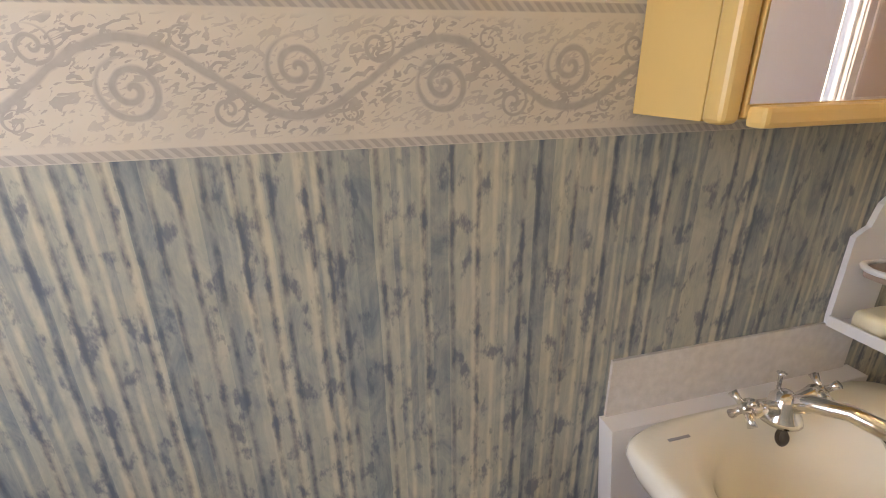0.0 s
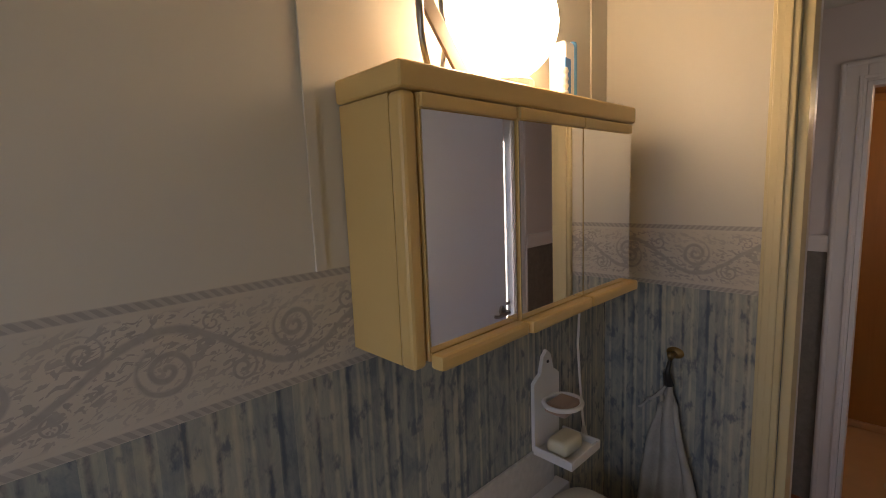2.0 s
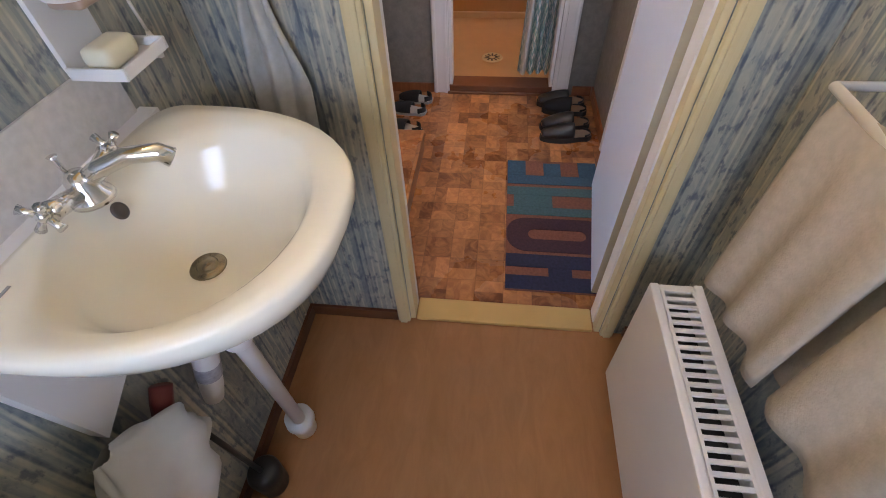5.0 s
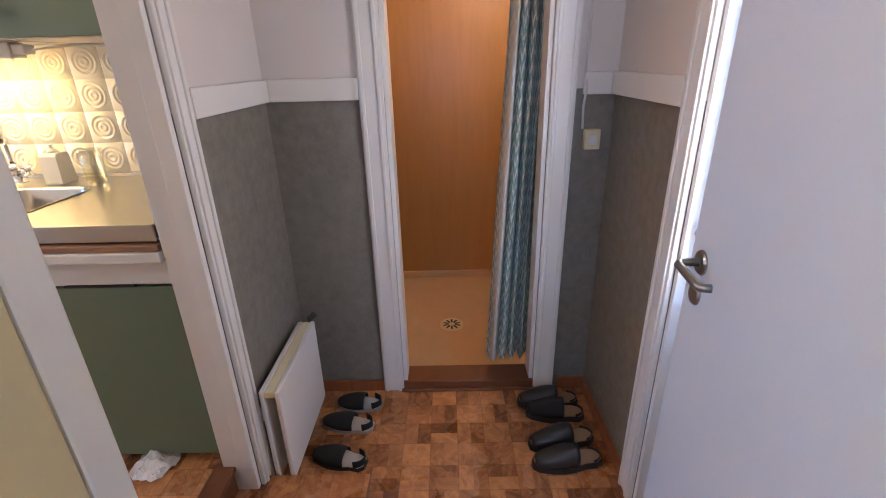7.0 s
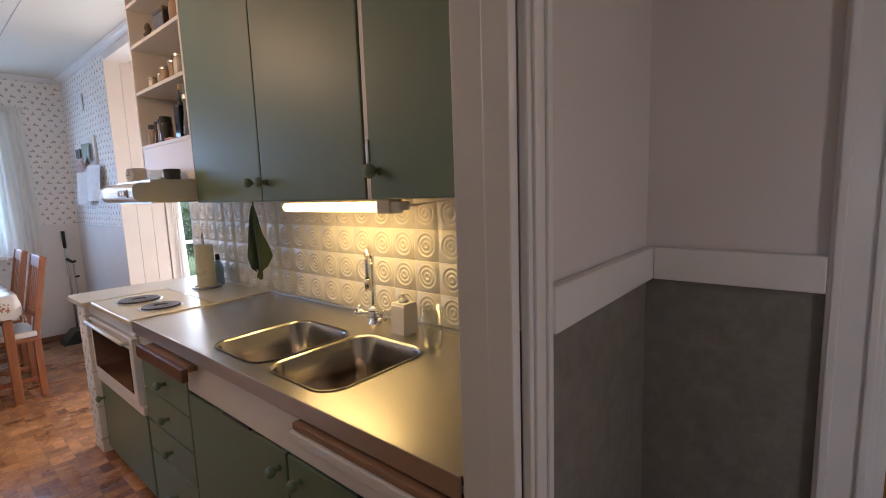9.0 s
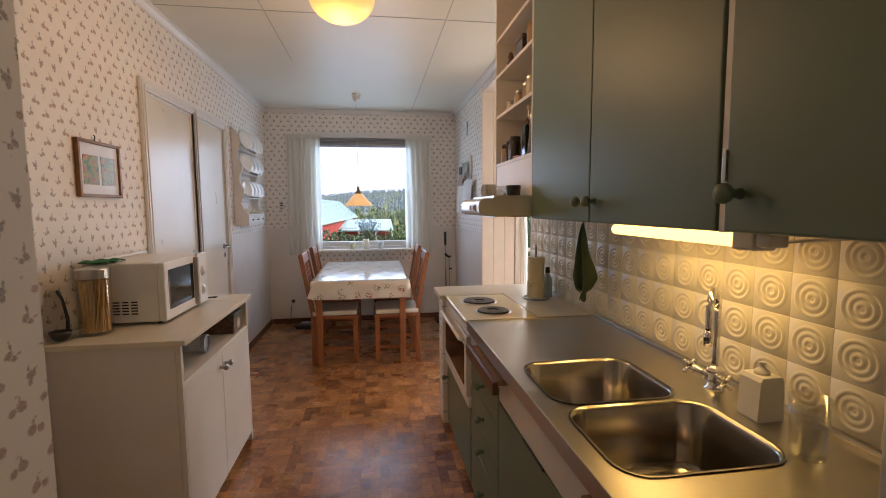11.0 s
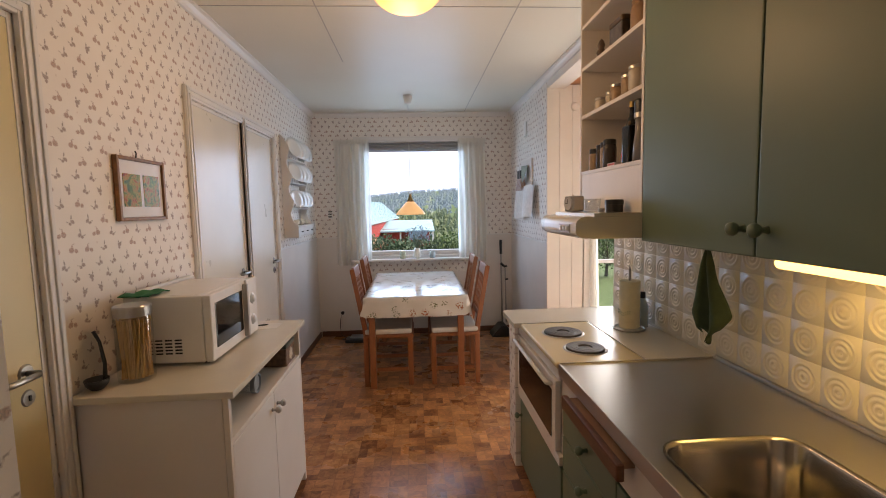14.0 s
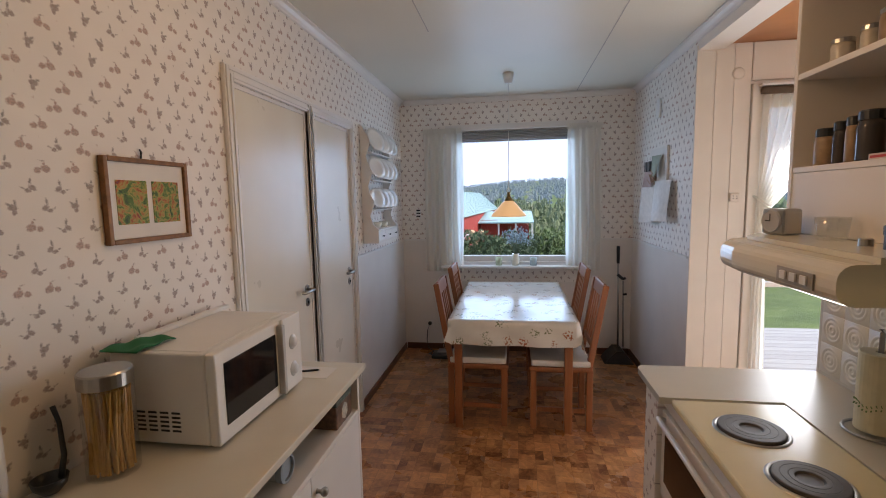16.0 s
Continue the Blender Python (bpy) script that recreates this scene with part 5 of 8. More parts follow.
for a, b, ky in ((5.0145, 5.448, 5.415), (5.452, 5.886, 5.485)):
    dr = part("door", one((SX - 0.018, a, KF + 0.05), (SX, b, 0.864), 0.004), white_gloss, sb)
    knob(dr, (SX, ky, 0.80), 0, dull_metal, 0.95, label="grey metal knob")
part("plinth", one((WX + 0.03, 5.02, KF), (SX - 0.04, 5.88, KF + 0.049)), white, sb)

mw = thing("microwave_oven", "white microwave oven with a black glass door", "microwave", (3.45, 5.45, SZT))
MX0, MX1, MY0, MY1, MZ0, MZ1 = 3.305, 3.618, 5.245, 5.70, SZT + 0.012, 1.325
part("case", one((MX0, MY0, MZ0), (MX1 - 0.03, MY1, MZ1), 0.008, 3), white_plastic, mw)
part("front", one((MX1 - 0.0295, MY0, MZ0), (MX1, MY1, MZ1), 0.007, 3), white_plastic, mw)
part("window", one((MX1 - 0.001, MY0 + 0.035, MZ0 + 0.045), (MX1 + 0.003, MY0 + 0.30, MZ1 - 0.035), 0.001), black_glass, mw, "black glass window")
part("handle", one((MX1 - 0.001, MY0 + 0.312, MZ0 + 0.01), (MX1 + 0.022, MY0 + 0.33, MZ1 - 0.01), 0.005), plain("grey_plastic", (0.42, 0.42, 0.43), 0.35), mw, "grey door handle")
part("control_panel", one((MX1 - 0.001, MY0 + 0.335, MZ0 + 0.004), (MX1 + 0.012, MY1 - 0.002, MZ1 + 0.004), 0.004), white_plastic, mw)
for z in (MZ0 + 0.07, MZ0 + 0.165):
    part("dial", lathe([(0, 0.010), (0.016, 0.010), (0.019, 0.002), (0.026, 0.001), (0.026, 0)], 24, pose(MX1 + 0.012, MY1 - 0.062, z, 0, 90, 0)), plain("dial_white", (0.62, 0.62, 0.62), 0.35), mw, smooth=True)
for j in range(5):
    for i in range(5):
        part("vent_slot", one((MX0 + 0.035 + i * 0.035, MY0 - 0.0015, MZ0 + 0.035 + j * 0.0125), (MX0 + 0.061 + i * 0.035, MY0 + 0.001, MZ0 + 0.041 + j * 0.0125), 0.001, 1), black_plastic, mw)
for x in (MX0 + 0.03, MX1 - 0.05):
    for y in (MY0 + 0.03, MY1 - 0.04):
        part("foot", one((x, y, SZT), (x + 0.02, y + 0.02, MZ0), 0.001), black_plastic, mw)
part("top_groove", boxes(((MX0 + 0.03, MY0 + 0.02, MZ1), (MX1 - 0.05, MY0 + 0.024, MZ1 + 0.0012)), ((MX1 - 0.054, MY0 + 0.0245, MZ1), (MX1 - 0.05, MY1 - 0.02, MZ1 + 0.0012))), white_plastic, mw)
ob = thing("green_cloth", "folded green cloth on the microwave", "cloth", (3.36, 5.29, MZ1))
part("cloth", sheet(lambda u, v: Vector((0.055 * (u - 0.5) * 2, 0.07 * (v - 0.5) * 2, 0.006 + 0.007 * math.sin(u * 8 + v * 3) * math.sin(v * 7))), 14, 14, 0.004), plain("bright_green_cloth", (0.02, 0.16, 0.07), 0.9), ob, smooth=True, local=True)
ob = thing("paper_tray", "white plastic strip behind the microwave top", "tray", (3.32, 5.55, MZ1))
part("tray", one((-0.015, -0.22, 0.001), (0.012, 0.19, 0.014), 0.003), white_plastic, ob, local=True)

pj = thing("pasta_jar", "tall glass jar of spaghetti with a steel lid", "jar", (3.405, 5.135, SZT))
part("glass", lathe([(0, 0), (0.055, 0), (0.057, 0.006), (0.057, 0.225)], 32), clear_jar, pj, smooth=True, local=True)
part("lid", lathe([(0, 0.2255), (0.058, 0.2255), (0.058, 0.258), (0.055, 0.262), (0, 0.262)], 32), dull_metal, pj, "brushed steel lid", local=True)
bm = bmesh.new()
rng = random.Random(4)
for i in range(150):
    a, r = rng.uniform(0, 6.283), 0.049 * math.sqrt(rng.random())
    b, s = a + rng.uniform(-0.5, 0.5), 0.049 * math.sqrt(rng.random())
    tube([(r * math.cos(a), r * math.sin(a), 0.012), (s * math.cos(b), s * math.sin(b), 0.215)], 0.0028, 5, bm)
part("spaghetti", bm, plain("spaghetti", (0.62, 0.36, 0.09), 0.5, vary=0.2, scale=60), pj, local=True)
ob = thing("ladle", "black plastic ladle leaning on the wall", "ladle", (3.325, 5.035, SZT))
part("bowl", lathe([(0, 0.004), (0.018, 0.006), (0.032, 0.022), (0.036, 0.04), (0.034, 0.04), (0.03, 0.024), (0.017, 0.009), (0, 0.007)], 20, pose(0.012, 0, 0.0)), black_plastic, ob, smooth=True, local=True)
part("handle", tube([(0.03, 0.012, 0.035), (0.022, 0.03, 0.08), (0.0, 0.045, 0.15), (-0.02, 0.05, 0.185)], [0.007, 0.006, 0.005, 0.006], 8), black_plastic, ob, smooth=True, local=True)
ob = thing("note_paper", "white sheet of paper on the sideboard", "paper", (3.62, 5.80, SZT))
part("paper", one((-0.07, -0.05, 0.0005), (0.075, 0.06, 0.0015)), plain("paper", (0.78, 0.76, 0.72), 0.8), ob, local=True)
ob = thing("pen", "black pen lying on the paper", "pen", (3.60, 5.80, SZT + 0.0016))
part("pen", tube([(-0.05, -0.01, 0.004), (0.03, 0.02, 0.004), (0.036, 0.022, 0.004)], [0.004, 0.004, 0.001], 8), black_plastic, ob, local=True)
ob = thing("patterned_tin", "dark tin box with painted ornaments on the open shelf", "tin", (3.66, 5.78, 0.883))
part("box", one((-0.10, -0.075, 0), (0.09, 0.075, 0.085), 0.006), plain("ornament_tin", (0.16, 0.09, 0.06), 0.3, vary=0.7, scale=50), ob, local=True)
part("lid", one((-0.102, -0.077, 0.0855), (0.092, 0.077, 0.108), 0.006), plain("ornament_lid", (0.10, 0.13, 0.11), 0.3, vary=0.7, scale=60), ob, local=True)
part("medallion", lathe([(0, 0.002), (0.028, 0.002), (0.032, 0)], 6, pose(0.0905, 0, 0.045, 0, 90, 0)), plain("medallion", (0.55, 0.5, 0.42), 0.4, vary=0.5, scale=70), ob, "pale painted medallion", local=True)
ob = thing("storage_can", "pale blue plastic lidded jar lying on its side", "jar", (3.70, 5.40, 0.884))
part("body", lathe([(0, 0), (0.038, 0), (0.040, 0.01), (0.040, 0.10), (0, 0.10)], 24, pose(-0.10, 0, 0.042, 0, 90, 0)), clear_jar, ob, smooth=True, local=True)
part("lid", lathe([(0.0, 0.10), (0.042, 0.10), (0.042, 0.118), (0.034, 0.12), (0.033, 0.112), (0, 0.112)], 24, pose(-0.10, 0, 0.042, 0, 90, 0)), plain("grey_blue_plastic", (0.30, 0.34, 0.38), 0.35), ob, "grey-blue ring lid", local=True)
jar("white_canister", "cream plastic canister on the sideboard shelf", (3.69, 5.08, 0.883), 0.045, 0.11, laminate, laminate, 0.01)

pic = thing("framed_picture", "two small fruit prints in a brown gilt frame", "picture", (WX, 5.455, 1.61))
py0, py1, pz0, pz1 = 5.295, 5.615, 1.605, 1.852
fr = plain("frame_wood", (0.24, 0.105, 0.035), 0.3, 0.2, vary=0.4, scale=60)
part("frame", boxes(((WX + 0.001, py0, pz0), (WX + 0.020, py0 + 0.014, pz1)), ((WX + 0.001, py1 - 0.014, pz0), (WX + 0.020, py1, pz1)), ((WX + 0.001, py0 + 0.0145, pz0), (WX + 0.020, py1 - 0.0145, pz0 + 0.014)), ((WX + 0.001, py0 + 0.0145, pz1 - 0.014), (WX + 0.020, py1 - 0.0145, pz1)), bev=0.003), fr, pic, "brown gilt wooden frame")
part("mount", one((WX + 0.002, py0 + 0.0145, pz0 + 0.0145), (WX + 0.010, py1 - 0.0145, pz1 - 0.0145)), plain("mount_paper", (0.74, 0.70, 0.64), 0.25), pic, "off-white mount")


def fruit_print(name, seed):
    k = Nodes(name)
    w = k.where()
    f = k.noise(w, 24 + seed, 5, 0.65, 1.4)
    g = k.noise(w, 60, 3)
    col = k.ramp(f, (0.32, (0.03, 0.05, 0.03)), (0.44, (0.11, 0.22, 0.04)), (0.52, (0.46, 0.40, 0.10)), (0.58, (0.55, 0.17, 0.05)), (0.66, (0.30, 0.05, 0.03)), (0.75, (0.06, 0.10, 0.14)))
    return k.done(k.mix(k.math("MULTIPLY", g, 0.4), col, (0.12, 0.12, 0.08)), 0.2)


part("print", one((WX + 0.0105, py0 + 0.04, pz0 + 0.055), (WX + 0.0115, py0 + 0.150, pz1 - 0.065)), fruit_print("fruit_print_dark", 0), pic, "dark green fruit print")
part("print", one((WX + 0.0105, py1 - 0.150, pz0 + 0.055), (WX + 0.0115, py1 - 0.04, pz1 - 0.065)), fruit_print("fruit_print_light", 9), pic, "green and orange fruit print")
part("hook", tube([(WX + 0.004, 5.44, pz1), (WX + 0.008, 5.44, pz1 + 0.02), (WX + 0.003, 5.44, pz1 + 0.028)], 0.003, 6), black_plastic, pic)


# doors in the west wall
def lever(parent, at, facing, pull, mt=dull_metal, keyhole=True):
    """A lever handle with its rose; facing and pull: unit vectors off the door and along the lever."""
    a, f, p = Vector(at), Vector(facing), Vector(pull)
    m = Matrix.Translation(a) @ f.to_track_quat("Z", "Y").to_matrix().to_4x4()
    h = part("door_handle", tube([a + f * 0.004, a + f * 0.042, a + f * 0.05 + p * 0.012, a + f * 0.05 + p * 0.10, a + f * 0.046 + p * 0.115, a + f * 0.03 + p * 0.118], 0.0085, 12), mt, parent, "brushed steel lever handle", True)
    part("rose", lathe([(0, 0.007), (0.022, 0.007), (0.026, 0.003), (0.026, 0)], 24, m), mt, h)
    if keyhole:
        m2 = Matrix.Translation(a - Vector((0, 0, 0.072))) @ f.to_track_quat("Z", "Y").to_matrix().to_4x4()
        part("key_plate", lathe([(0, 0.006), (0.005, 0.006), (0.006, 0.0065), (0.021, 0.006), (0.024, 0.002), (0.024, 0)], 24, m2), mt, h)
        part("keyhole", one(a + f * 0.0055 + Vector((-0.003, -0.003, -0.080)), a + f * 0.0075 + Vector((0.003, 0.003, -0.064))), black_plastic, h)
    return h


for i, (a, b) in enumerate(DOORS):
    d = tagged(part("door_%d" % (i + 1), one((WX - 0.045, a + 0.0188, KF + 0.006), (WX - 0.002, b - 0.0188, DT - 0.0188), 0.002), cream if i == 0 else door_cream), "closed smooth painted inner door", "", "", "structure")
    lever(d, (WX - 0.004, (a + 0.07) if i == 9 else (b - 0.075), 1.245 if i else 1.19), (1, 0, 0), (0, -1, 0) if i == 0 else (0, -1, 0))
    if i == 1:
        part("hinge", tube([(WX - 0.002, a + 0.02, 1.82), (WX - 0.002, a + 0.02, 1.95)], 0.007, 8), dull_metal, d)

# plate rack
china = plain("white_china", (0.80, 0.79, 0.76), 0.12, vary=0.02, grain=0.02)
pr = thing("plate_rack", "white wooden plate rack with plates and three small drawers", "plate rack", (3.36, 7.72, 1.4))
PY0, PY1 = 7.44, 8.02
side = [(WX + 0.006, 1.40), (WX + 0.125, 1.40), (WX + 0.125, 1.50), (WX + 0.085, 1.54), (WX + 0.065, 1.60), (WX + 0.085, 1.66), (WX + 0.098, 1.71), (WX + 0.065, 1.77), (WX + 0.058, 1.82), (WX + 0.08, 1.88), (WX + 0.09, 1.93), (WX + 0.055, 1.99), (WX + 0.05, 2.04), (WX + 0.07, 2.10), (WX + 0.075, 2.15), (WX + 0.03, 2.24), (WX + 0.006, 2.27)]
for y in (PY0, PY1 - 0.018):
    part("side", prism(side, y, y + 0.018, "y"), white, pr)
part("back", one((WX + 0.006, PY0 + 0.0185, 1.40), (WX + 0.014, PY1 - 0.0185, 1.56)), white, pr)
for z in (1.40, 1.487):
    part("board", one((WX + 0.0145, PY0 + 0.0185, z), (WX + 0.12, PY1 - 0.0185, z + 0.012), 0.002), white, pr)
for z in (1.64, 1.86, 2.06):
    part("board", one((WX + 0.012, PY0 + 0.0185, z), (WX + 0.09, PY1 - 0.0185, z + 0.010), 0.002), white, pr)
    part("rail", one((WX + 0.098, PY0 + 0.0185, z + 0.030), (WX + 0.108, PY1 - 0.0185, z + 0.046), 0.003), white, pr)
for i in range(3):
    y = PY0 + 0.022 + i * 0.181
    dr = part("drawer", one((WX + 0.02, y, 1.414), (WX + 0.122, y + 0.175, 1.485), 0.003), white_gloss, pr)
    knob(dr, (WX + 0.122, y + 0.0875, 1.448), 0, black_plastic, 0.45)
for z, r in ((1.652, 0.080), (1.872, 0.088), (2.072, 0.092)):
    for i in range(4):
        pl = thing("plate", "white china plate standing in the rack", "plate", (WX + 0.088, PY0 + 0.09 + i * 0.132, z + r * 0.97), "plates in the rack")
        part("plate", lathe([(0, 0), (r * 0.6, 0.0), (r * 0.7, 0.006), (r, 0.014), (r, 0.017), (r * 0.68, 0.010), (0, 0.004)], 28, pose(0, 0, 0, 0, 0, -22) @ pose(0, 0, 0, 0, 72, 0)), china, pl, smooth=True, local=True)
for y in (7.62, 7.80):
    cu = thing("cup", "white china cup on the plate rack", "cup", (WX + 0.06, y, 1.4995))
    part("cup", lathe([(0, 0), (0.02, 0), (0.032, 0.02), (0.036, 0.05), (0.034, 0.05), (0.028, 0.02), (0, 0.006)], 20), porcelain, cu, smooth=True, local=True)
    part("handle", tube(arc((0.034, 0, 0.028), 0.016, -80, 80, 8), 0.004, 8), porcelain, cu, smooth=True, local=True)

# dining table with its cloth
tb = thing("dining_table", "reddish wooden dining table", "table", (4.375, 7.75, KF))
TX0, TX1, TY0, TY1, TTZ = 3.985, 4.765, 7.07, 8.42, 0.935
part("tabletop", one((TX0, TY0, TTZ - 0.025), (TX1, TY1, TTZ), 0.004), chair_wood, tb)
part("apron", boxes(((TX0 + 0.05, TY0 + 0.04, TTZ - 0.11), (TX1 - 0.05, TY0 + 0.06, TTZ - 0.026)), ((TX0 + 0.05, TY1 - 0.06, TTZ - 0.11), (TX1 - 0.05, TY1 - 0.04, TTZ - 0.026)), ((TX0 + 0.03, TY0 + 0.061, TTZ - 0.11), (TX0 + 0.05, TY1 - 0.061, TTZ - 0.026)), ((TX1 - 0.05, TY0 + 0.061, TTZ - 0.11), (TX1 - 0.03, TY1 - 0.061, TTZ - 0.026))), chair_wood, tb)
for x in (TX0 + 0.012, TX1 - 0.062):
    for y in (TY0 + 0.012, TY1 - 0.062):
        part("leg", one((x, y, KF), (x + 0.05, y + 0.05, TTZ - 0.026), 0.005), chair_wood, tb)


def floral_cloth(name):
    k = Nodes(name)
    w = k.where()
    base = k.ramp(k.noise(w, 12, 3), (0.3, (0.66, 0.62, 0.55)), (0.7, (0.72, 0.68, 0.61)))
    v = k.node("TexVoronoi", Vector=w, Scale=11.0)[1]
    near = k.math("ADD", v.outputs["Distance"], k.math("MULTIPLY", k.math("SUBTRACT", k.noise(w, 70, 3), 0.5), 0.55))
    m = k.ramp(near, (0.30, 1.0), (0.38, 0.0))
    hue = k.ramp(k.xyz(v.outputs["Color"])[0], (0.0, (0.13, 0.17, 0.08)), (0.6, (0.20, 0.20, 0.11)), (0.72, (0.42, 0.13, 0.06)), (1.0, (0.30, 0.18, 0.08)))
    spr = k.ramp(k.noise(w, 85, 2), (0.50, 0.0), (0.56, 1.0))
    k.bump(k.noise(w, 5, 2), 0.12, 0.008)
    return k.done(k.mix(k.math("MULTIPLY", m, spr), base, hue), 0.14, Specular_IOR_Level=0.55)


cl = thing("tablecloth", "glossy oilcloth with small flowers hanging over the table edge", "tablecloth", (4.375, 7.75, TTZ))
bm = bmesh.new()
NU, NV = 44, 60
ov = 0.022
hang = 0.155
grid = []
W, L = TX1 - TX0 + 2 * ov, TY1 - TY0 + 2 * ov


def cloth_at(s, lo, hi):
    """Position and drop along one side."""
    if s < 0:
        return lo, -s
    if s > hi - lo:
        return hi, s - (hi - lo)
    return lo + s, 0.0


for i in range(NU + 1):
    row = []
    for j in range(NV + 1):
        sx = -hang + (W + 2 * hang) * i / NU
        sy = -hang + (L + 2 * hang) * j / NV
        x, dx = cloth_at(sx, TX0 - ov, TX1 + ov)
        y, dy = cloth_at(sy, TY0 - ov, TY1 + ov)
        drop = max(dx, dy) if min(dx, dy) == 0 else math.hypot(dx, dy) * 0.86
        flare = 0.12 * drop
        ruff = 0.010 * math.sin(sx * 19 + sy * 23) * min(1, drop * 9)
        x += (flare + ruff) * (-1 if sx < 0 else 1 if dx > 0 else 0)
        y += (flare + ruff) * (-1 if sy < 0 else 1 if dy > 0 else 0)
        row.append(bm.verts.new((x, y, TTZ + 0.004 - drop + 0.0012 * math.sin(x * 31) * math.sin(y * 13) * (drop == 0))))
    grid.append(row)
for i in range(NU):
    for j in range(NV):
        bm.faces.new((grid[i][j], grid[i + 1][j], grid[i + 1][j + 1], grid[i][j + 1]))
part("cloth", bm, floral_cloth("floral_oilcloth"), cl, smooth=True)

# chairs
ch = thing("dining_chair", "reddish wooden slat-back chair with a cream seat pad", "chair", (4.15, 7.32, KF), "chairs round the table", -90)
part("seat", one((-0.20, -0.20, 0.40), (0.20, 0.20, 0.43), 0.008), chair_wood, ch, local=True)
part("seat_pad", one((-0.195, -0.19, 0.4305), (0.195, 0.185, 0.472), 0.016, 3), cloth_white, ch, "cream fabric seat pad", local=True)
for x in (-0.185, 0.15):
    part("leg", one((x, 0.15, 0), (x + 0.035, 0.19, 0.399), 0.004), chair_wood, ch, local=True)
    bm = bmesh.new()
    box(bm, (x, -0.205, 0), (x + 0.035, -0.165, 0.45), 0.004)
    box(bm, (x, -0.02, 0), (x + 0.035, 0.018, 0.52), 0.004, m=pose(0, -0.185, 0.45, 10, 0, 0))
    part("leg", bm, chair_wood, ch, local=True)
back = pose(0, -0.185, 0.45, 10, 0, 0)
bm = bmesh.new()
box(bm, (-0.149, -0.012, 0.44), (0.149, 0.012, 0.525), 0.008, m=back)
part("backrest", bm, chair_wood, ch, local=True)
bm = bmesh.new()
box(bm, (-0.149, -0.010, 0.10), (0.149, 0.010, 0.14), 0.004, m=back)
part("stretcher", bm, chair_wood, ch, local=True)
for i in range(4):
    bm = bmesh.new()
    box(bm, (-0.115 + i * 0.065, -0.007, 0.141), (-0.085 + i * 0.065, 0.007, 0.439), 0.003, m=back)
    part("slat", bm, chair_wood, ch, local=True)
part("stretcher", one((-0.149, 0.16, 0.17), (0.149, 0.18, 0.20), 0.003), chair_wood, ch, local=True)
for x in (-0.18, 0.155):
    part("stretcher", one((x, -0.16, 0.12), (x + 0.022, 0.149, 0.15), 0.003), chair_wood, ch, local=True)
for x, y, r in ((4.145, 8.02, -90), (4.68, 7.31, 90), (4.68, 8.0, 90)):
    copy_thing(ch, pose(x, y, KF, 0, 0, r))

# ---- window end of the kitchen ----
win = tagged(new("window_1"), "white wooden kitchen window looking over the valley", "", "", "structure")
win.location = (4.39, NY, 1.1)
part("window_frame", boxes(((GX0, NY + 0.015, GZ0), (GX0 + 0.05, NY + 0.10, GZ1)), ((GX1 - 0.05, NY + 0.015, GZ0), (GX1, NY + 0.10, GZ1)), ((GX0 + 0.0505, NY + 0.015, GZ0), (GX1 - 0.0505, NY + 0.10, GZ0 + 0.05)), ((GX0 + 0.0505, NY + 0.015, GZ1 - 0.05), (GX1 - 0.0505, NY + 0.10, GZ1)), bev=0.004), white_gloss, win)
pane = part("pane", one((GX0 + 0.045, NY + 0.055, GZ0 + 0.045), (GX1 - 0.045, NY + 0.059, GZ1 - 0.045)), clear, win)
pane.visible_shadow = False
part("window_casing", boxes(((GX0 - 0.07, NY - 0.018, GZ0 - 0.02), (GX0, NY - 0.0045, GZ1 + 0.06)), ((GX1, NY - 0.018, GZ0 - 0.02), (GX1 + 0.07, NY - 0.0045, GZ1 + 0.06)), ((GX0, NY - 0.018, GZ1), (GX1, NY - 0.0045, GZ1 + 0.06)), bev=0.003), white_gloss, win)
part("window_sill", one((GX0 - 0.12, NY - 0.13, 1.045), (GX1 + 0.10, NY + 0.01, 1.068), 0.004), white_gloss, win)
part("stool", one((GX0, NY - 0.02, 1.0685), (GX1, NY + 0.014, GZ0 - 0.001), 0.003), white_gloss, win)
bl = thing("roller_blind", "grey blind rolled up at the top of the window", "blind", (4.39, NY, 2.28))
bm = bmesh.new()
for i in range(6):
    box(bm, (GX0 + 0.02, NY - 0.03, 2.255 + i * 0.016), (GX1 - 0.02, NY + 0.012, 2.255 + i * 0.016 + 0.012), 0.002, 1)
part("slats", bm, plain("blind_grey", (0.30, 0.30, 0.31), 0.4), bl)


def curtain(name, label, x0, x1, y, z0, z1, folds, mt, amp=0.02, gather=0.0, seed=0):
    ob = thing(name, label, "curtain", ((x0 + x1) / 2, y, z0), "window curtains")

    def fn(u, v):
        z = z1 - (z1 - z0) * v
        ph = u * folds * 2 * math.pi
        x = x0 + (x1 - x0) * u + 0.006 * math.sin(ph * 0.5 + v * 4 + seed)
        return Vector((x, y + amp * math.sin(ph + 0.8 * math.sin(v * 3 + seed)) * (0.45 + 0.55 * min(1, v * 3)), z))
    part("cloth", sheet(fn, folds * 10, 20), mt, ob, smooth=True)
    part("heading", sheet(lambda u, v: Vector((x0 + (x1 - x0) * u, y - 0.006 + 0.008 * math.sin(u * folds * 25), z1 + 0.03 - 0.05 * v)), folds * 12, 2), mt, ob, smooth=True)
    return ob


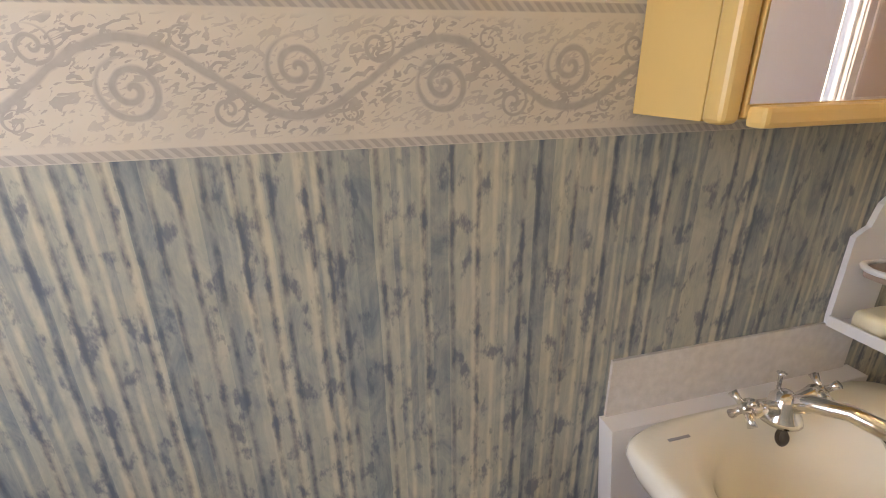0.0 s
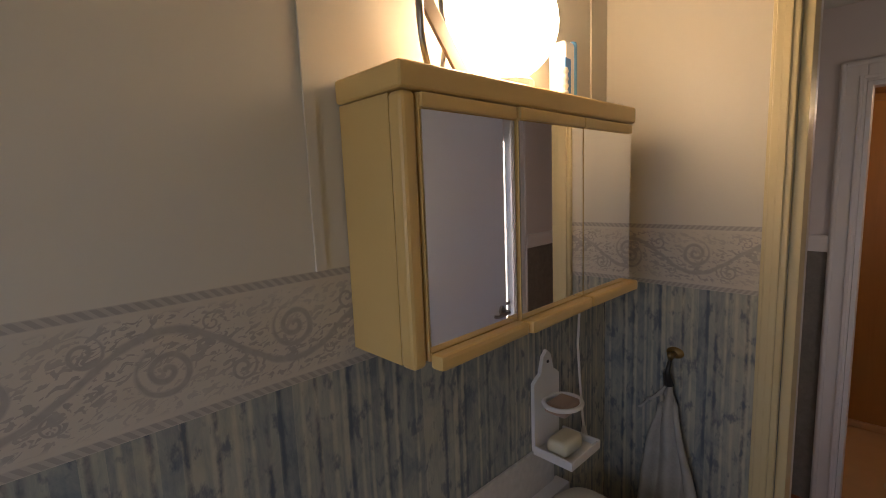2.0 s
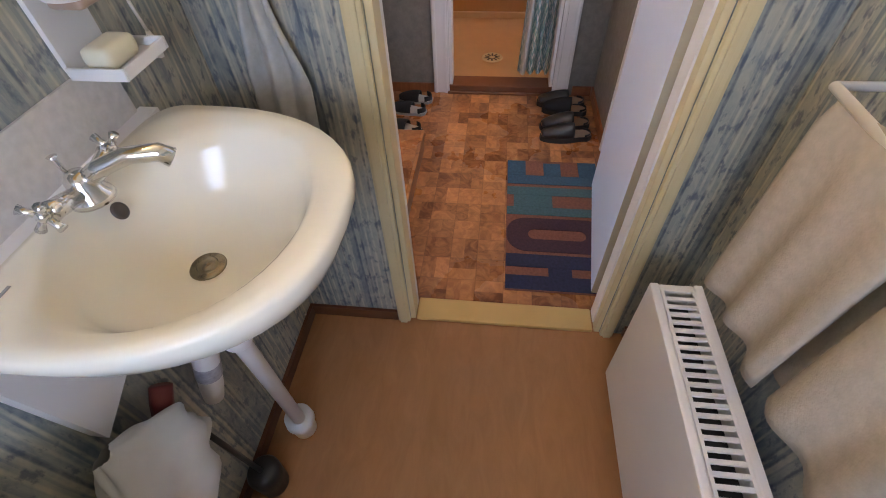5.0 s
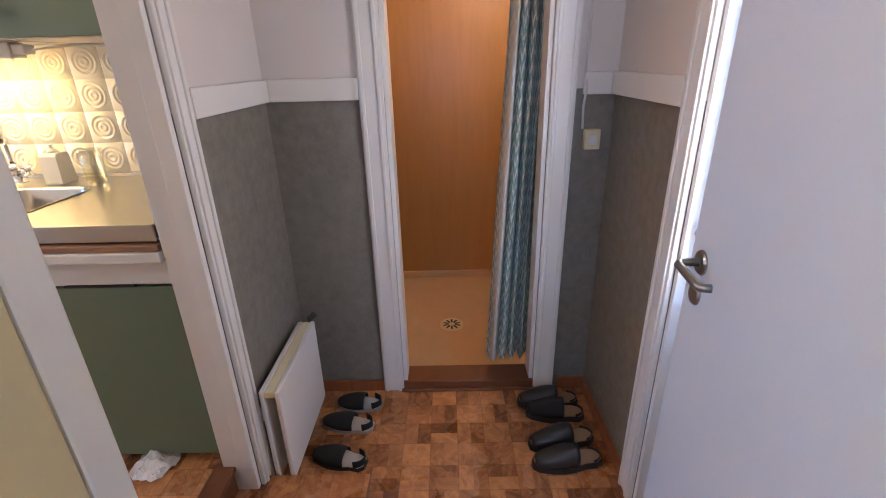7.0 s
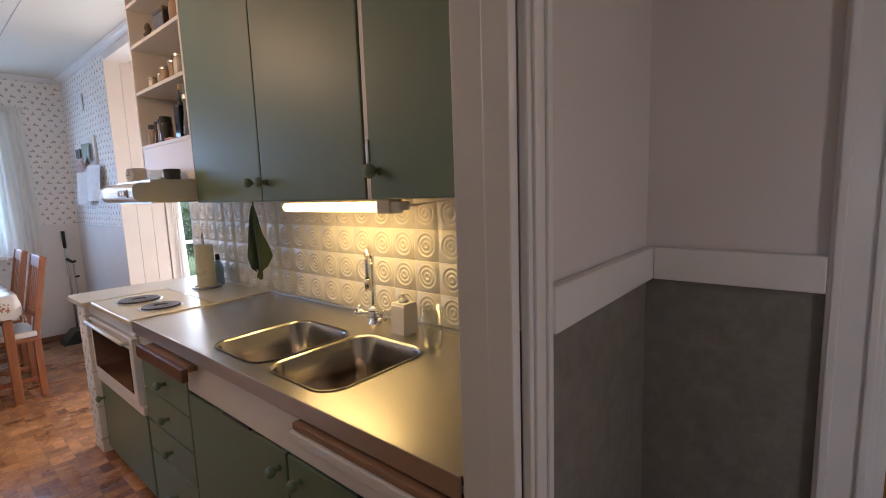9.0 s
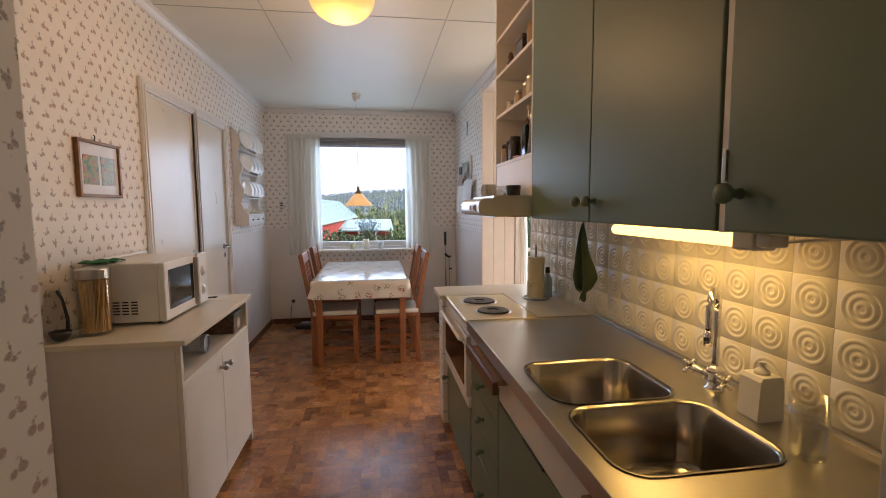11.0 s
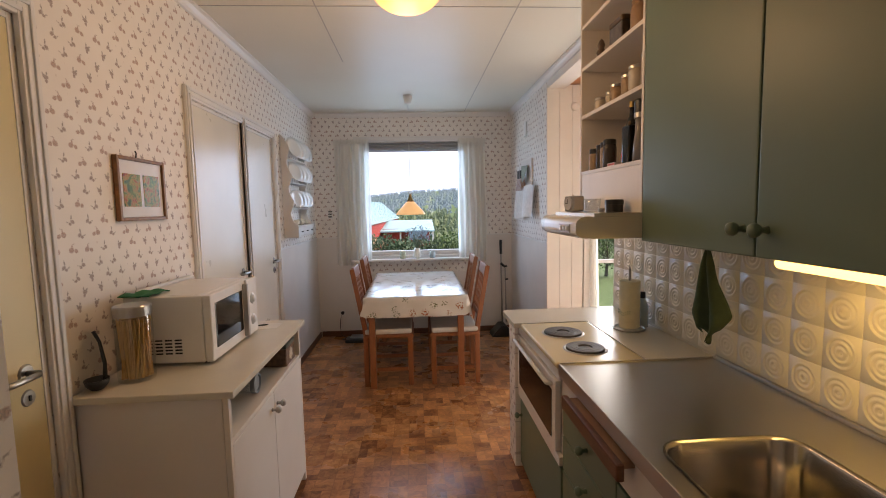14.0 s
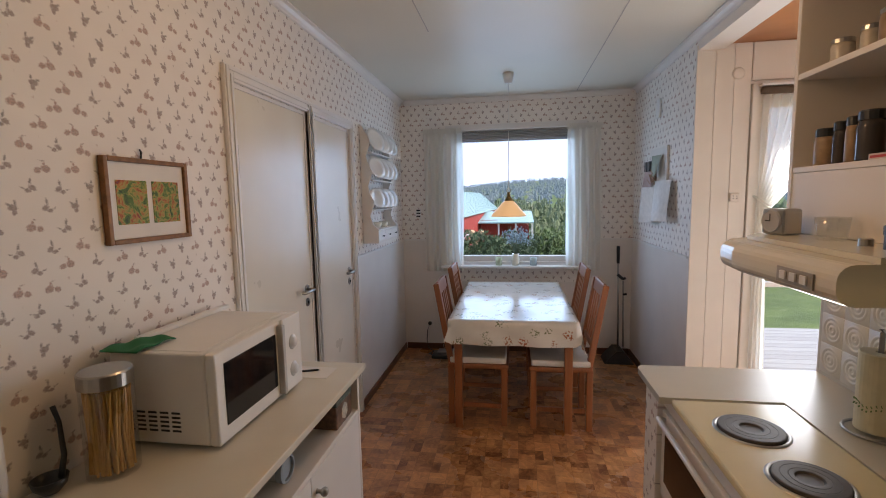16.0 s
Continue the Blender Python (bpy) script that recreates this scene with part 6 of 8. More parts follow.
k = Nodes("sheer_cotton")
sheer = k.done((0.86, 0.83, 0.77), 0.9, Transmission_Weight=0.0, Subsurface_Weight=0.0)
tr = k.t.nodes.new("ShaderNodeBsdfTranslucent")
tr.inputs[0].default_value = (0.88, 0.86, 0.80, 1)
clearb = k.t.nodes.new("ShaderNodeBsdfTransparent")
m1, m2 = k.t.nodes.new("ShaderNodeMixShader"), k.t.nodes.new("ShaderNodeMixShader")
m1.inputs[0].default_value, m2.inputs[0].default_value = 0.5, 0.14
k.t.links.new(k.bsdf.outputs[0], m1.inputs[1])
k.t.links.new(tr.outputs[0], m1.inputs[2])
k.t.links.new(m1.outputs[0], m2.inputs[1])
k.t.links.new(clearb.outputs[0], m2.inputs[2])
k.t.links.new(m2.outputs[0], k.t.nodes["Material Output"].inputs["Surface"])
curtain("curtain", "sheer off-white cotton curtain beside the window", 3.52, 3.90, NY - 0.07, 1.01, 2.355, 6, sheer, 0.022)
curtain("curtain", "sheer off-white cotton curtain beside the window", 4.87, 5.18, NY - 0.07, 1.02, 2.355, 5, sheer, 0.022, seed=2)
rod = thing("curtain_rod", "white curtain rod over the window", "curtain rod", (4.37, NY - 0.06, 2.36))
part("rod", tube([(3.50, NY - 0.065, 2.365), (5.20, NY - 0.065, 2.365)], 0.007, 8), white_gloss, rod)

vs = thing("flower_vase", "white vase of blue-grey dried flowers on the sill", "vase", (4.40, NY - 0.06, 1.0685))
part("vase", lathe([(0, 0), (0.028, 0), (0.038, 0.03), (0.04, 0.06), (0.03, 0.09), (0.034, 0.115), (0.031, 0.115), (0.026, 0.09), (0, 0.08)], 20), porcelain, vs, smooth=True, local=True)
rng = random.Random(7)
bm, bf = bmesh.new(), bmesh.new()
for i in range(44):
    a, r, h = rng.uniform(0, 6.28), rng.uniform(0.03, 0.16), rng.uniform(0.2, 0.40)
    tip = Vector((r * math.cos(a), r * math.sin(a) * 0.5, 0.1 + h * 0.6))
    tube([(0, 0, 0.09), tip * 0.5 + Vector((0, 0, 0.06)), tip], 0.0015, 4, bm)
    for j in range(9):
        c = tip + Vector((rng.gauss(0, 0.012), rng.gauss(0, 0.008), rng.gauss(0, 0.018)))
        bmesh.ops.create_icosphere(bf, subdivisions=1, radius=rng.uniform(0.004, 0.008), matrix=Matrix.Translation(c))
part("stems", bm, plain("stem_green", (0.10, 0.14, 0.08), 0.7), vs, local=True)
part("blossoms", bf, plain("grey_blue_blossom", (0.34, 0.44, 0.50), 0.8, vary=0.3, scale=60), vs, "blue-grey blossoms", local=True)
for x, c in ((4.24, (0.55, 0.60, 0.42)), (4.57, (0.50, 0.60, 0.62))):
    cd = thing("candle_holder", "small pale glass candle holder on the sill", "candle holder", (x, NY - 0.06, 1.0685), "candle holders on the sill")
    part("holder", lathe([(0, 0), (0.03, 0), (0.033, 0.075), (0.030, 0.075), (0.028, 0.01), (0, 0.01)], 18), plain("holder_glass", c, 0.2), cd, smooth=True, local=True)
    part("candle", lathe([(0, 0.012), (0.024, 0.012), (0.024, 0.04), (0, 0.04)], 14), cloth_white, cd, local=True)

# pendant lamp over the table
pd = thing("pendant_lamp", "pendant lamp with an amber glass cone shade over the table", "lamp", (4.345, 7.9, 1.57))
part("shade", lathe([(0.03, 0.125), (0.045, 0.115), (0.135, 0.012), (0.138, 0.0), (0.132, 0.006), (0.042, 0.108), (0.028, 0.118)], 32), glow("amber_glass", (0.90, 0.58, 0.30), 0.36), pd, "glowing amber glass shade", True, local=True)
part("collar", lathe([(0.012, 0.19), (0.014, 0.16), (0.024, 0.15), (0.034, 0.13), (0.034, 0.12), (0.0, 0.12)], 20), brass, pd, "brass collar", True, local=True)
part("ring", tube(arc((0, 0, 0.205), 0.014, 0, 345, 14), 0.003, 6, closed=True), brass, pd, smooth=True, local=True)
part("bulb", lathe([(0, 0.02), (0.02, 0.03), (0.025, 0.05), (0.016, 0.08), (0.012, 0.1), (0, 0.1)], 16), glow("bulb_glow", (1.0, 0.75, 0.45), 4.0), pd, smooth=True, local=True)
part("cord", tube([(0, 0, 0.215), (0, 0, KC - 1.57 - 0.07)], 0.0022, 6), white_plastic, pd, local=True)
part("ceiling_cup", lathe([(0.0, KC - 1.57 - 0.075), (0.03, KC - 1.57 - 0.072), (0.045, KC - 1.57), (0, KC - 1.57)], 20), white_plastic, pd, smooth=True, local=True)

# globe lamp on the kitchen ceiling
gl = thing("ceiling_globe_lamp", "lit opal glass globe lamp on the ceiling", "lamp", (4.375, 5.42, 2.515))
part("globe", lathe([(0.15 * math.sin(radians(a)), 0.0 - 0.15 * math.cos(radians(a)) * 0.72) for a in range(0, 151, 10)], 32), glow("opal_glow", (1.0, 0.50, 0.20), 0.6), gl, "glowing opal globe", True, local=True)
part("fitting", lathe([(0.0, 0.09), (0.08, 0.09), (0.08, KC - 2.515), (0, KC - 2.515)], 24), white_plastic, gl, local=True)

# note board
nb = thing("note_board", "white memo board with clips, photos and papers", "memo board", (EX, 7.9, 1.85))
part("board", one((EX - 0.018, 7.72, 1.62), (EX - 0.001, 8.12, 2.07), 0.003), white, nb)
for a, z, w, h, c in ((7.70, 1.53, 0.26, 0.29, (0.74, 0.73, 0.72)), (8.05, 1.50, 0.24, 0.30, (0.70, 0.66, 0.62)), (7.86, 1.85, 0.14, 0.16, (0.30, 0.34, 0.28)), (8.02, 1.78, 0.16, 0.12, (0.45, 0.33, 0.30))):
    part("paper", sheet(lambda u, v, a=a, z=z, w=w, h=h: Vector((EX - 0.03 - 0.05 * v * (0.5 + 0.5 * math.sin(u * 3 + a * 9)) - 0.03 * u, a + w * (u - 0.5), z + h * (1 - v))), 8, 8, 0.001), plain("pinned_paper", c, 0.8, vary=0.12, scale=30), nb)
for y in (8.0, 8.08):
    part("clip", one((EX - 0.06, y, 1.90), (EX - 0.019, y + 0.06, 1.98), 0.008), black_plastic, nb)
bm = bmesh.new()
rng = random.Random(3)
for i in range(24):
    c = Vector((EX - 0.03 - rng.random() * 0.03, 7.93 + rng.gauss(0, 0.04), 1.82 + rng.gauss(0, 0.03)))
    tube([c, c + Vector((rng.gauss(0, 0.02), rng.gauss(0, 0.03), 0.04))], 0.002, 4, bm)
part("dried_flowers", bm, plain("dried_flower", (0.36, 0.20, 0.12), 0.8, vary=0.4, scale=60), nb)
vn = thing("wall_vent", "small white round vent high on the wall", "vent", (EX, 7.98, 2.38))
part("cover", one((EX - 0.014, 7.94, 2.30), (EX - 0.001, 8.03, 2.44), 0.01, 3), white_plastic, vn)

# broom and pan in the corner
br = thing("dustpan_set", "black dustpan and brush on long grey handles", "dustpan", (5.33, 8.50, KF))
part("pan", prism([(-0.13, 0.0), (0.13, 0.0), (0.11, 0.03), (0.03, 0.12), (-0.03, 0.12), (-0.11, 0.03)], -0.11, 0.10, "y"), black_plastic, br, local=True)
part("pole", tube([(0.01, 0.03, 0.11), (0.01, 0.09, 0.98)], 0.009, 8), dull_metal, br, smooth=True, local=True)
part("grip", tube([(0.01, 0.085, 0.90), (0.01, 0.095, 1.06)], [0.014, 0.016], 10), black_plastic, br, smooth=True, local=True)
part("brush_pole", tube([(0.045, -0.02, 0.14), (0.05, 0.05, 0.74)], 0.008, 8), dull_metal, br, smooth=True, local=True)
part("brush_handle", tube([(0.0, 0.05, 0.80), (0.045, 0.05, 0.76), (0.07, 0.045, 0.77)], 0.014, 8), black_plastic, br, smooth=True, local=True)
part("clip", tube([(0.045, 0.02, 0.62), (0.075, 0.01, 0.625)], 0.01, 8), black_plastic, br, smooth=True, local=True)

# socket, cable and the things on the floor below
sk = thing("wall_socket", "white socket with a black plug and cable", "socket", (3.54, NY, 0.45))
part("plate", one((3.50, NY - 0.014, 0.42), (3.57, NY - 0.0046, 0.49), 0.004), white_plastic, sk)
part("plug", lathe([(0, 0), (0.018, 0), (0.02, 0.02), (0.012, 0.034), (0, 0.034)], 14, pose(3.54, NY - 0.0145, 0.465, 90, 0, 0)), black_plastic, sk, smooth=True)
part("cable", tube([(3.54, NY - 0.045, 0.465), (3.52, NY - 0.06, 0.40), (3.51, NY - 0.05, 0.30), (3.53, NY - 0.07, 0.22), (3.60, NY - 0.12, KF + 0.006), (3.72, NY - 0.15, KF + 0.006)], 0.0045, 6), black_plastic, sk, smooth=True)
dv = thing("floor_device", "flat dark grey appliance with cables on the floor", "appliance", (3.74, 8.45, KF))
part("body", one((-0.14, -0.09, 0.0), (0.14, 0.09, 0.035), 0.015, 3), black_plastic, dv, local=True)
part("cover", one((-0.09, -0.06, 0.0355), (0.10, 0.06, 0.06), 0.012, 3), plain("grey_cover", (0.16, 0.17, 0.18), 0.35), dv, local=True)
part("cable", tube([(-0.14, 0, 0.012), (-0.19, 0.05, 0.006), (-0.16, 0.10, 0.006), (-0.05, 0.13, 0.006)], 0.005, 6), black_plastic, dv, smooth=True, local=True)
th = thing("thermometer", "small white digital thermometer on the wallpaper", "thermometer", (3.45, NY, 1.58))
part("case", one((3.42, NY - 0.016, 1.53), (3.47, NY - 0.001, 1.62), 0.004), white_plastic, th)
for z in (1.545, 1.575, 1.602):
    part("display", one((3.425, NY - 0.0175, z), (3.465, NY - 0.0158, z + 0.014)), black_glass, th)

# ---- veranda ----
gd = tagged(new("door_glass"), "cream glazed door to the wooden deck", "", "", "structure")
gd.location = (6.3, VY, KF)
gz0, gz1 = KF + 0.006, 2.299
part("door_frame", boxes(((GX2, VY, gz0), (GX2 + 0.042, VY + 0.09, gz1)), ((GX3 - 0.042, VY, gz0), (GX3, VY + 0.09, gz1)), ((GX2 + 0.0425, VY, gz0), (GX3 - 0.0425, VY + 0.09, gz0 + 0.06)), ((GX2 + 0.0425, VY, gz1 - 0.06), (GX3 - 0.0425, VY + 0.09, gz1)), bev=0.004), veranda_white, gd)
part("glazing_bar", one((GX2 + 0.0425, VY + 0.02, 1.128), (GX3 - 0.0425, VY + 0.07, 1.158), 0.004), white_gloss, gd, "white glazing bar across the pane")
for a, b in ((gz0 + 0.055, 1.13), (1.156, gz1 - 0.055)):
    p = part("pane", one((GX2 + 0.04, VY + 0.042, a), (GX3 - 0.04, VY + 0.046, b)), clear, gd)
    p.visible_shadow = False
part("casing", boxes(((GX2 - 0.068, VY - 0.030, KF), (GX2, VY - 0.0005, 2.365)), ((GX3, VY - 0.030, KF), (GX3 + 0.068, VY - 0.0005, 2.365)), ((GX2 + 0.0005, VY - 0.030, 2.30), (GX3 - 0.0005, VY - 0.0005, 2.365)), bev=0.005), veranda_white, gd)
# side window out of view, added to go with the veranda's fill lamp
vw = tagged(new("window_2"), "unseen white side window added to light the veranda", "", "", "structure")
vw.location = (8.4, 6.65, 0.8)
part("window_frame", boxes(((8.41, 6.25, 0.80), (8.48, 6.31, 2.10)), ((8.41, 6.99, 0.80), (8.48, 7.05, 2.10)), ((8.41, 6.3105, 0.80), (8.48, 6.9895, 0.86)), ((8.41, 6.3105, 2.04), (8.48, 6.9895, 2.10))), white_gloss, vw)
p = part("pane", one((8.44, 6.305, 0.855), (8.444, 6.995, 2.045)), clear, vw)
p.visible_shadow = False
ob = thing("door_curtain", "sheer cream curtain tied back at the glazed door", "curtain", (5.95, VY - 0.06, 1.6))


def tied(u, v):
    """Hangs from the rod and is drawn to the tie at its outer edge."""
    z = 2.29 - 0.60 * v - 0.10 * u * v
    hi = 6.30 - 0.42 * v ** 1.5
    x = 5.835 + 0.005 * v + (hi - 5.835) * u
    return Vector((x, VY - 0.055 + (0.016 - 0.008 * v) * math.sin(u * 58 + 2 * v), z))


part("cloth", sheet(tied, 100, 20), sheer, ob, smooth=True)
part("tail", sheet(lambda u, v: Vector((5.832 + (0.055 + 0.035 * v) * u, VY - 0.055 + 0.012 * math.sin(u * 24 + v), 1.69 - 0.09 * u * (1 - v) - 1.1 * v)), 30, 12), sheer, ob, smooth=True)
part("tie", tube([(5.825, VY - 0.032, 1.70), (5.84, VY - 0.078, 1.675), (5.89, VY - 0.075, 1.64), (5.90, VY - 0.04, 1.64)], 0.007, 8), sheer, ob, "cream tie band", True)
ob = thing("door_blind_box", "dark rolled blind over the glazed door", "blind", (6.2, VY - 0.05, 2.31))
part("roll", tube([(5.83, VY - 0.058, 2.315), (6.72, VY - 0.058, 2.315)], 0.022, 12), plain("brown_blind", (0.14, 0.10, 0.07), 0.5), ob, smooth=True)
part("rail", one((5.82, VY - 0.075, 2.34), (6.74, VY - 0.031, 2.355), 0.003), white_gloss, ob, "white head rail")
ob = thing("wall_ring", "white round detector on the boarded wall", "detector", (5.712, VY, 2.428))
part("disc", lathe([(0, 0.012), (0.026, 0.014), (0.034, 0.008), (0.034, 0)], 28, pose(5.712, VY - 0.0182, 2.428, 90, 0, 0)), veranda_white, ob, smooth=True)
ob = thing("veranda_socket", "cream wall socket on the boarded wall", "socket", (5.716, VY, 1.69))
part("plate", one((5.690, VY - 0.044, 1.667), (5.742, VY - 0.0182, 1.720), 0.008, 3), veranda_white, ob)
for i in range(4):
    part("hole", lathe([(0, 0.001), (0.0035, 0.001), (0.0035, 0)], 10, pose(5.706 + 0.020 * (i % 2), VY - 0.0442, 1.685 + 0.016 * (i // 2), 90, 0, 0)), black_plastic, ob)

# ---- bathroom things ----
cb = thing("mirror_cabinet", "yellowed plastic bathroom cabinet with three mirror doors", "cabinet", (3.46, 3.22, 1.43))
CX0, CX1, CY0, CY1, CZ0, CZ1 = 3.170, 3.752, 3.160, 3.288, 1.430, 1.788
part("body", boxes(((CX0, CY0 + 0.024, CZ0), (CX1, CY1, CZ1 - 0.032))), yellowed, cb)
part("top", one((CX0 - 0.006, CY0 - 0.006, CZ1 - 0.031), (CX1 + 0.008, CY1, CZ1), 0.006, 3), yellowed, cb)
part("corner_post", one((CX0 - 0.003, CY0 - 0.003, CZ0 - 0.002), (CX0 + 0.020, CY0 + 0.0235, CZ1 - 0.0315), 0.009, 4), yellowed, cb)
ws = (CX0 + 0.021, 3.377, 3.566, CX1)
for i, (a, b) in enumerate(zip(ws, ws[1:])):
    # the first two doors stand very slightly ajar
    ajar = Matrix.Translation((b, CY0 + 0.02, 0)) @ Matrix.Rotation(radians(1.6 if i < 2 else 0.0), 4, "Z") @ Matrix.Translation((-b, -CY0 - 0.02, 0))

    def leaf_box(p, q, bev=0.0):
        bm = bmesh.new()
        box(bm, p, q, bev, m=ajar)
        return bm
    d = part("door", leaf_box((a + 0.001, CY0 + 0.002, CZ0 + 0.004), (b - 0.002, CY0 + 0.0235, CZ1 - 0.033), 0.002), yellowed, cb)
    part("mirror", leaf_box((a + 0.0015, CY0 + 0.0002, CZ0 + 0.016), (b - 0.0025, CY0 + 0.0018, CZ1 - 0.052)), mirror_m, d, "mirror glass")
    part("cap", leaf_box((a + 0.001, CY0 - 0.004, CZ1 - 0.051), (b - 0.002, CY0 + 0.002, CZ1 - 0.033), 0.003), yellowed, d)
    part("grip", leaf_box((a + 0.001, CY0 - 0.020, CZ0 - 0.004), (b - 0.002, CY0 + 0.0015, CZ0 + 0.0155), 0.005), yellowed, d, "projecting grip ledge")

ob = thing("globe_lamp", "lit white globe lamp standing on the mirror cabinet", "lamp", (3.44, 3.225, CZ1))
part("globe", lathe([(0.083 * math.sin(radians(a)), 0.105 - 0.083 * math.cos(radians(a))) for a in range(0, 181, 10)], 32), glow("globe_glow", (1.0, 0.80, 0.52), 11.5), ob, "glowing white globe", True, local=True)
part("base", lathe([(0, 0.0), (0.045, 0), (0.045, 0.018), (0.03, 0.03), (0, 0.03)], 24), white_plastic, ob, local=True)
ob = thing("vanity_mirror", "small round shaving mirror in a chrome hoop", "mirror", (3.285, 3.225, CZ1))
part("hoop", tube([(0.05 * math.cos(radians(a)), 0.03 * math.cos(radians(a)), 0.082 + 0.078 * math.sin(radians(a))) for a in range(0, 360, 12)], 0.005, 8, closed=True), dull_metal, ob, smooth=True, local=True)
ob = thing("flat_strap", "dark metal strap leaning behind the hoop", "strap", (3.345, 3.235, CZ1))
bm = bmesh.new()
box(bm, (-0.012, -0.003, 0), (0.012, 0.003, 0.16), 0.001, m=pose(0.02, 0, 0.004, 0, -38, 0))
part("strap", bm, plain("brown_metal", (0.30, 0.24, 0.19), 0.3, 0.5), ob, local=True)
ob = thing("pump_bottle", "white and blue pump tube on the cabinet", "bottle", (3.625, 3.235, CZ1))
part("bottle", one((-0.022, -0.018, 0.0), (0.022, 0.018, 0.115), 0.008, 3), white_plastic, ob, local=True)
part("blue_label", boxes(((-0.0226, -0.0186, 0.02), (0.0, 0.0, 0.085)), bev=0.004), plain("label_blue", (0.06, 0.22, 0.55), 0.35), ob, "blue printed label", local=True)
part("blue_back", one((0.006, -0.0188, 0.004), (0.0226, 0.010, 0.118), 0.006), plain("label_sky", (0.10, 0.36, 0.66), 0.35), ob, "light blue printed side", local=True)
ob = thing("ribbed_tube", "white ribbed plastic holder beside the lamp", "holder", (3.56, 3.20, CZ1))
part("holder", lathe([(0, 0)] + [(0.014 - 0.002 * (i % 2), 0.006 * i) for i in range(10)] + [(0, 0.056)], 16), white_plastic, ob, local=True)

sp = tagged(part("splash_strip", one((3.188, BN - 0.006, 0.985), (3.66, BN - 0.001, 1.085)), scroll_pale), "pale relief wallpaper strip above the basin", "wallpaper strip")
bd = tagged(part("back_board", prism([(3.180, 0.985), (3.675, 0.985), (3.675, 0.86), (3.30, 0.70), (3.215, 0.66)], BN - 0.036, BN - 0.0015, "y"), white_gloss), "white painted board behind the wash basin", "board")

# wash basin
ws_ = thing("wash_basin", "white porcelain wash basin fixed to the wall", "wash basin", (3.43, 3.07, 0.985))
BCX, BHW, RZ = 3.432, 0.250, 0.990


def basin_outline(s, n=48):
    """The rim, as a rounded D: straight at the wall, bowed in front; s shrinks it."""
    out = []
    for i in range(n):
        t = 2 * math.pi * i / n
        cx, sy = math.cos(t), math.sin(t)
        if sy < 0:
            x, y = abs(cx) ** 0.80 * math.copysign(1, cx), -abs(sy) ** 0.95
            y *= 0.31
        else:
            x, y = abs(cx) ** 0.28 * math.copysign(1, cx), abs(sy) ** 0.3 * 0.092
        out.append((x * BHW * s, y * s))
    return out


YC = 3.16
bm = bmesh.new()
rings = []


def ring(pts, z, dx=0.0, dy=0.0):
    rings.append([bm.verts.new((BCX + x + dx, YC + y + dy, z)) for x, y in pts])


def bowl_pts(rx, ry, n=48):
    out = []
    for i in range(n):
        t = 2 * math.pi * i / n
        out.append((rx * math.cos(t), ry * math.sin(t)))
    return out


def blend(a, b, f):
    return [(p[0] * (1 - f) + q[0] * f, p[1] * (1 - f) + q[1] * f) for p, q in zip(a, b)]


R0 = basin_outline(1.0)
bowl0 = [(x, y - 0.085) for x, y in bowl_pts(0.196, 0.165)]
pit = [(x + 0.012, y - 0.045) for x, y in bowl_pts(0.03, 0.03)]
ring(blend(R0, pit, 0.88), RZ - 0.235)
ring(blend(R0, pit, 0.62), RZ - 0.20)
ring(blend(R0, pit, 0.28), RZ - 0.12)
ring(blend(R0, pit, 0.06), RZ - 0.055)
ring(R0, RZ - 0.022)
ring(blend(R0, bowl0, 0.02), RZ - 0.008)
ring(blend(R0, bowl0, 0.10), RZ)
ring(blend(R0, bowl0, 0.45), RZ - 0.002)
ring(blend(R0, bowl0, 0.80), RZ - 0.004)
ring(bowl0, RZ - 0.014)
ring(blend(bowl0, pit, 0.10), RZ - 0.05)
ring(blend(bowl0, pit, 0.28), RZ - 0.10)
ring(blend(bowl0, pit, 0.55), RZ - 0.138)
ring(blend(bowl0, pit, 0.85), RZ - 0.152)
ring(pit, RZ - 0.156)
for lo, hi in zip(rings, rings[1:]):
    for i in range(48):
        j = (i + 1) % 48
        bm.faces.new((lo[i], lo[j], hi[j], hi[i]))
bm.faces.new(rings[0])
bm.faces.new(rings[-1])
bmesh.ops.recalc_face_normals(bm, faces=bm.faces)
part("bowl", bm, porcelain, ws_, smooth=True)
part("drain", lathe([(0, 0.010), (0.014, 0.010), (0.017, 0.005), (0.019, 0.002), (0.027, 0.004), (0.030, 0.0)], 24, pose(BCX + 0.012, YC - 0.045, RZ - 0.1545)), plain("drain_bronze", (0.25, 0.21, 0.15), 0.25, 0.9), ws_, "tarnished metal plug", True)
part("overflow", lathe([(0, 0.001), (0.008, 0.001), (0.010, 0.004), (0.013, 0.001), (0.014, 0)], 20, pose(BCX + 0.022, YC + 0.052, RZ - 0.045, 62, 0, 0)), plain("overflow_dark", (0.10, 0.09, 0.08), 0.3, 0.8), ws_, "dark overflow hole", True)
part("mark", one((BCX - 0.19, YC + 0.052, RZ + 0.0), (BCX - 0.155, YC + 0.056, RZ + 0.0012)), plain("print_grey", (0.3, 0.3, 0.3), 0.5), ws_)

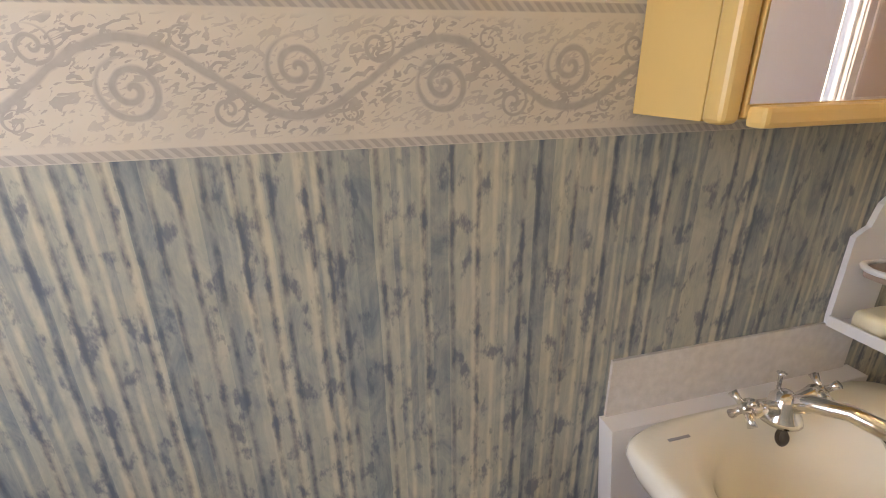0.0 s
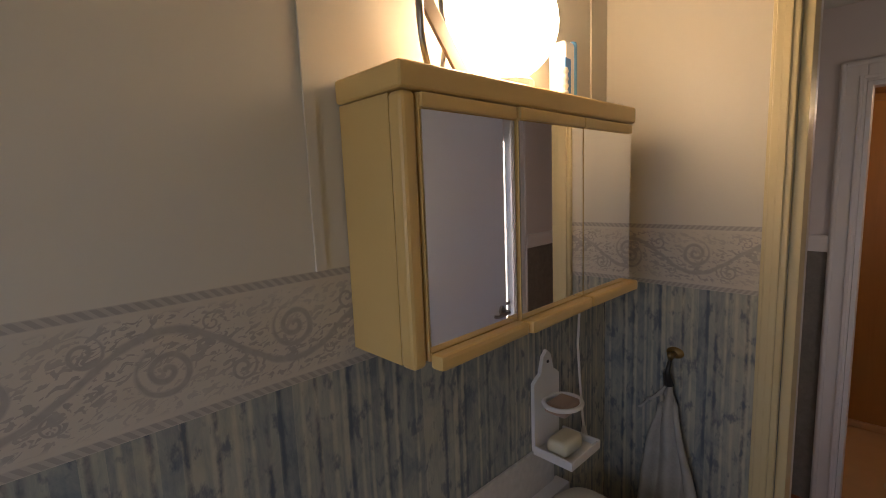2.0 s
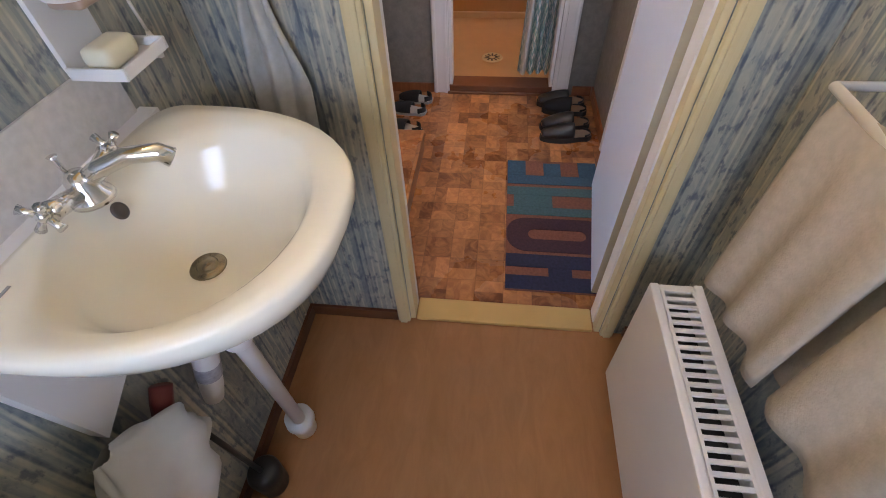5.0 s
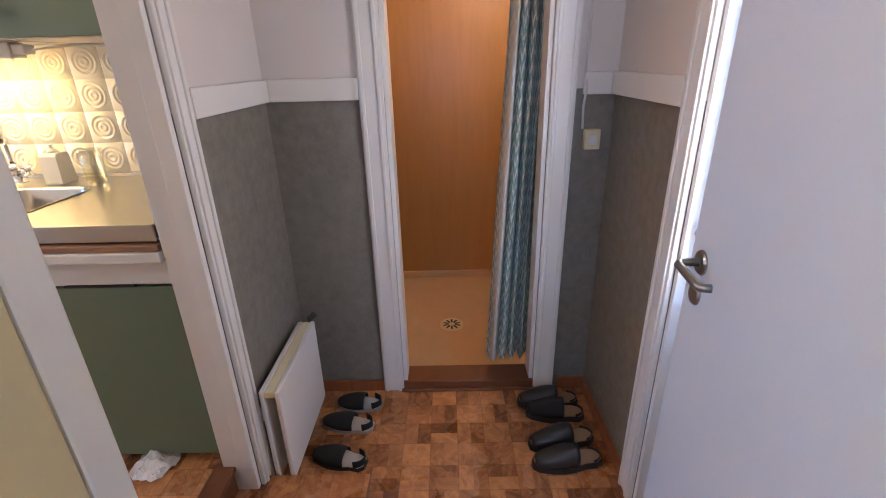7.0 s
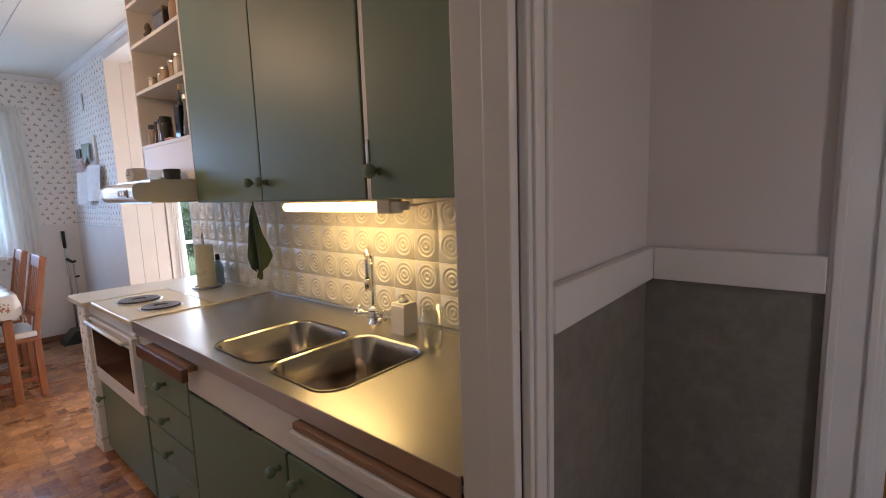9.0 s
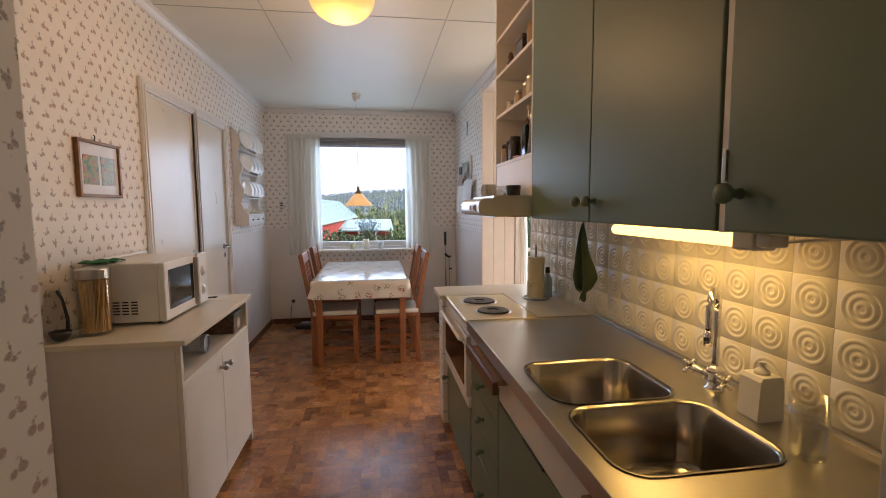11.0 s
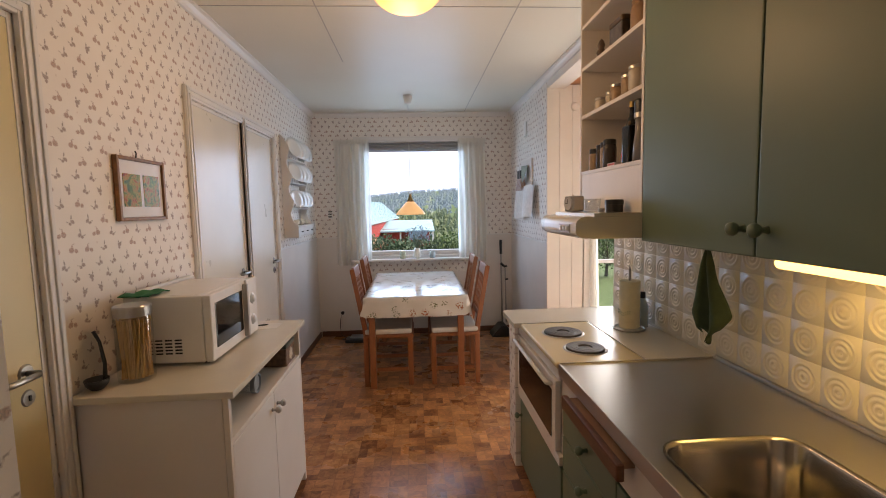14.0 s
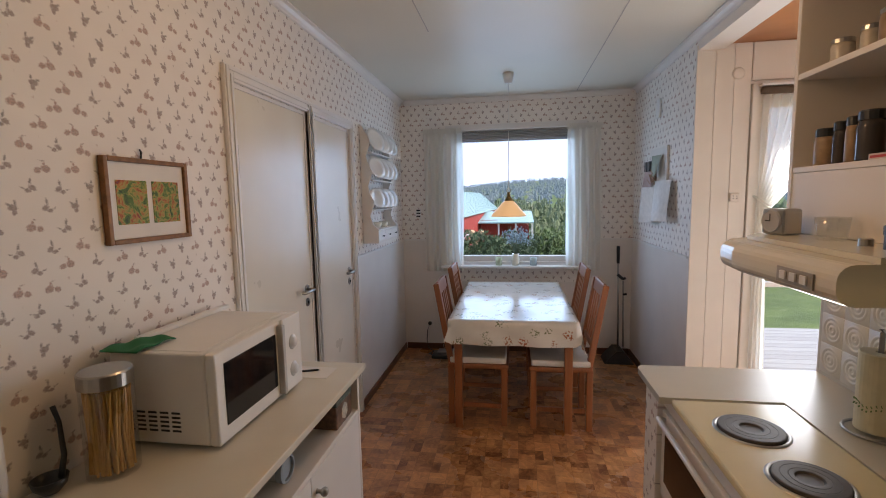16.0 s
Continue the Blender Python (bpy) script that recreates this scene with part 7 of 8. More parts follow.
bt = thing("basin_tap", "chrome basin mixer with two cross handles", "tap", (BCX + 0.0, 3.21, RZ))
part("body", lathe([(0, 0), (0.03, 0), (0.028, 0.008), (0.021, 0.018), (0.019, 0.035), (0.012, 0.045), (0, 0.047)], 20), chrome, bt, smooth=True, local=True)
part("spout", tube([(0, 0, 0.025), (0.012, -0.03, 0.045), (0.028, -0.065, 0.055), (0.042, -0.10, 0.052), (0.047, -0.112, 0.04)], [0.014, 0.013, 0.012, 0.013, 0.014], 14), chrome, bt, smooth=True, local=True)
part("lift_rod", tube([(0, 0.012, 0.04), (0, 0.014, 0.065), (0, 0.014, 0.07)], [0.003, 0.003, 0.007], 8), chrome, bt, smooth=True, local=True)
for s in (-1, 1):
    part("valve", tube([(s * 0.015, 0, 0.02), (s * 0.05, 0, 0.028), (s * 0.062, 0, 0.031)], [0.012, 0.013, 0.015], 12), chrome, bt, smooth=True, local=True)
    bm = bmesh.new()
    c = Vector((s * 0.07, 0, 0.033))
    for a in range(4):
        t = radians(35 + 90 * a)
        tip = c + Vector((s * 0.006, math.cos(t) * 0.026, math.sin(t) * 0.026))
        tube([c, c.lerp(tip, 0.6), tip], [0.006, 0.0048, 0.007], 8, bm)
    bmesh.ops.create_icosphere(bm, subdivisions=2, radius=0.010, matrix=Matrix.Translation(c))
    part("cross_handle", bm, chrome, bt, smooth=True, local=True)

lg = thing("basin_pipe", "white plastic drain pipe under the basin", "pipe", (3.49, 3.19, 0.0))
part("pipe", tube([(0, 0, 0.0), (-0.09, -0.085, 0.70), (-0.092, -0.087, 0.77)], 0.018, 16), white_plastic, lg, smooth=True, local=True)
part("collar", tube([(-0.085, -0.08, 0.66), (-0.0866, -0.0815, 0.675), (-0.0882, -0.083, 0.69), (-0.0895, -0.0845, 0.70)], [0.019, 0.027, 0.028, 0.024], 18), white_plastic, lg, smooth=True, local=True)
part("flange", lathe([(0.018, 0.095), (0.040, 0.09), (0.043, 0.06), (0.036, 0.05), (0.034, 0.0), (0.018, 0.0)], 24, pose(-0.005, -0.005, 0)), white_plastic, lg, smooth=True, local=True)

# soap rack
sr = thing("soap_rack", "white plastic wall soap rack with a ring and a tray", "soap rack", (3.63, BN, 1.19))
out = [(3.585, 1.085), (3.672, 1.085), (3.676, 1.10), (3.676, 1.235), (3.664, 1.245), (3.655, 1.25), (3.645, 1.285), (3.632, 1.297), (3.618, 1.285), (3.608, 1.25), (3.597, 1.245), (3.583, 1.235), (3.583, 1.10)]
part("plate", prism(out, BN - 0.010, BN - 0.0015, "y"), white_plastic, sr)
part("keyhole", lathe([(0, 0.001), (0.004, 0.001), (0.004, 0)], 10, pose(3.632, BN - 0.0105, 1.272, 90, 0, 0)), black_plastic, sr)
part("ring", tube([(3.635 + 0.042 * math.cos(radians(a)), BN - 0.045 + 0.038 * math.sin(radians(a)), 1.190) for a in range(0, 360, 18)], 0.005, 8, closed=True), white_plastic, sr, smooth=True)
part("tray", boxes(((3.582, BN - 0.095, 1.085), (3.685, BN - 0.0105, 1.091)), ((3.582, BN - 0.101, 1.085), (3.685, BN - 0.0955, 1.104)), ((3.576, BN - 0.101, 1.085), (3.5815, BN - 0.0105, 1.104)), ((3.6855, BN - 0.101, 1.085), (3.691, BN - 0.0105, 1.104)), bev=0.002), white_plastic, sr)
ob = thing("soap_bar", "cream bar of soap in the tray", "soap", (3.625, BN - 0.055, 1.0912))
part("soap", one((-0.036, -0.024, 0), (0.036, 0.024, 0.034), 0.014, 4), soap_m, ob, smooth=True, local=True)
ob = thing("soap_piece", "worn brownish soap piece in the ring", "soap", (3.635, BN - 0.045, 1.172))
part("soap", one((-0.034, -0.026, 0), (0.034, 0.026, 0.022), 0.009, 3), plain("old_soap", (0.42, 0.30, 0.24), 0.35), ob, smooth=True, local=True)
ob = thing("cabinet_cord", "white pull cord and plug hanging from the cabinet", "cord", (3.72, BN - 0.03, 1.2))
part("cord", tube([(3.725, BN - 0.03, 1.429), (3.732, BN - 0.028, 1.36), (3.722, BN - 0.03, 1.29), (3.735, BN - 0.028, 1.20), (3.742, BN - 0.03, 1.12), (3.748, BN - 0.03, 1.085)], 0.0028, 6), white_plastic, ob, smooth=True)
part("plug", tube([(3.748, BN - 0.03, 1.086), (3.75, BN - 0.03, 1.06), (3.75, BN - 0.03, 1.04)], [0.004, 0.009, 0.006], 10), white_plastic, ob, smooth=True)

hk = thing("towel_hook", "old brass towel hook on the striped wall", "hook", (BE, 3.12, 1.25))
part("plate", lathe([(0, 0.006), (0.012, 0.006), (0.017, 0.0)], 20, pose(BE - 0.001, 3.12, 1.25, 0, -90, 0) @ Matrix.Diagonal((0.8, 1.15, 1, 1))), brass, hk, smooth=True)
part("peg", tube([(BE - 0.006, 3.12, 1.25), (BE - 0.03, 3.12, 1.245), (BE - 0.036, 3.12, 1.258)], 0.006, 8), brass, hk, smooth=True)
ob = thing("hand_towel", "grey hand towel hanging from a black loop", "towel", (BE - 0.03, 3.12, 1.0))


def hand_towel(u, v):
    s = (u - 0.5) * 2
    w = 0.006 + 0.055 * min(1.0, (v * 1.9) ** 0.7)
    lift = -0.05 * abs(s) ** 1.5 * (1 - v) - 0.05 * (u > 0.8) * v
    return Vector((BE - 0.022 - 0.018 * (0.5 + 0.5 * math.sin(u * 15 + 1.2 * v)) * min(1, v * 4), 3.12 - s * w + 0.004 * math.sin(v * 9), 1.185 - 0.40 * v + lift))


part("cloth", sheet(hand_towel, 36, 26, 0.004), cloth_grey, ob, smooth=True)
part("loop", tube([(BE - 0.03, 3.12, 1.246), (BE - 0.03, 3.126, 1.21), (BE - 0.03, 3.12, 1.18)], [0.003, 0.006, 0.01], 8), black_plastic, ob, smooth=True)
part("corner", sheet(lambda u, v: Vector((BE - 0.03 - 0.004 * v, 3.125 + 0.055 * v + 0.01 * u, 1.185 - 0.075 * v - 0.03 * u * (1 - v))), 4, 8, 0.003), cloth_grey, ob, smooth=True)

# toilet cistern, bag and cleaning things by the wall
tc = thing("toilet_cistern", "white rounded toilet cistern against the wall", "toilet cistern", (2.85, 3.2, 0.0))
part("cistern", one((2.70, 3.10, 0.0), (3.055, 3.275, 0.79), 0.035, 4), porcelain, tc)
part("lid", one((2.685, 3.09, 0.791), (3.07, 3.285, 0.83), 0.017, 5), porcelain, tc, smooth=True)
ob = thing("paper_bag", "crumpled white bag hanging below the basin board", "bag", (3.25, 3.22, 0.5))


def bag_fn(u, v):
    a = u * 2 * math.pi
    r = (0.015 + 0.075 * min(1, v * 2.2)) * (1 + 0.18 * math.sin(a * 3 + v * 7) + 0.08 * math.sin(a * 7 - v * 9))
    return Vector((3.175 + 1.1 * r * math.cos(a) + 0.04 * v, 3.215 + 0.6 * r * math.sin(a), 0.70 - 0.26 * v + 0.05 * math.cos(a) * v))


part("bag", sheet(bag_fn, 40, 20), plain("bag_white", (0.62, 0.61, 0.58), 0.6, vary=0.08), ob, smooth=True)
ob = thing("toilet_brush", "dark toilet brush with a long handle", "toilet brush", (3.325, 3.225, 0.0))
part("handle", tube([(0, 0, 0.08), (-0.02, 0.02, 0.56)], 0.007, 8), black_plastic, ob, smooth=True, local=True)
part("holder", lathe([(0, 0), (0.04, 0), (0.045, 0.1), (0.035, 0.12), (0.0, 0.12)], 18), black_plastic, ob, smooth=True, local=True)
part("grip", tube([(-0.035, 0.022, 0.57), (-0.02, 0.02, 0.60), (0.0, 0.022, 0.62)], 0.02, 8), plain("dark_red", (0.20, 0.035, 0.03), 0.5), ob, "dark red grip", smooth=True, local=True)
ob = thing("cleaner_bottle", "white cleaner bottle with printed label hanging neck down", "bottle", (3.395, 3.225, 0.50))
part("bottle", lathe([(0, -0.11), (0.02, -0.10), (0.024, -0.06), (0.026, 0.04), (0.022, 0.09), (0, 0.10)], 18, pose(0, -0.01, 0.06, 10, 12, 0)), white_plastic, ob, smooth=True, local=True)
part("label", lathe([(0.0266, -0.02), (0.0266, 0.02)], 18, pose(0, -0.01, 0.06, 10, 12, 0)), plain("label_grey", (0.35, 0.34, 0.36), 0.5, vary=0.4, scale=90), ob, "grey printed label", smooth=True, local=True)

# radiator and towels by the door
rd = thing("bathroom_radiator", "white panel radiator with a slotted top", "radiator", (3.4, 2.2, 0.1))
part("panel", one((3.02, 2.262, 0.10), (3.705, 2.282, 0.548), 0.005), white_gloss, rd)
part("back_panel", one((3.02, 2.165, 0.10), (3.705, 2.185, 0.548), 0.005), white_gloss, rd)
part("end", one((3.685, 2.1855, 0.11), (3.703, 2.2615, 0.545), 0.003), white_gloss, rd)
bm = boxes(((3.02, 2.1855, 0.540), (3.684, 2.192, 0.5485)), ((3.02, 2.255, 0.540), (3.684, 2.2615, 0.5485)))
for i in range(32):
    box(bm, (3.022 + i * 0.0205, 2.1922, 0.541), (3.022 + i * 0.0205 + 0.0085, 2.2548, 0.5475))
part("grille", bm, white_gloss, rd, "slotted white top grille")
# black filler put in as the shade between the panels, seen through slots
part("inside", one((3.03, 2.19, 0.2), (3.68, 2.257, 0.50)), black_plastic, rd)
part("bracket", boxes(((3.10, BS, 0.25), (3.14, 2.1645, 0.29)), ((3.58, BS, 0.25), (3.62, 2.1645, 0.29))), white_gloss, rd)
rl = thing("towel_rail", "white metal towel rail on the wall", "towel rail", (3.35, BS + 0.06, 1.03))
part("rail", tube([(3.0, BS, 1.03), (3.0, BS + 0.09, 1.03), (3.72, BS + 0.09, 1.03), (3.72, BS, 1.03)], 0.008, 8), white_gloss, rl, smooth=True)
for x0, x1, zb, mt, lab in ((3.42, 3.69, 0.62, cloth_beige, "thick beige bath towel folded over the rail"), (3.06, 3.39, 0.66, cloth_beige, "thick beige bath towel folded over the rail")):
    ob = thing("bath_towel", lab, "towel", ((x0 + x1) / 2, BS + 0.09, zb), "towels on the rail")

    def drape(u, v, x0=x0, x1=x1, zb=zb):
        s = v * 2 - 1
        side = 1 if s > 0 else -1
        z = 1.042 - (1.042 - zb) * abs(s) ** 1.1
        return Vector((x0 + (x1 - x0) * u, BS + 0.09 + side * (0.014 + 0.02 * abs(s)) * min(1, abs(s) * 8) + 0.012 * math.sin(u * 16) * abs(s), z + 0.012 * math.sin(u * 5)))
    part("cloth", sheet(drape, 24, 30, 0.012), mt, ob, smooth=True)

# ---- hall things ----
lf = tagged(new("door_bathroom"), "white smooth bathroom door standing open into the hall", "", "", "structure")
lf.location = (4.075, 2.268, 0.0)
lf.rotation_euler = (0, 0, radians(-6.3))
lm = plain("door_white", (0.70, 0.745, 0.82), 0.3, vary=0.008, scale=2, grain=0.03)
part("leaf", one((0.0, -0.034, 0.012), (0.63, 0.0, 2.01), 0.004), lm, lf, local=True)


def local_lever(parent, at, side):
    a, f, p = Vector(at), Vector((0, side, 0)), Vector((-1, 0, 0))
    h = part("door_handle", tube([a + f * 0.004, a + f * 0.042, a + f * 0.05 + p * 0.012, a + f * 0.05 + p * 0.10, a + f * 0.046 + p * 0.115, a + f * 0.03 + p * 0.118], 0.0085, 12), dull_metal, parent, "brushed steel lever handle", True, local=True)
    m = Matrix.Translation(a) @ f.to_track_quat("Z", "Y").to_matrix().to_4x4()
    part("rose", lathe([(0, 0.007), (0.022, 0.007), (0.026, 0.003), (0.026, 0)], 24, m), dull_metal, h, local=True)
    part("key_plate", lathe([(0, 0.006), (0.021, 0.006), (0.024, 0.002), (0.024, 0)], 24, Matrix.Translation((0, 0, -0.072)) @ m), dull_metal, h, local=True)


local_lever(lf, (0.575, 0.0005, 1.02), 1)
local_lever(lf, (0.575, -0.0345, 1.02), -1)
# beige strip on the white edge: the bathroom lamp's warm light as colour
part("edge", one((-0.003, -0.033, 0.014), (-0.0003, -0.001, 2.008)), plain("edge_warm_light", (0.44, 0.37, 0.24), 0.5), lf, "door edge strip with the warm lamp light in its beige colour", local=True)
part("lock_plate", one((0.6295, -0.028, 0.95), (0.6315, -0.008, 1.15)), dull_metal, lf, local=True)
for z in (0.22, 1.75):
    part("hinge", tube([(-0.006, -0.03, z), (-0.006, -0.03, z + 0.09)], 0.007, 8), white_plastic, lf, smooth=True, local=True)

od = tagged(new("door_outer"), "white glazed outer door with a lowered white blind", "", "", "structure")
od.location = (4.47, HS - 0.1, 0.0)
part("stile", boxes(((4.05, HS - 0.10, 0.01), (4.17, HS - 0.06, 2.04)), ((4.852, HS - 0.10, 0.01), (4.897, HS - 0.06, 2.04)), ((4.1705, HS - 0.10, 1.92), (4.8515, HS - 0.06, 2.04)), ((4.1705, HS - 0.10, 0.01), (4.8515, HS - 0.06, 0.80)), bev=0.003), white_gloss, od)
p = part("pane", one((4.168, HS - 0.085, 0.795), (4.853, HS - 0.081, 1.925)), clear, od)
p.visible_shadow = False
lever(od, (4.875, HS - 0.06, 1.0), (0, 1, 0), (-1, 0, 0), keyhole=False)
vb = thing("venetian_blind", "white venetian blind on the outer door", "blind", (4.47, HS - 0.045, 1.3))
part("head_rail", one((4.17, HS - 0.058, 1.90), (4.87, HS - 0.03, 1.93), 0.003), white_plastic, vb)
slat0 = None
for i in range(38):
    z = 0.83 + i * 0.0282
    if slat0 is None:
        slat0 = part("slat", prism([(-0.0095, 0.0125), (0.0, 0.001), (0.0095, -0.012), (0.0102, -0.012), (0.0008, 0.0012), (-0.0088, 0.0125)], -0.30, 0.392, "x"), white_plastic, vb, local=True)
        slat0.location = (0.005, 0, z - 1.3)
    else:
        s = new("slat", slat0.data)
        s.parent = vb
        s.location = (0.005, 0, z - 1.3)

rd = thing("hall_radiator", "flat white panel radiator with a dark valve", "radiator", (5.17, 3.29, 0.1))
part("panel", one((4.955, 3.268, 0.08), (5.385, 3.284, 0.455), 0.005), white_gloss, rd)
part("back_panel", one((4.955, 3.318, 0.08), (5.385, 3.334, 0.455), 0.005), white_gloss, rd)
part("top_grille", one((4.958, 3.2845, 0.43), (5.382, 3.3175, 0.452), 0.003), enamel, rd)
part("valve", tube([(5.385, 3.30, 0.40), (5.42, 3.30, 0.40), (5.43, 3.30, 0.44), (5.43, 3.28, 0.46)], 0.013, 10), black_iron, rd, "dark metal valve", True)
part("pipe", tube([(5.43, 3.31, 0.40), (5.43, 3.31, 0.0)], 0.008, 8), dull_metal, rd, smooth=True)
part("bracket", boxes(((5.0, 3.3345, 0.3), (5.03, HN - 0.0005, 0.34)), ((5.3, 3.3345, 0.3), (5.33, HN - 0.0005, 0.34))), white_gloss, rd)


def slipper(at, turn, label, mt, sole, length=0.25, clog=False, name="slipper", group=""):
    ob = thing(name, label, "shoe", at, group, turn)
    L = length

    def half(t):
        return 0.036 + 0.012 * math.sin(min(1, max(0, (t - 0.25) / 0.6)) * math.pi) - 0.03 * max(0, t - 0.82) ** 1.2 * 3
    pts = []
    for i in range(13):
        t = i / 12
        pts.append((L * t, half(t) * (1 if 0 < t < 1 else 0.55)))
    for i in range(12, -1, -1):
        t = i / 12
        pts.append((L * t, -half(t) * (1 if 0 < t < 1 else 0.55)))
    part("sole", prism(pts, 0, 0.026 if clog else 0.014, "z"), sole, ob, local=True)
    z0 = 0.0265 if clog else 0.0145
    hgt = 0.062 if clog else 0.045

    def up(u, v):
        t = 0.36 + 0.62 * u
        a = math.pi * v
        w = half(t) * (1 if u < 0.98 else 0.6) * 0.98
        return Vector((L * t, w * math.cos(a), z0 + hgt * math.sin(a) ** 0.8 * (1 - 0.62 * u ** 2)))
    part("upper", sheet(up, 12, 12, 0.004), mt, ob, smooth=True, local=True)

    def heel(u, v):
        a = radians(100 + 160 * u)
        return Vector((0.045 + 0.043 * math.cos(a), 0.036 * math.sin(a), z0 + (0.012 if clog else 0.03) * v))
    part("heel", sheet(heel, 12, 3, 0.004), mt, ob, smooth=True, local=True)
    part("insole", prism([(x * 0.96 + 0.004, y * 0.9) for x, y in pts], z0 - 0.0005, z0 + 0.002, "z"), plain("insole", (0.35, 0.22, 0.13), 0.7) if clog else plain("insole_grey", (0.45, 0.42, 0.38), 0.8), ob, "worn pale insole", local=True)


felt = plain("black_felt", (0.012, 0.012, 0.014), 0.9, vary=0.2, scale=60, grain=0.5)
leather = plain("black_leather", (0.018, 0.017, 0.018), 0.35, vary=0.2, scale=30, grain=0.4)
rubber = plain("black_rubber", (0.015, 0.014, 0.014), 0.6)
grey_sole = plain("grey_sole", (0.30, 0.29, 0.28), 0.7)
slipper((5.40, 3.03, 0), 84, "flat black slipper beside the radiator", felt, grey_sole, 0.20, group="slippers by the radiator")
slipper((5.27, 3.05, 0), 80, "flat black slipper beside the radiator", felt, grey_sole, 0.22, group="slippers by the radiator")
slipper((5.08, 3.05, 0), 76, "flat black slipper before the radiator", felt, rubber, 0.22, group="slippers by the radiator")
for x, y, r, nm, gp in ((5.09, 2.165, 96, "clog", "clogs by the wall"), (5.20, 2.165, 100, "clog", "clogs by the wall"), (5.41, 2.17, 92, "clog", "clogs by the wall")):
    slipper((x, y, 0.0), r, "black leather clog standing by the wall", leather, rubber, 0.26, True, nm, gp)
slipper((5.32, 2.165, 0.0), 86, "black soft shoe by the shower door", felt, rubber, 0.24, True, "clog", "clogs by the wall")

# doormat with its word in large letters
mt_ = thing("doormat", "rust brown doormat with the word HOME in large blue letters", "doormat", (4.46, 2.38, 0.0))
MXA, MXB, MYA, MYB = 4.065, 4.86, 2.165, 2.587
mat_brown = plain("coir_rust", (0.20, 0.075, 0.045), 0.95, vary=0.3, scale=90, grain=0.9)
part("base", one((MXA, MYA, 0.0005), (MXB, MYB, 0.010), 0.003), mat_brown, mt_)


def letter(ch, bm, color):
    part("letter_" + ch, bm, plain("mat_" + ch, color, 0.95, vary=0.3, scale=90, grain=0.9), mt_, "woven letter " + ch)


Lz0, Lz1 = 0.0102, 0.0125
a, b = MYA + 0.002, MYB - 0.002
letter("H", boxes(((4.068, a, Lz0), (4.135, b, Lz1)), ((4.178, a, Lz0), (4.245, b, Lz1)), ((4.1355, 2.33, Lz0), (4.1775, 2.42, Lz1))), (0.022, 0.024, 0.055))
ob_o, ib_o = rounded(4.262, 4.455, a, b, 0.085, 8), rounded(4.33, 4.388, a + 0.09, b - 0.09, 0.028, 8)
bm = bmesh.new()
vo = [[bm.verts.new((x, y, z)) for x, y in pts] for pts in (ob_o, ib_o) for z in (Lz0, Lz1)]
n = len(ob_o)
for i in range(n):
    j = (i + 1) % n
    bm.faces.new((vo[1][i], vo[1][j], vo[3][j], vo[3][i]))
    bm.faces.new((vo[0][i], vo[0][j], vo[1][j], vo[1][i]))
    bm.faces.new((vo[2][i], vo[2][j], vo[3][j], vo[3][i]))
bmesh.ops.recalc_face_normals(bm, faces=bm.faces)
letter("O", bm, (0.055, 0.022, 0.03))
letter("M", boxes(((4.475, a, Lz0), (4.525, b, Lz1)), ((4.605, a, Lz0), (4.66, b, Lz1)), ((4.5255, b - 0.20, Lz0), (4.6045, b - 0.03, Lz1))), (0.05, 0.11, 0.12))
letter("E", boxes(((4.682, a, Lz0), (4.745, b, Lz1)), ((4.7455, a, Lz0), (4.855, a + 0.085, Lz1)), ((4.7455, b - 0.085, Lz0), (4.855, b, Lz1)), ((4.7455, 2.335, Lz0), (4.84, 2.415, Lz1))), (0.03, 0.075, 0.12))

ob = thing("light_switch", "old cream light switch with its cable along the casing", "switch", (HE, 2.185, 1.12))
part("box", one((HE - 0.032, 2.158, 1.097), (HE - 0.0005, 2.215, 1.17), 0.006, 3), enamel, ob)
part("rocker", one((HE - 0.037, 2.172, 1.115), (HE - 0.0315, 2.201, 1.152), 0.003), white_plastic, ob)
part("cable", tube([(HE - 0.012, 2.222, 1.17), (HE - 0.006, 2.224, 1.25), (HE - 0.026, 2.224, 1.30), (HE - 0.006, 2.224, 1.42), (HE - 0.006, 2.222, 2.3)], 0.0045, 6), hall_upper, ob, smooth=True)

# shower
cu = thing("shower_curtain", "teal shower curtain with white chevrons pulled aside", "shower curtain", (5.72, 2.38, 0.05))


def chevron(name):
    k = Nodes(name)
    x, y, z = k.xyz(k.node("TexCoord")[1].outputs["UV"])
    zig = k.math("ABSOLUTE", k.math("SUBTRACT", k.math("FRACT", k.math("MULTIPLY", x, 22.0)), 0.5))
    v = k.math("FRACT", k.math("ADD", k.math("MULTIPLY", y, 34.0), k.math("MULTIPLY", zig, 1.5)))
    line = k.ramp(k.math("ABSOLUTE", k.math("SUBTRACT", v, 0.5)), (0.20, 1.0), (0.28, 0.0))
    brk = k.ramp(k.noise(k.vec(k.math("MULTIPLY", x, 60.0), k.math("MULTIPLY", y, 60.0)), 1.0, 2), (0.36, 0.0), (0.5, 1.0))
    f = k.math("MULTIPLY", line, brk)
    tone = k.ramp(k.noise(k.vec(k.math("MULTIPLY", x, 6.0), y), 2.0, 3), (0.3, (0.18, 0.33, 0.34)), (0.7, (0.27, 0.45, 0.44)))
    pale = k.ramp(k.math("ABSOLUTE", k.math("SUBTRACT", x, 0.13)), (0.05, 1.0), (0.08, 0.0))
    col = k.mix(k.math("MULTIPLY", pale, 0.8), k.mix(f, tone, (0.76, 0.78, 0.74)), (0.66, 0.64, 0.58))
    return k.done(col, 0.45)


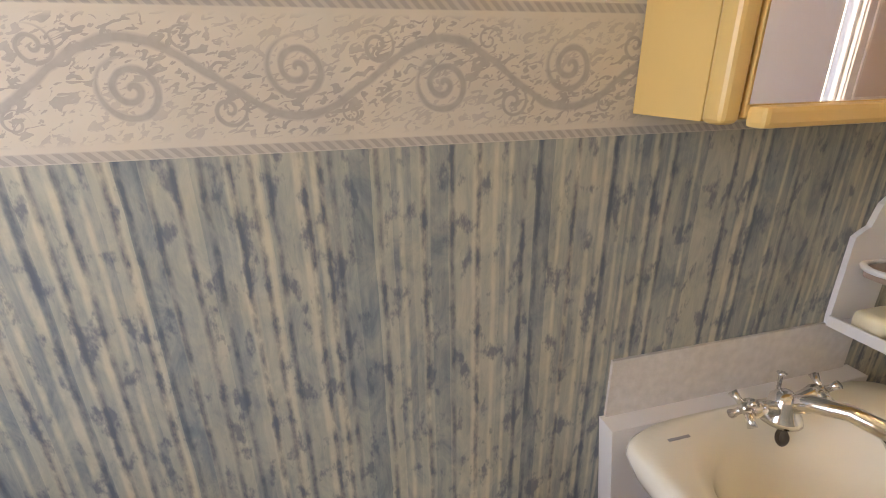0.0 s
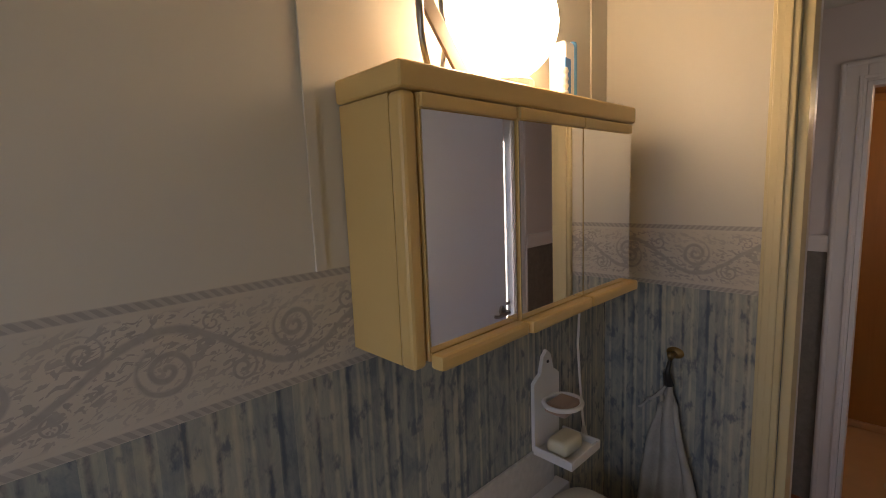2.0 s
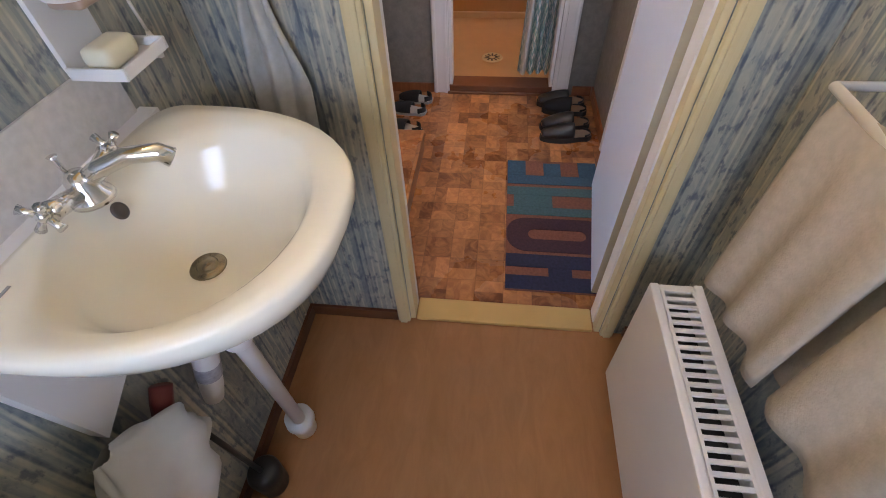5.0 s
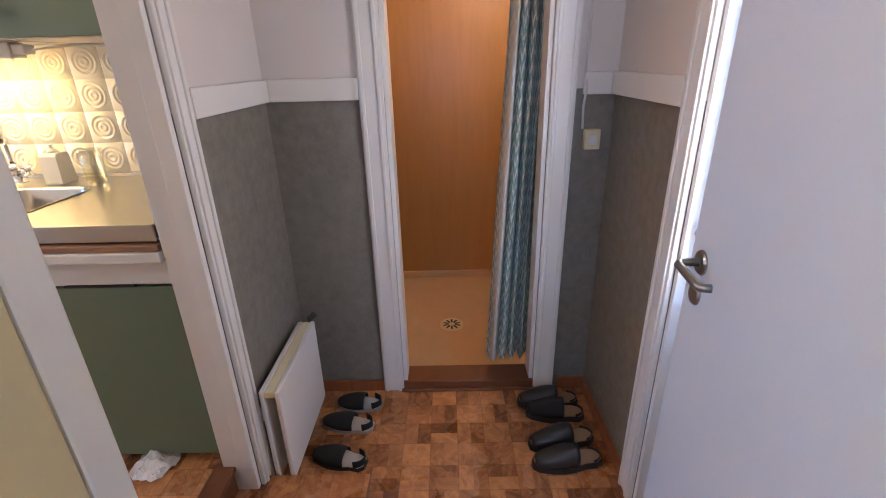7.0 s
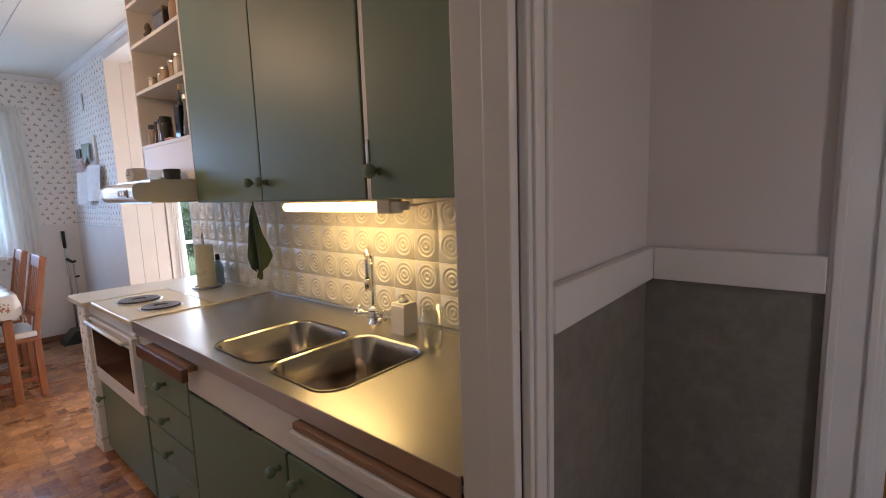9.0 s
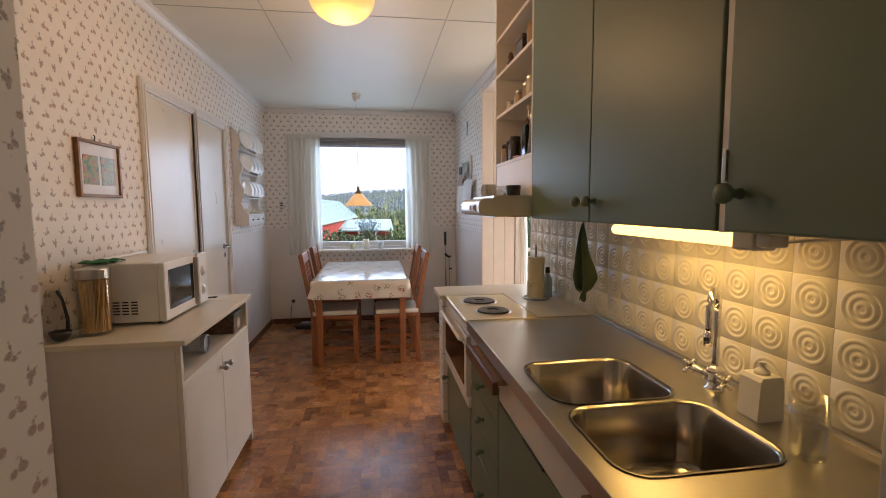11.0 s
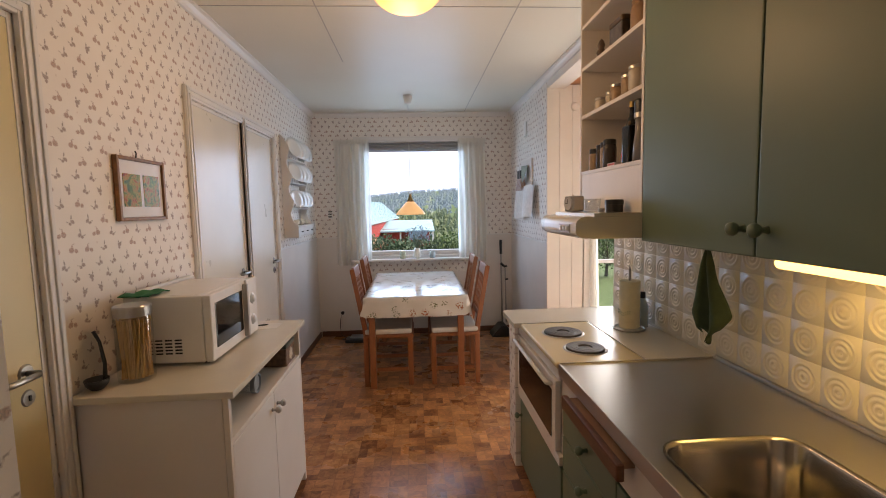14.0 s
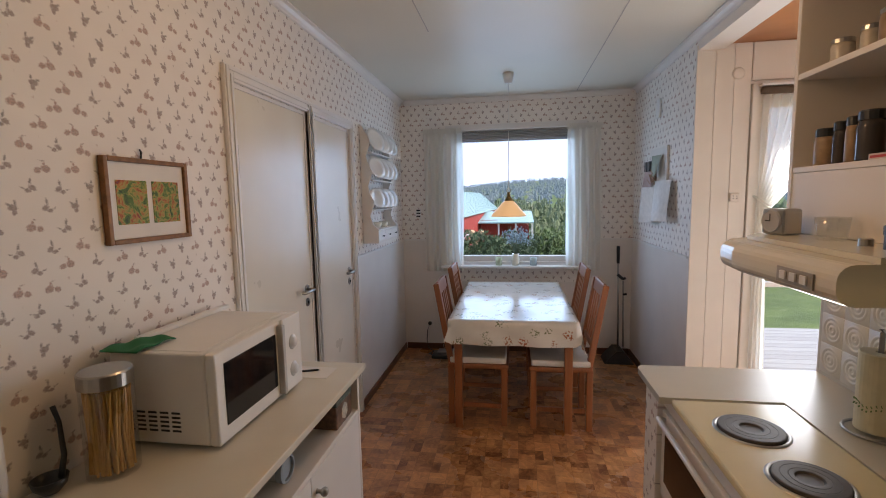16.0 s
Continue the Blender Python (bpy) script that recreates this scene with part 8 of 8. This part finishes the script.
bm = bmesh.new()
uvl = bm.loops.layers.uv.new("UVMap")
NUc, NVc = 90, 30
g = []
for i in range(NUc + 1):
    row = []
    for j in range(NVc + 1):
        u, v = i / NUc, j / NVc
        y0 = 2.448 + 0.095 * v
        y1 = 2.285
        y = y0 + (y1 - y0) * u + 0.006 * math.sin(u * 30)
        x = 5.715 + 0.032 * math.sin(u * 34 + 0.7 * math.sin(v * 2)) + 0.01 * math.sin(v * 5 + u * 6)
        row.append(bm.verts.new((x, y, 2.03 - 2.0 * v)))
    g.append(row)
for i in range(NUc):
    for j in range(NVc):
        f = bm.faces.new((g[i][j], g[i + 1][j], g[i + 1][j + 1], g[i][j + 1]))
        for lp, (a, b) in zip(f.loops, ((i, j), (i + 1, j), (i + 1, j + 1), (i, j + 1))):
            lp[uvl].uv = (a / NUc, b / NVc)
part("cloth", bm, chevron("chevron_cloth"), cu, smooth=True)
ob = thing("curtain_rail", "white shower curtain rail", "curtain rail", (5.72, 2.6, 2.04))
part("rail", tube([(5.72, 2.051, 2.045), (5.72, 3.199, 2.045)], 0.010, 10), white_plastic, ob, smooth=True)
ob = thing("floor_drain", "round white slotted drain in the shower floor", "drain", (6.40, 2.71, SF))
part("disc", lathe([(0, 0.003), (0.066, 0.003), (0.072, 0.006), (0.078, 0.004), (0.08, 0)], 32, pose(6.40, 2.71, SF + 0.0005)), enamel, ob, smooth=False)
for i in range(10):
    a = radians(i * 36)
    bm = bmesh.new()
    box(bm, (0.022, -0.006, 0), (0.058, 0.006, 0.002), m=pose(6.40, 2.71, SF + 0.0030, 0, 0, math.degrees(a)))
    part("slot", bm, black_plastic, ob)
ob = thing("shower_vent", "round white vent valve on the brown board wall", "vent", (SHX, 2.37, 1.97))
part("plate", one((SHX - 0.012, 2.285, 1.885), (SHX - 0.001, 2.455, 2.055), 0.004), white_plastic, ob)
part("disc", lathe([(0, 0.035), (0.05, 0.030), (0.068, 0.015), (0.07, 0)], 32, pose(SHX - 0.0125, 2.37, 1.97, 0, -90, 0)), white_plastic, ob, smooth=True)
ob = thing("shower_lamp", "lit round white lamp on the shower ceiling", "lamp", (6.35, 2.36, SC))
part("shade", lathe([(0, -0.075), (0.05, -0.07), (0.075, -0.045), (0.08, -0.01), (0.08, 0)], 28), glow("shower_glow", (1.0, 0.90, 0.74), 4.0), ob, "glowing opal shade", True, local=True)

# crumpled clear bag on the kitchen floor
ob = thing("crumpled_bag", "crumpled pale plastic bag on the kitchen floor", "plastic bag", (4.926, 3.704, KF))


def crumple(u, v):
    a, r = 2 * math.pi * u, 0.085 * v
    p = Vector((r * math.cos(a), r * math.sin(a) * 0.8, 0.0))
    n = noise.noise(Vector((p.x * 38, p.y * 38, 1.7)))
    p.z = 0.003 + 0.045 * (1 - v) + 0.022 * abs(n) * 2 * (1 - 0.6 * v)
    return p * (1 + 0.18 * n)


part("bag", sheet(crumple, 40, 12), plain("pale_plastic_film", (0.62, 0.61, 0.62), 0.22, vary=0.1, scale=30), ob, local=True)

# ---- outside ----
def ground_z(x, y):
    d = max(0.0, y - 12.0)
    base = -0.25 - 0.085 * min(d, 90.0) - 0.012 * min(max(d - 90, 0), 300)
    rise = max(0.0, d - 260.0)
    hill = 0.053 * min(rise, 1100.0) * (0.75 + 0.22 * math.sin(x * 0.0042 + 1.3) + 0.12 * math.sin(x * 0.011 + 0.4))
    return base + hill + 0.05 * math.sin(x * 0.7) * math.sin(y * 0.5)


bm = bmesh.new()
ysg = [-70.0, -40.0, -20.0, -8.0, -2.0, 1.5, 6.0, 8.9, 10, 11.5, 13, 15, 18, 22, 27, 33, 40, 50, 65, 85, 110, 150, 200, 260, 330, 420, 520, 640, 780, 940, 1100, 1300, 1600]
cols = 48
g = []
for y in ysg:
    half = 60 + 1.1 * abs(y)
    g.append([bm.verts.new((4.4 + half * (2 * i / cols - 1), y, min(ground_z(4.4 + half * (2 * i / cols - 1), y), -0.35 if y < 10 else 999))) for i in range(cols + 1)])
for a, b in zip(g, g[1:]):
    for i in range(cols):
        bm.faces.new((a[i], a[i + 1], b[i + 1], b[i]))
k = Nodes("grass_ground")
w = k.where()
near = k.ramp(k.noise(w, 2.2, 5, 0.65), (0.3, (0.05, 0.09, 0.018)), (0.7, (0.12, 0.17, 0.04)))
k.bump(k.noise(w, 30, 4), 0.6, 0.03)
tagged(part("ground", bm, k.done(near, 0.9)), "mown green lawn falling away to a wooded valley", "", "", "structure")


def leaf_mat(name, lo, hi):
    k = Nodes(name)
    n = k.t.nodes.new("ShaderNodeNewGeometry")
    return k.done(k.ramp(n.outputs["Random Per Island"], (0.0, lo), (1.0, hi)), 0.7)


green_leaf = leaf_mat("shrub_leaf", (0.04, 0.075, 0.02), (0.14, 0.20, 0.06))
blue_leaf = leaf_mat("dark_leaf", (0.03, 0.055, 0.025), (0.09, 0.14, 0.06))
# valley leaves lighter than the shrubs', with air haze put into their colour
hazed_far_leaf = leaf_mat("hazed_forest_leaf", (0.085, 0.120, 0.070), (0.19, 0.23, 0.11))
# ridge leaves paled and blued: distance haze put into the colour
hazed_ridge_leaf = leaf_mat("hazed_ridge_leaf", (0.10, 0.15, 0.17), (0.15, 0.20, 0.22))
bark = wood("bark", (0.04, 0.03, 0.02), (0.10, 0.08, 0.06), 0.9, (4, 4, 20))


def leaves(bm, rng, c, radii, n, size):
    for _ in range(n):
        while True:
            p = Vector((rng.uniform(-1, 1), rng.uniform(-1, 1), rng.uniform(-1, 1)))
            if 0.2 < p.length < 1:
                break
        p *= (0.75 + 0.35 * noise.noise(p * 2.3 + Vector(c)))
        q = Vector(c) + Vector((p.x * radii[0], p.y * radii[1], p.z * radii[2]))
        e = Euler((rng.uniform(0, 6.3), rng.uniform(0, 6.3), rng.uniform(0, 6.3))).to_matrix()
        s = size * rng.uniform(0.6, 1.3)
        vs = [bm.verts.new(q + e @ Vector(v)) for v in ((-s, 0, 0), (0, -0.45 * s, 0.1 * s), (s, 0, 0), (0, 0.45 * s, 0.1 * s))]
        bm.faces.new(vs)


def shrub(name, label, at, radii, n, size, mt, seed, trunk=0.4, category="shrub", group=""):
    rng = random.Random(seed)
    ob = thing(name, label, category, at, group)
    bm = bmesh.new()
    h = radii[2]
    tube([(0, 0, -0.1), (0.04 * h, 0, h * 0.5), (0, 0.03 * h, h * 1.2)], [0.05 * h, 0.035 * h, 0.012 * h], 7, bm)
    for i in range(6):
        a = i * 1.05 + seed
        tube([(0, 0, h * (0.25 + 0.1 * i)), (radii[0] * 0.35 * math.cos(a), radii[1] * 0.35 * math.sin(a), h * (0.6 + 0.1 * i)), (radii[0] * 0.7 * math.cos(a), radii[1] * 0.7 * math.sin(a), h * (0.85 + 0.12 * i))], [0.02 * h, 0.012 * h, 0.004 * h], 5, bm)
    part("trunk", bm, bark, ob, local=True)
    bm = bmesh.new()
    leaves(bm, rng, (0, 0, h * (1 + trunk)), radii, n, size)
    for i in range(5):
        a = rng.uniform(0, 6.28)
        leaves(bm, rng, (radii[0] * 0.6 * math.cos(a), radii[1] * 0.6 * math.sin(a), h * (1 + trunk) + rng.uniform(-0.5, 0.5) * h), [r * 0.5 for r in radii], n // 6, size)
    part("crown", bm, mt, ob, "leafy green crown", local=True)
    return ob


for i, (x, y, r, h, n, mt) in enumerate(((2.6, 14.5, 1.2, 0.75, 2200, green_leaf), (4.2, 14.2, 1.3, 0.78, 2400, blue_leaf), (5.6, 14.6, 1.2, 0.9, 2400, green_leaf), (6.6, 16.0, 1.1, 1.3, 2400, blue_leaf), (1.2, 16, 1.2, 0.8, 1600, green_leaf), (8.8, 17.0, 1.4, 1.0, 2200, blue_leaf), (10.6, 18.0, 1.6, 1.2, 2000, green_leaf))):
    z = ground_z(x, y)
    shrub("garden_shrub", "dense green garden shrub below the window", (x, y, z), (r, r * 0.9, h), n, 0.055, mt, i, 0.0, group="garden shrubs")

for i, (x, y, r, h) in enumerate(((2.6, -3.0, 1.5, 1.5), (4.6, -3.4, 1.6, 1.7), (6.6, -3.0, 1.5, 1.4))):
    shrub("hedge_shrub", "tall green shrub outside the outer door", (x, y, -0.35), (r, r * 0.8, h), 2200, 0.08, green_leaf, 20 + i, 0.0, group="shrubs by the outer door")


def conifer(bm, at, h, r, rng, tiers=6, n=7):
    """A ragged spruce of drooping tiers."""
    x, y, z = at
    for k_ in range(tiers):
        t = k_ / tiers
        zb, zt = z + h * (0.08 + 0.92 * t), z + h * min(1.0, 0.08 + 0.92 * t + 0.34)
        rr = r * (1 - t) ** 0.85
        top_ = bm.verts.new((x, y, zt))
        ring_ = []
        for i in range(n):
            a = 2 * math.pi * i / n + rng.uniform(-0.3, 0.3)
            q = rr * rng.uniform(0.55, 1.1)
            ring_.append(bm.verts.new((x + q * math.cos(a), y + q * math.sin(a), zb + rng.uniform(-0.04, 0.06) * h)))
        for i in range(n):
            bm.faces.new((ring_[i], ring_[(i + 1) % n], top_))


rng = random.Random(11)
for i, (x, y, h) in enumerate(((8.2, 34, 4.6), (9.6, 38, 5.2), (11.4, 37, 4.4), (13.5, 45, 6.0), (16.5, 40, 6.0))):
    ob = thing("spruce_tree", "slender dark green spruce in the valley", "tree", (x, y, ground_z(x, y)), "spruces in the valley")
    part("trunk", tube([(0, 0, -0.2), (0, 0, h * 0.9)], [0.02 * h, 0.006 * h], 7), bark, ob, local=True)
    bm = bmesh.new()
    conifer(bm, (0, 0, 0), h, h * 0.2, rng, 11, 11)
    part("crown", bm, hazed_far_leaf, ob, "ragged needle crown", local=True)
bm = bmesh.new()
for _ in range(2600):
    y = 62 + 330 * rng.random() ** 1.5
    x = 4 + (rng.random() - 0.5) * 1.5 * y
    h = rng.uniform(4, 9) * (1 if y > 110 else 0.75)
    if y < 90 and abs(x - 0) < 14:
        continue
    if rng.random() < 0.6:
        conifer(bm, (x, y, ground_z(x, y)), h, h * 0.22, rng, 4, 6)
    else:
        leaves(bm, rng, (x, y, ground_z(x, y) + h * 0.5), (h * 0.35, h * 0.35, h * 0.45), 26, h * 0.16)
tagged(part("valley_woods", bm, hazed_far_leaf), "mixed woods filling the valley", "woods", "", "stuff")
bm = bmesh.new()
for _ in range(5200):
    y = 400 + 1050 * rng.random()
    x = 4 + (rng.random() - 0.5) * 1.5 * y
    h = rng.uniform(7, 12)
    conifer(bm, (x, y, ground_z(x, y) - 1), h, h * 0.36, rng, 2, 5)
tagged(part("ridge_woods", bm, hazed_ridge_leaf), "woods on the far ridge, blue distance haze put into their leaf colour", "woods", "", "stuff")

# red barn, its long side running away from the house, with an open lean-to
bn = thing("red_barn", "red wooden barn with a pale turquoise metal roof", "barn", (-4.0, 40.0, -6.6), turn=-3.4)
barn_red = wood("barn_red", (0.30, 0.030, 0.024), (0.42, 0.055, 0.040), 0.8, (6, 6, 0.5))
roof_m = plain("pale_metal_roof", (0.30, 0.46, 0.47), 0.5, 0.0, vary=0.06, scale=0.6)
BL, BH, BE_, BR_ = 44.0, 2.72, 6.62, 9.27
part("wall", one((-BH, 0.3, -1.0), (BH, BL - 0.3, BE_ - 0.1)), barn_red, bn, local=True)
for y in (0.3, BL - 0.5):
    part("gable", prism([(-BH, BE_ - 0.099), (BH, BE_ - 0.099), (0, BR_ - 0.25)], y, y + 0.2, "y"), barn_red, bn, local=True)
part("roof", prism([(-3.0, BE_ - 0.14), (0, BR_ - 0.14), (3.0, BE_ - 0.14), (3.0, BE_), (0, BR_), (-3.0, BE_)], 0.0, BL, "y"), roof_m, bn, local=True)
for i in range(44):
    y = 0.3 + i * 1.0
    part("roof_rib", prism([(0.0, BR_ + 0.002), (3.0, BE_ + 0.002), (3.0, BE_ + 0.05), (0.0, BR_ + 0.05)], y, y + 0.07, "y"), roof_m, bn, local=True)
for y in (8.0, 16.0, 24.0):
    wd = part("window", one((BH + 0.002, y, 3.0), (BH + 0.07, y + 1.2, 4.3)), white, bn, "white framed window", local=True)
    part("pane", one((BH + 0.071, y + 0.12, 3.12), (BH + 0.085, y + 1.08, 4.18)), black_glass, wd, local=True)
sd = thing("barn_shed", "low red shed with a pale metal roof beside the barn", "shed", (2.2, 60.0, -5.6))
part("wall", one((-2.0, 2.0, -1.0), (0.1, 8.5, 4.6)), barn_red, sd, local=True)
part("back_wall", one((0.1005, 7.6, -1.0), (4.2, 8.0, 4.7)), barn_red, sd, local=True)
part("roof", prism([(0.6, 4.22), (9.2, 5.35), (9.2, 5.50), (0.6, 4.37)], -2.3, 4.6, "x"), roof_m, sd, local=True)
for x in (0.2, 2.3, 4.3):
    part("post", one((x, 0.9, -1.0), (x + 0.2, 1.1, 4.2), 0.01, 1), white, sd, "white painted post", local=True)
for i, (x, y, w, h, c) in enumerate(((-0.6, 46.0, 1.0, 1.5, (0.70, 0.70, 0.68)), (1.0, 47.0, 0.9, 1.9, (0.52, 0.36, 0.22)))):
    wp = thing("log_pile", "stack of split logs under a pale cover" if i == 0 else "tall stack of fresh cut pale wood", "wood pile", (x, y, ground_z(x, y)), "wood piles by the barn")
    rngw = random.Random(30 + i)
    cut = plain("cut_wood" if i else "pale_cover", c, 0.8, vary=0.3, scale=5)
    for j in range(10):
        a, zz_ = rngw.uniform(-w, w * 0.7), (j // 2) * h * 0.2
        part("log", tube([(a, 0.0, zz_ + h * 0.12), (a + 0.05, 1.6, zz_ + h * 0.12)], h * 0.12, 8), cut, wp, local=True)

# deck with its rail
dk = thing("wooden_deck", "grey weathered wooden deck outside the veranda", "deck", (7.5, 10.2, -0.2))
deck_wood = wood("deck_wood", (0.30, 0.29, 0.28), (0.46, 0.45, 0.43), 0.75, (1.2, 14, 14))
bb = part("board", one((5.7, 0, 0), (11.5, 0.118, 0.028), 0.003, 1), deck_wood, dk, local=True)
bb.location = (-7.5, 7.40 - 10.2, 0.30)
for i in range(1, 21):
    o = new("board", bb.data)
    o.parent = dk
    o.location = (-7.5, 7.40 + i * 0.124 - 10.2, 0.30)
part("joist", boxes(((5.75, 7.42, -0.3), (5.85, 9.98, 0.099)), ((8.5, 7.42, -0.3), (8.6, 9.98, 0.099)), ((11.3, 7.42, -0.3), (11.4, 9.98, 0.099))), deck_wood, dk)

# ---- relief tiles over the worktop ----
P = 0.1125
tbm = one((-0.006, -P / 2 + 0.0001, -P / 2 + 0.0004), (0.0, P / 2 - 0.0001, P / 2 - 0.0004), 0.0008, 1)
tbm.faces.index_update()
flat_faces = len(tbm.faces)
for r in (0.011, 0.0265, 0.042):
    lathe([(r - 0.0068, -0.0002), (r - 0.0045, 0.0012), (r - 0.0015, 0.0033), (r + 0.0015, 0.0033), (r + 0.0045, 0.0012), (r + 0.0068, -0.0002)], 24, pose(-0.0058, 0, 0, 0, -90, 0), tbm)
tile_mesh = None
wall_t = bpy.data.objects["wall_kitchen_tiles_back"]
structure("tile_grout", one((TX - 0.0008, 3.486, 1.02), (TX + 0.0078, 6.088, 1.497)), plain("grout", (0.70, 0.67, 0.60), 0.6), "cream grout behind the tiles")
for j in range(4):
    for i in range(23):
        y = 3.485 + P / 2 + i * 0.1125
        z = 1.0465 + P / 2 + j * 0.1125
        if tile_mesh is None:
            o = part("tile", tbm, tile_m, None, smooth=False)
            for poly in o.data.polygons:
                poly.use_smooth = poly.index >= flat_faces
            tile_mesh = o.data
        else:
            o = new("tile", tile_mesh)
        o.parent = wall_t
        o.location = (TX + 0.004, y, z)
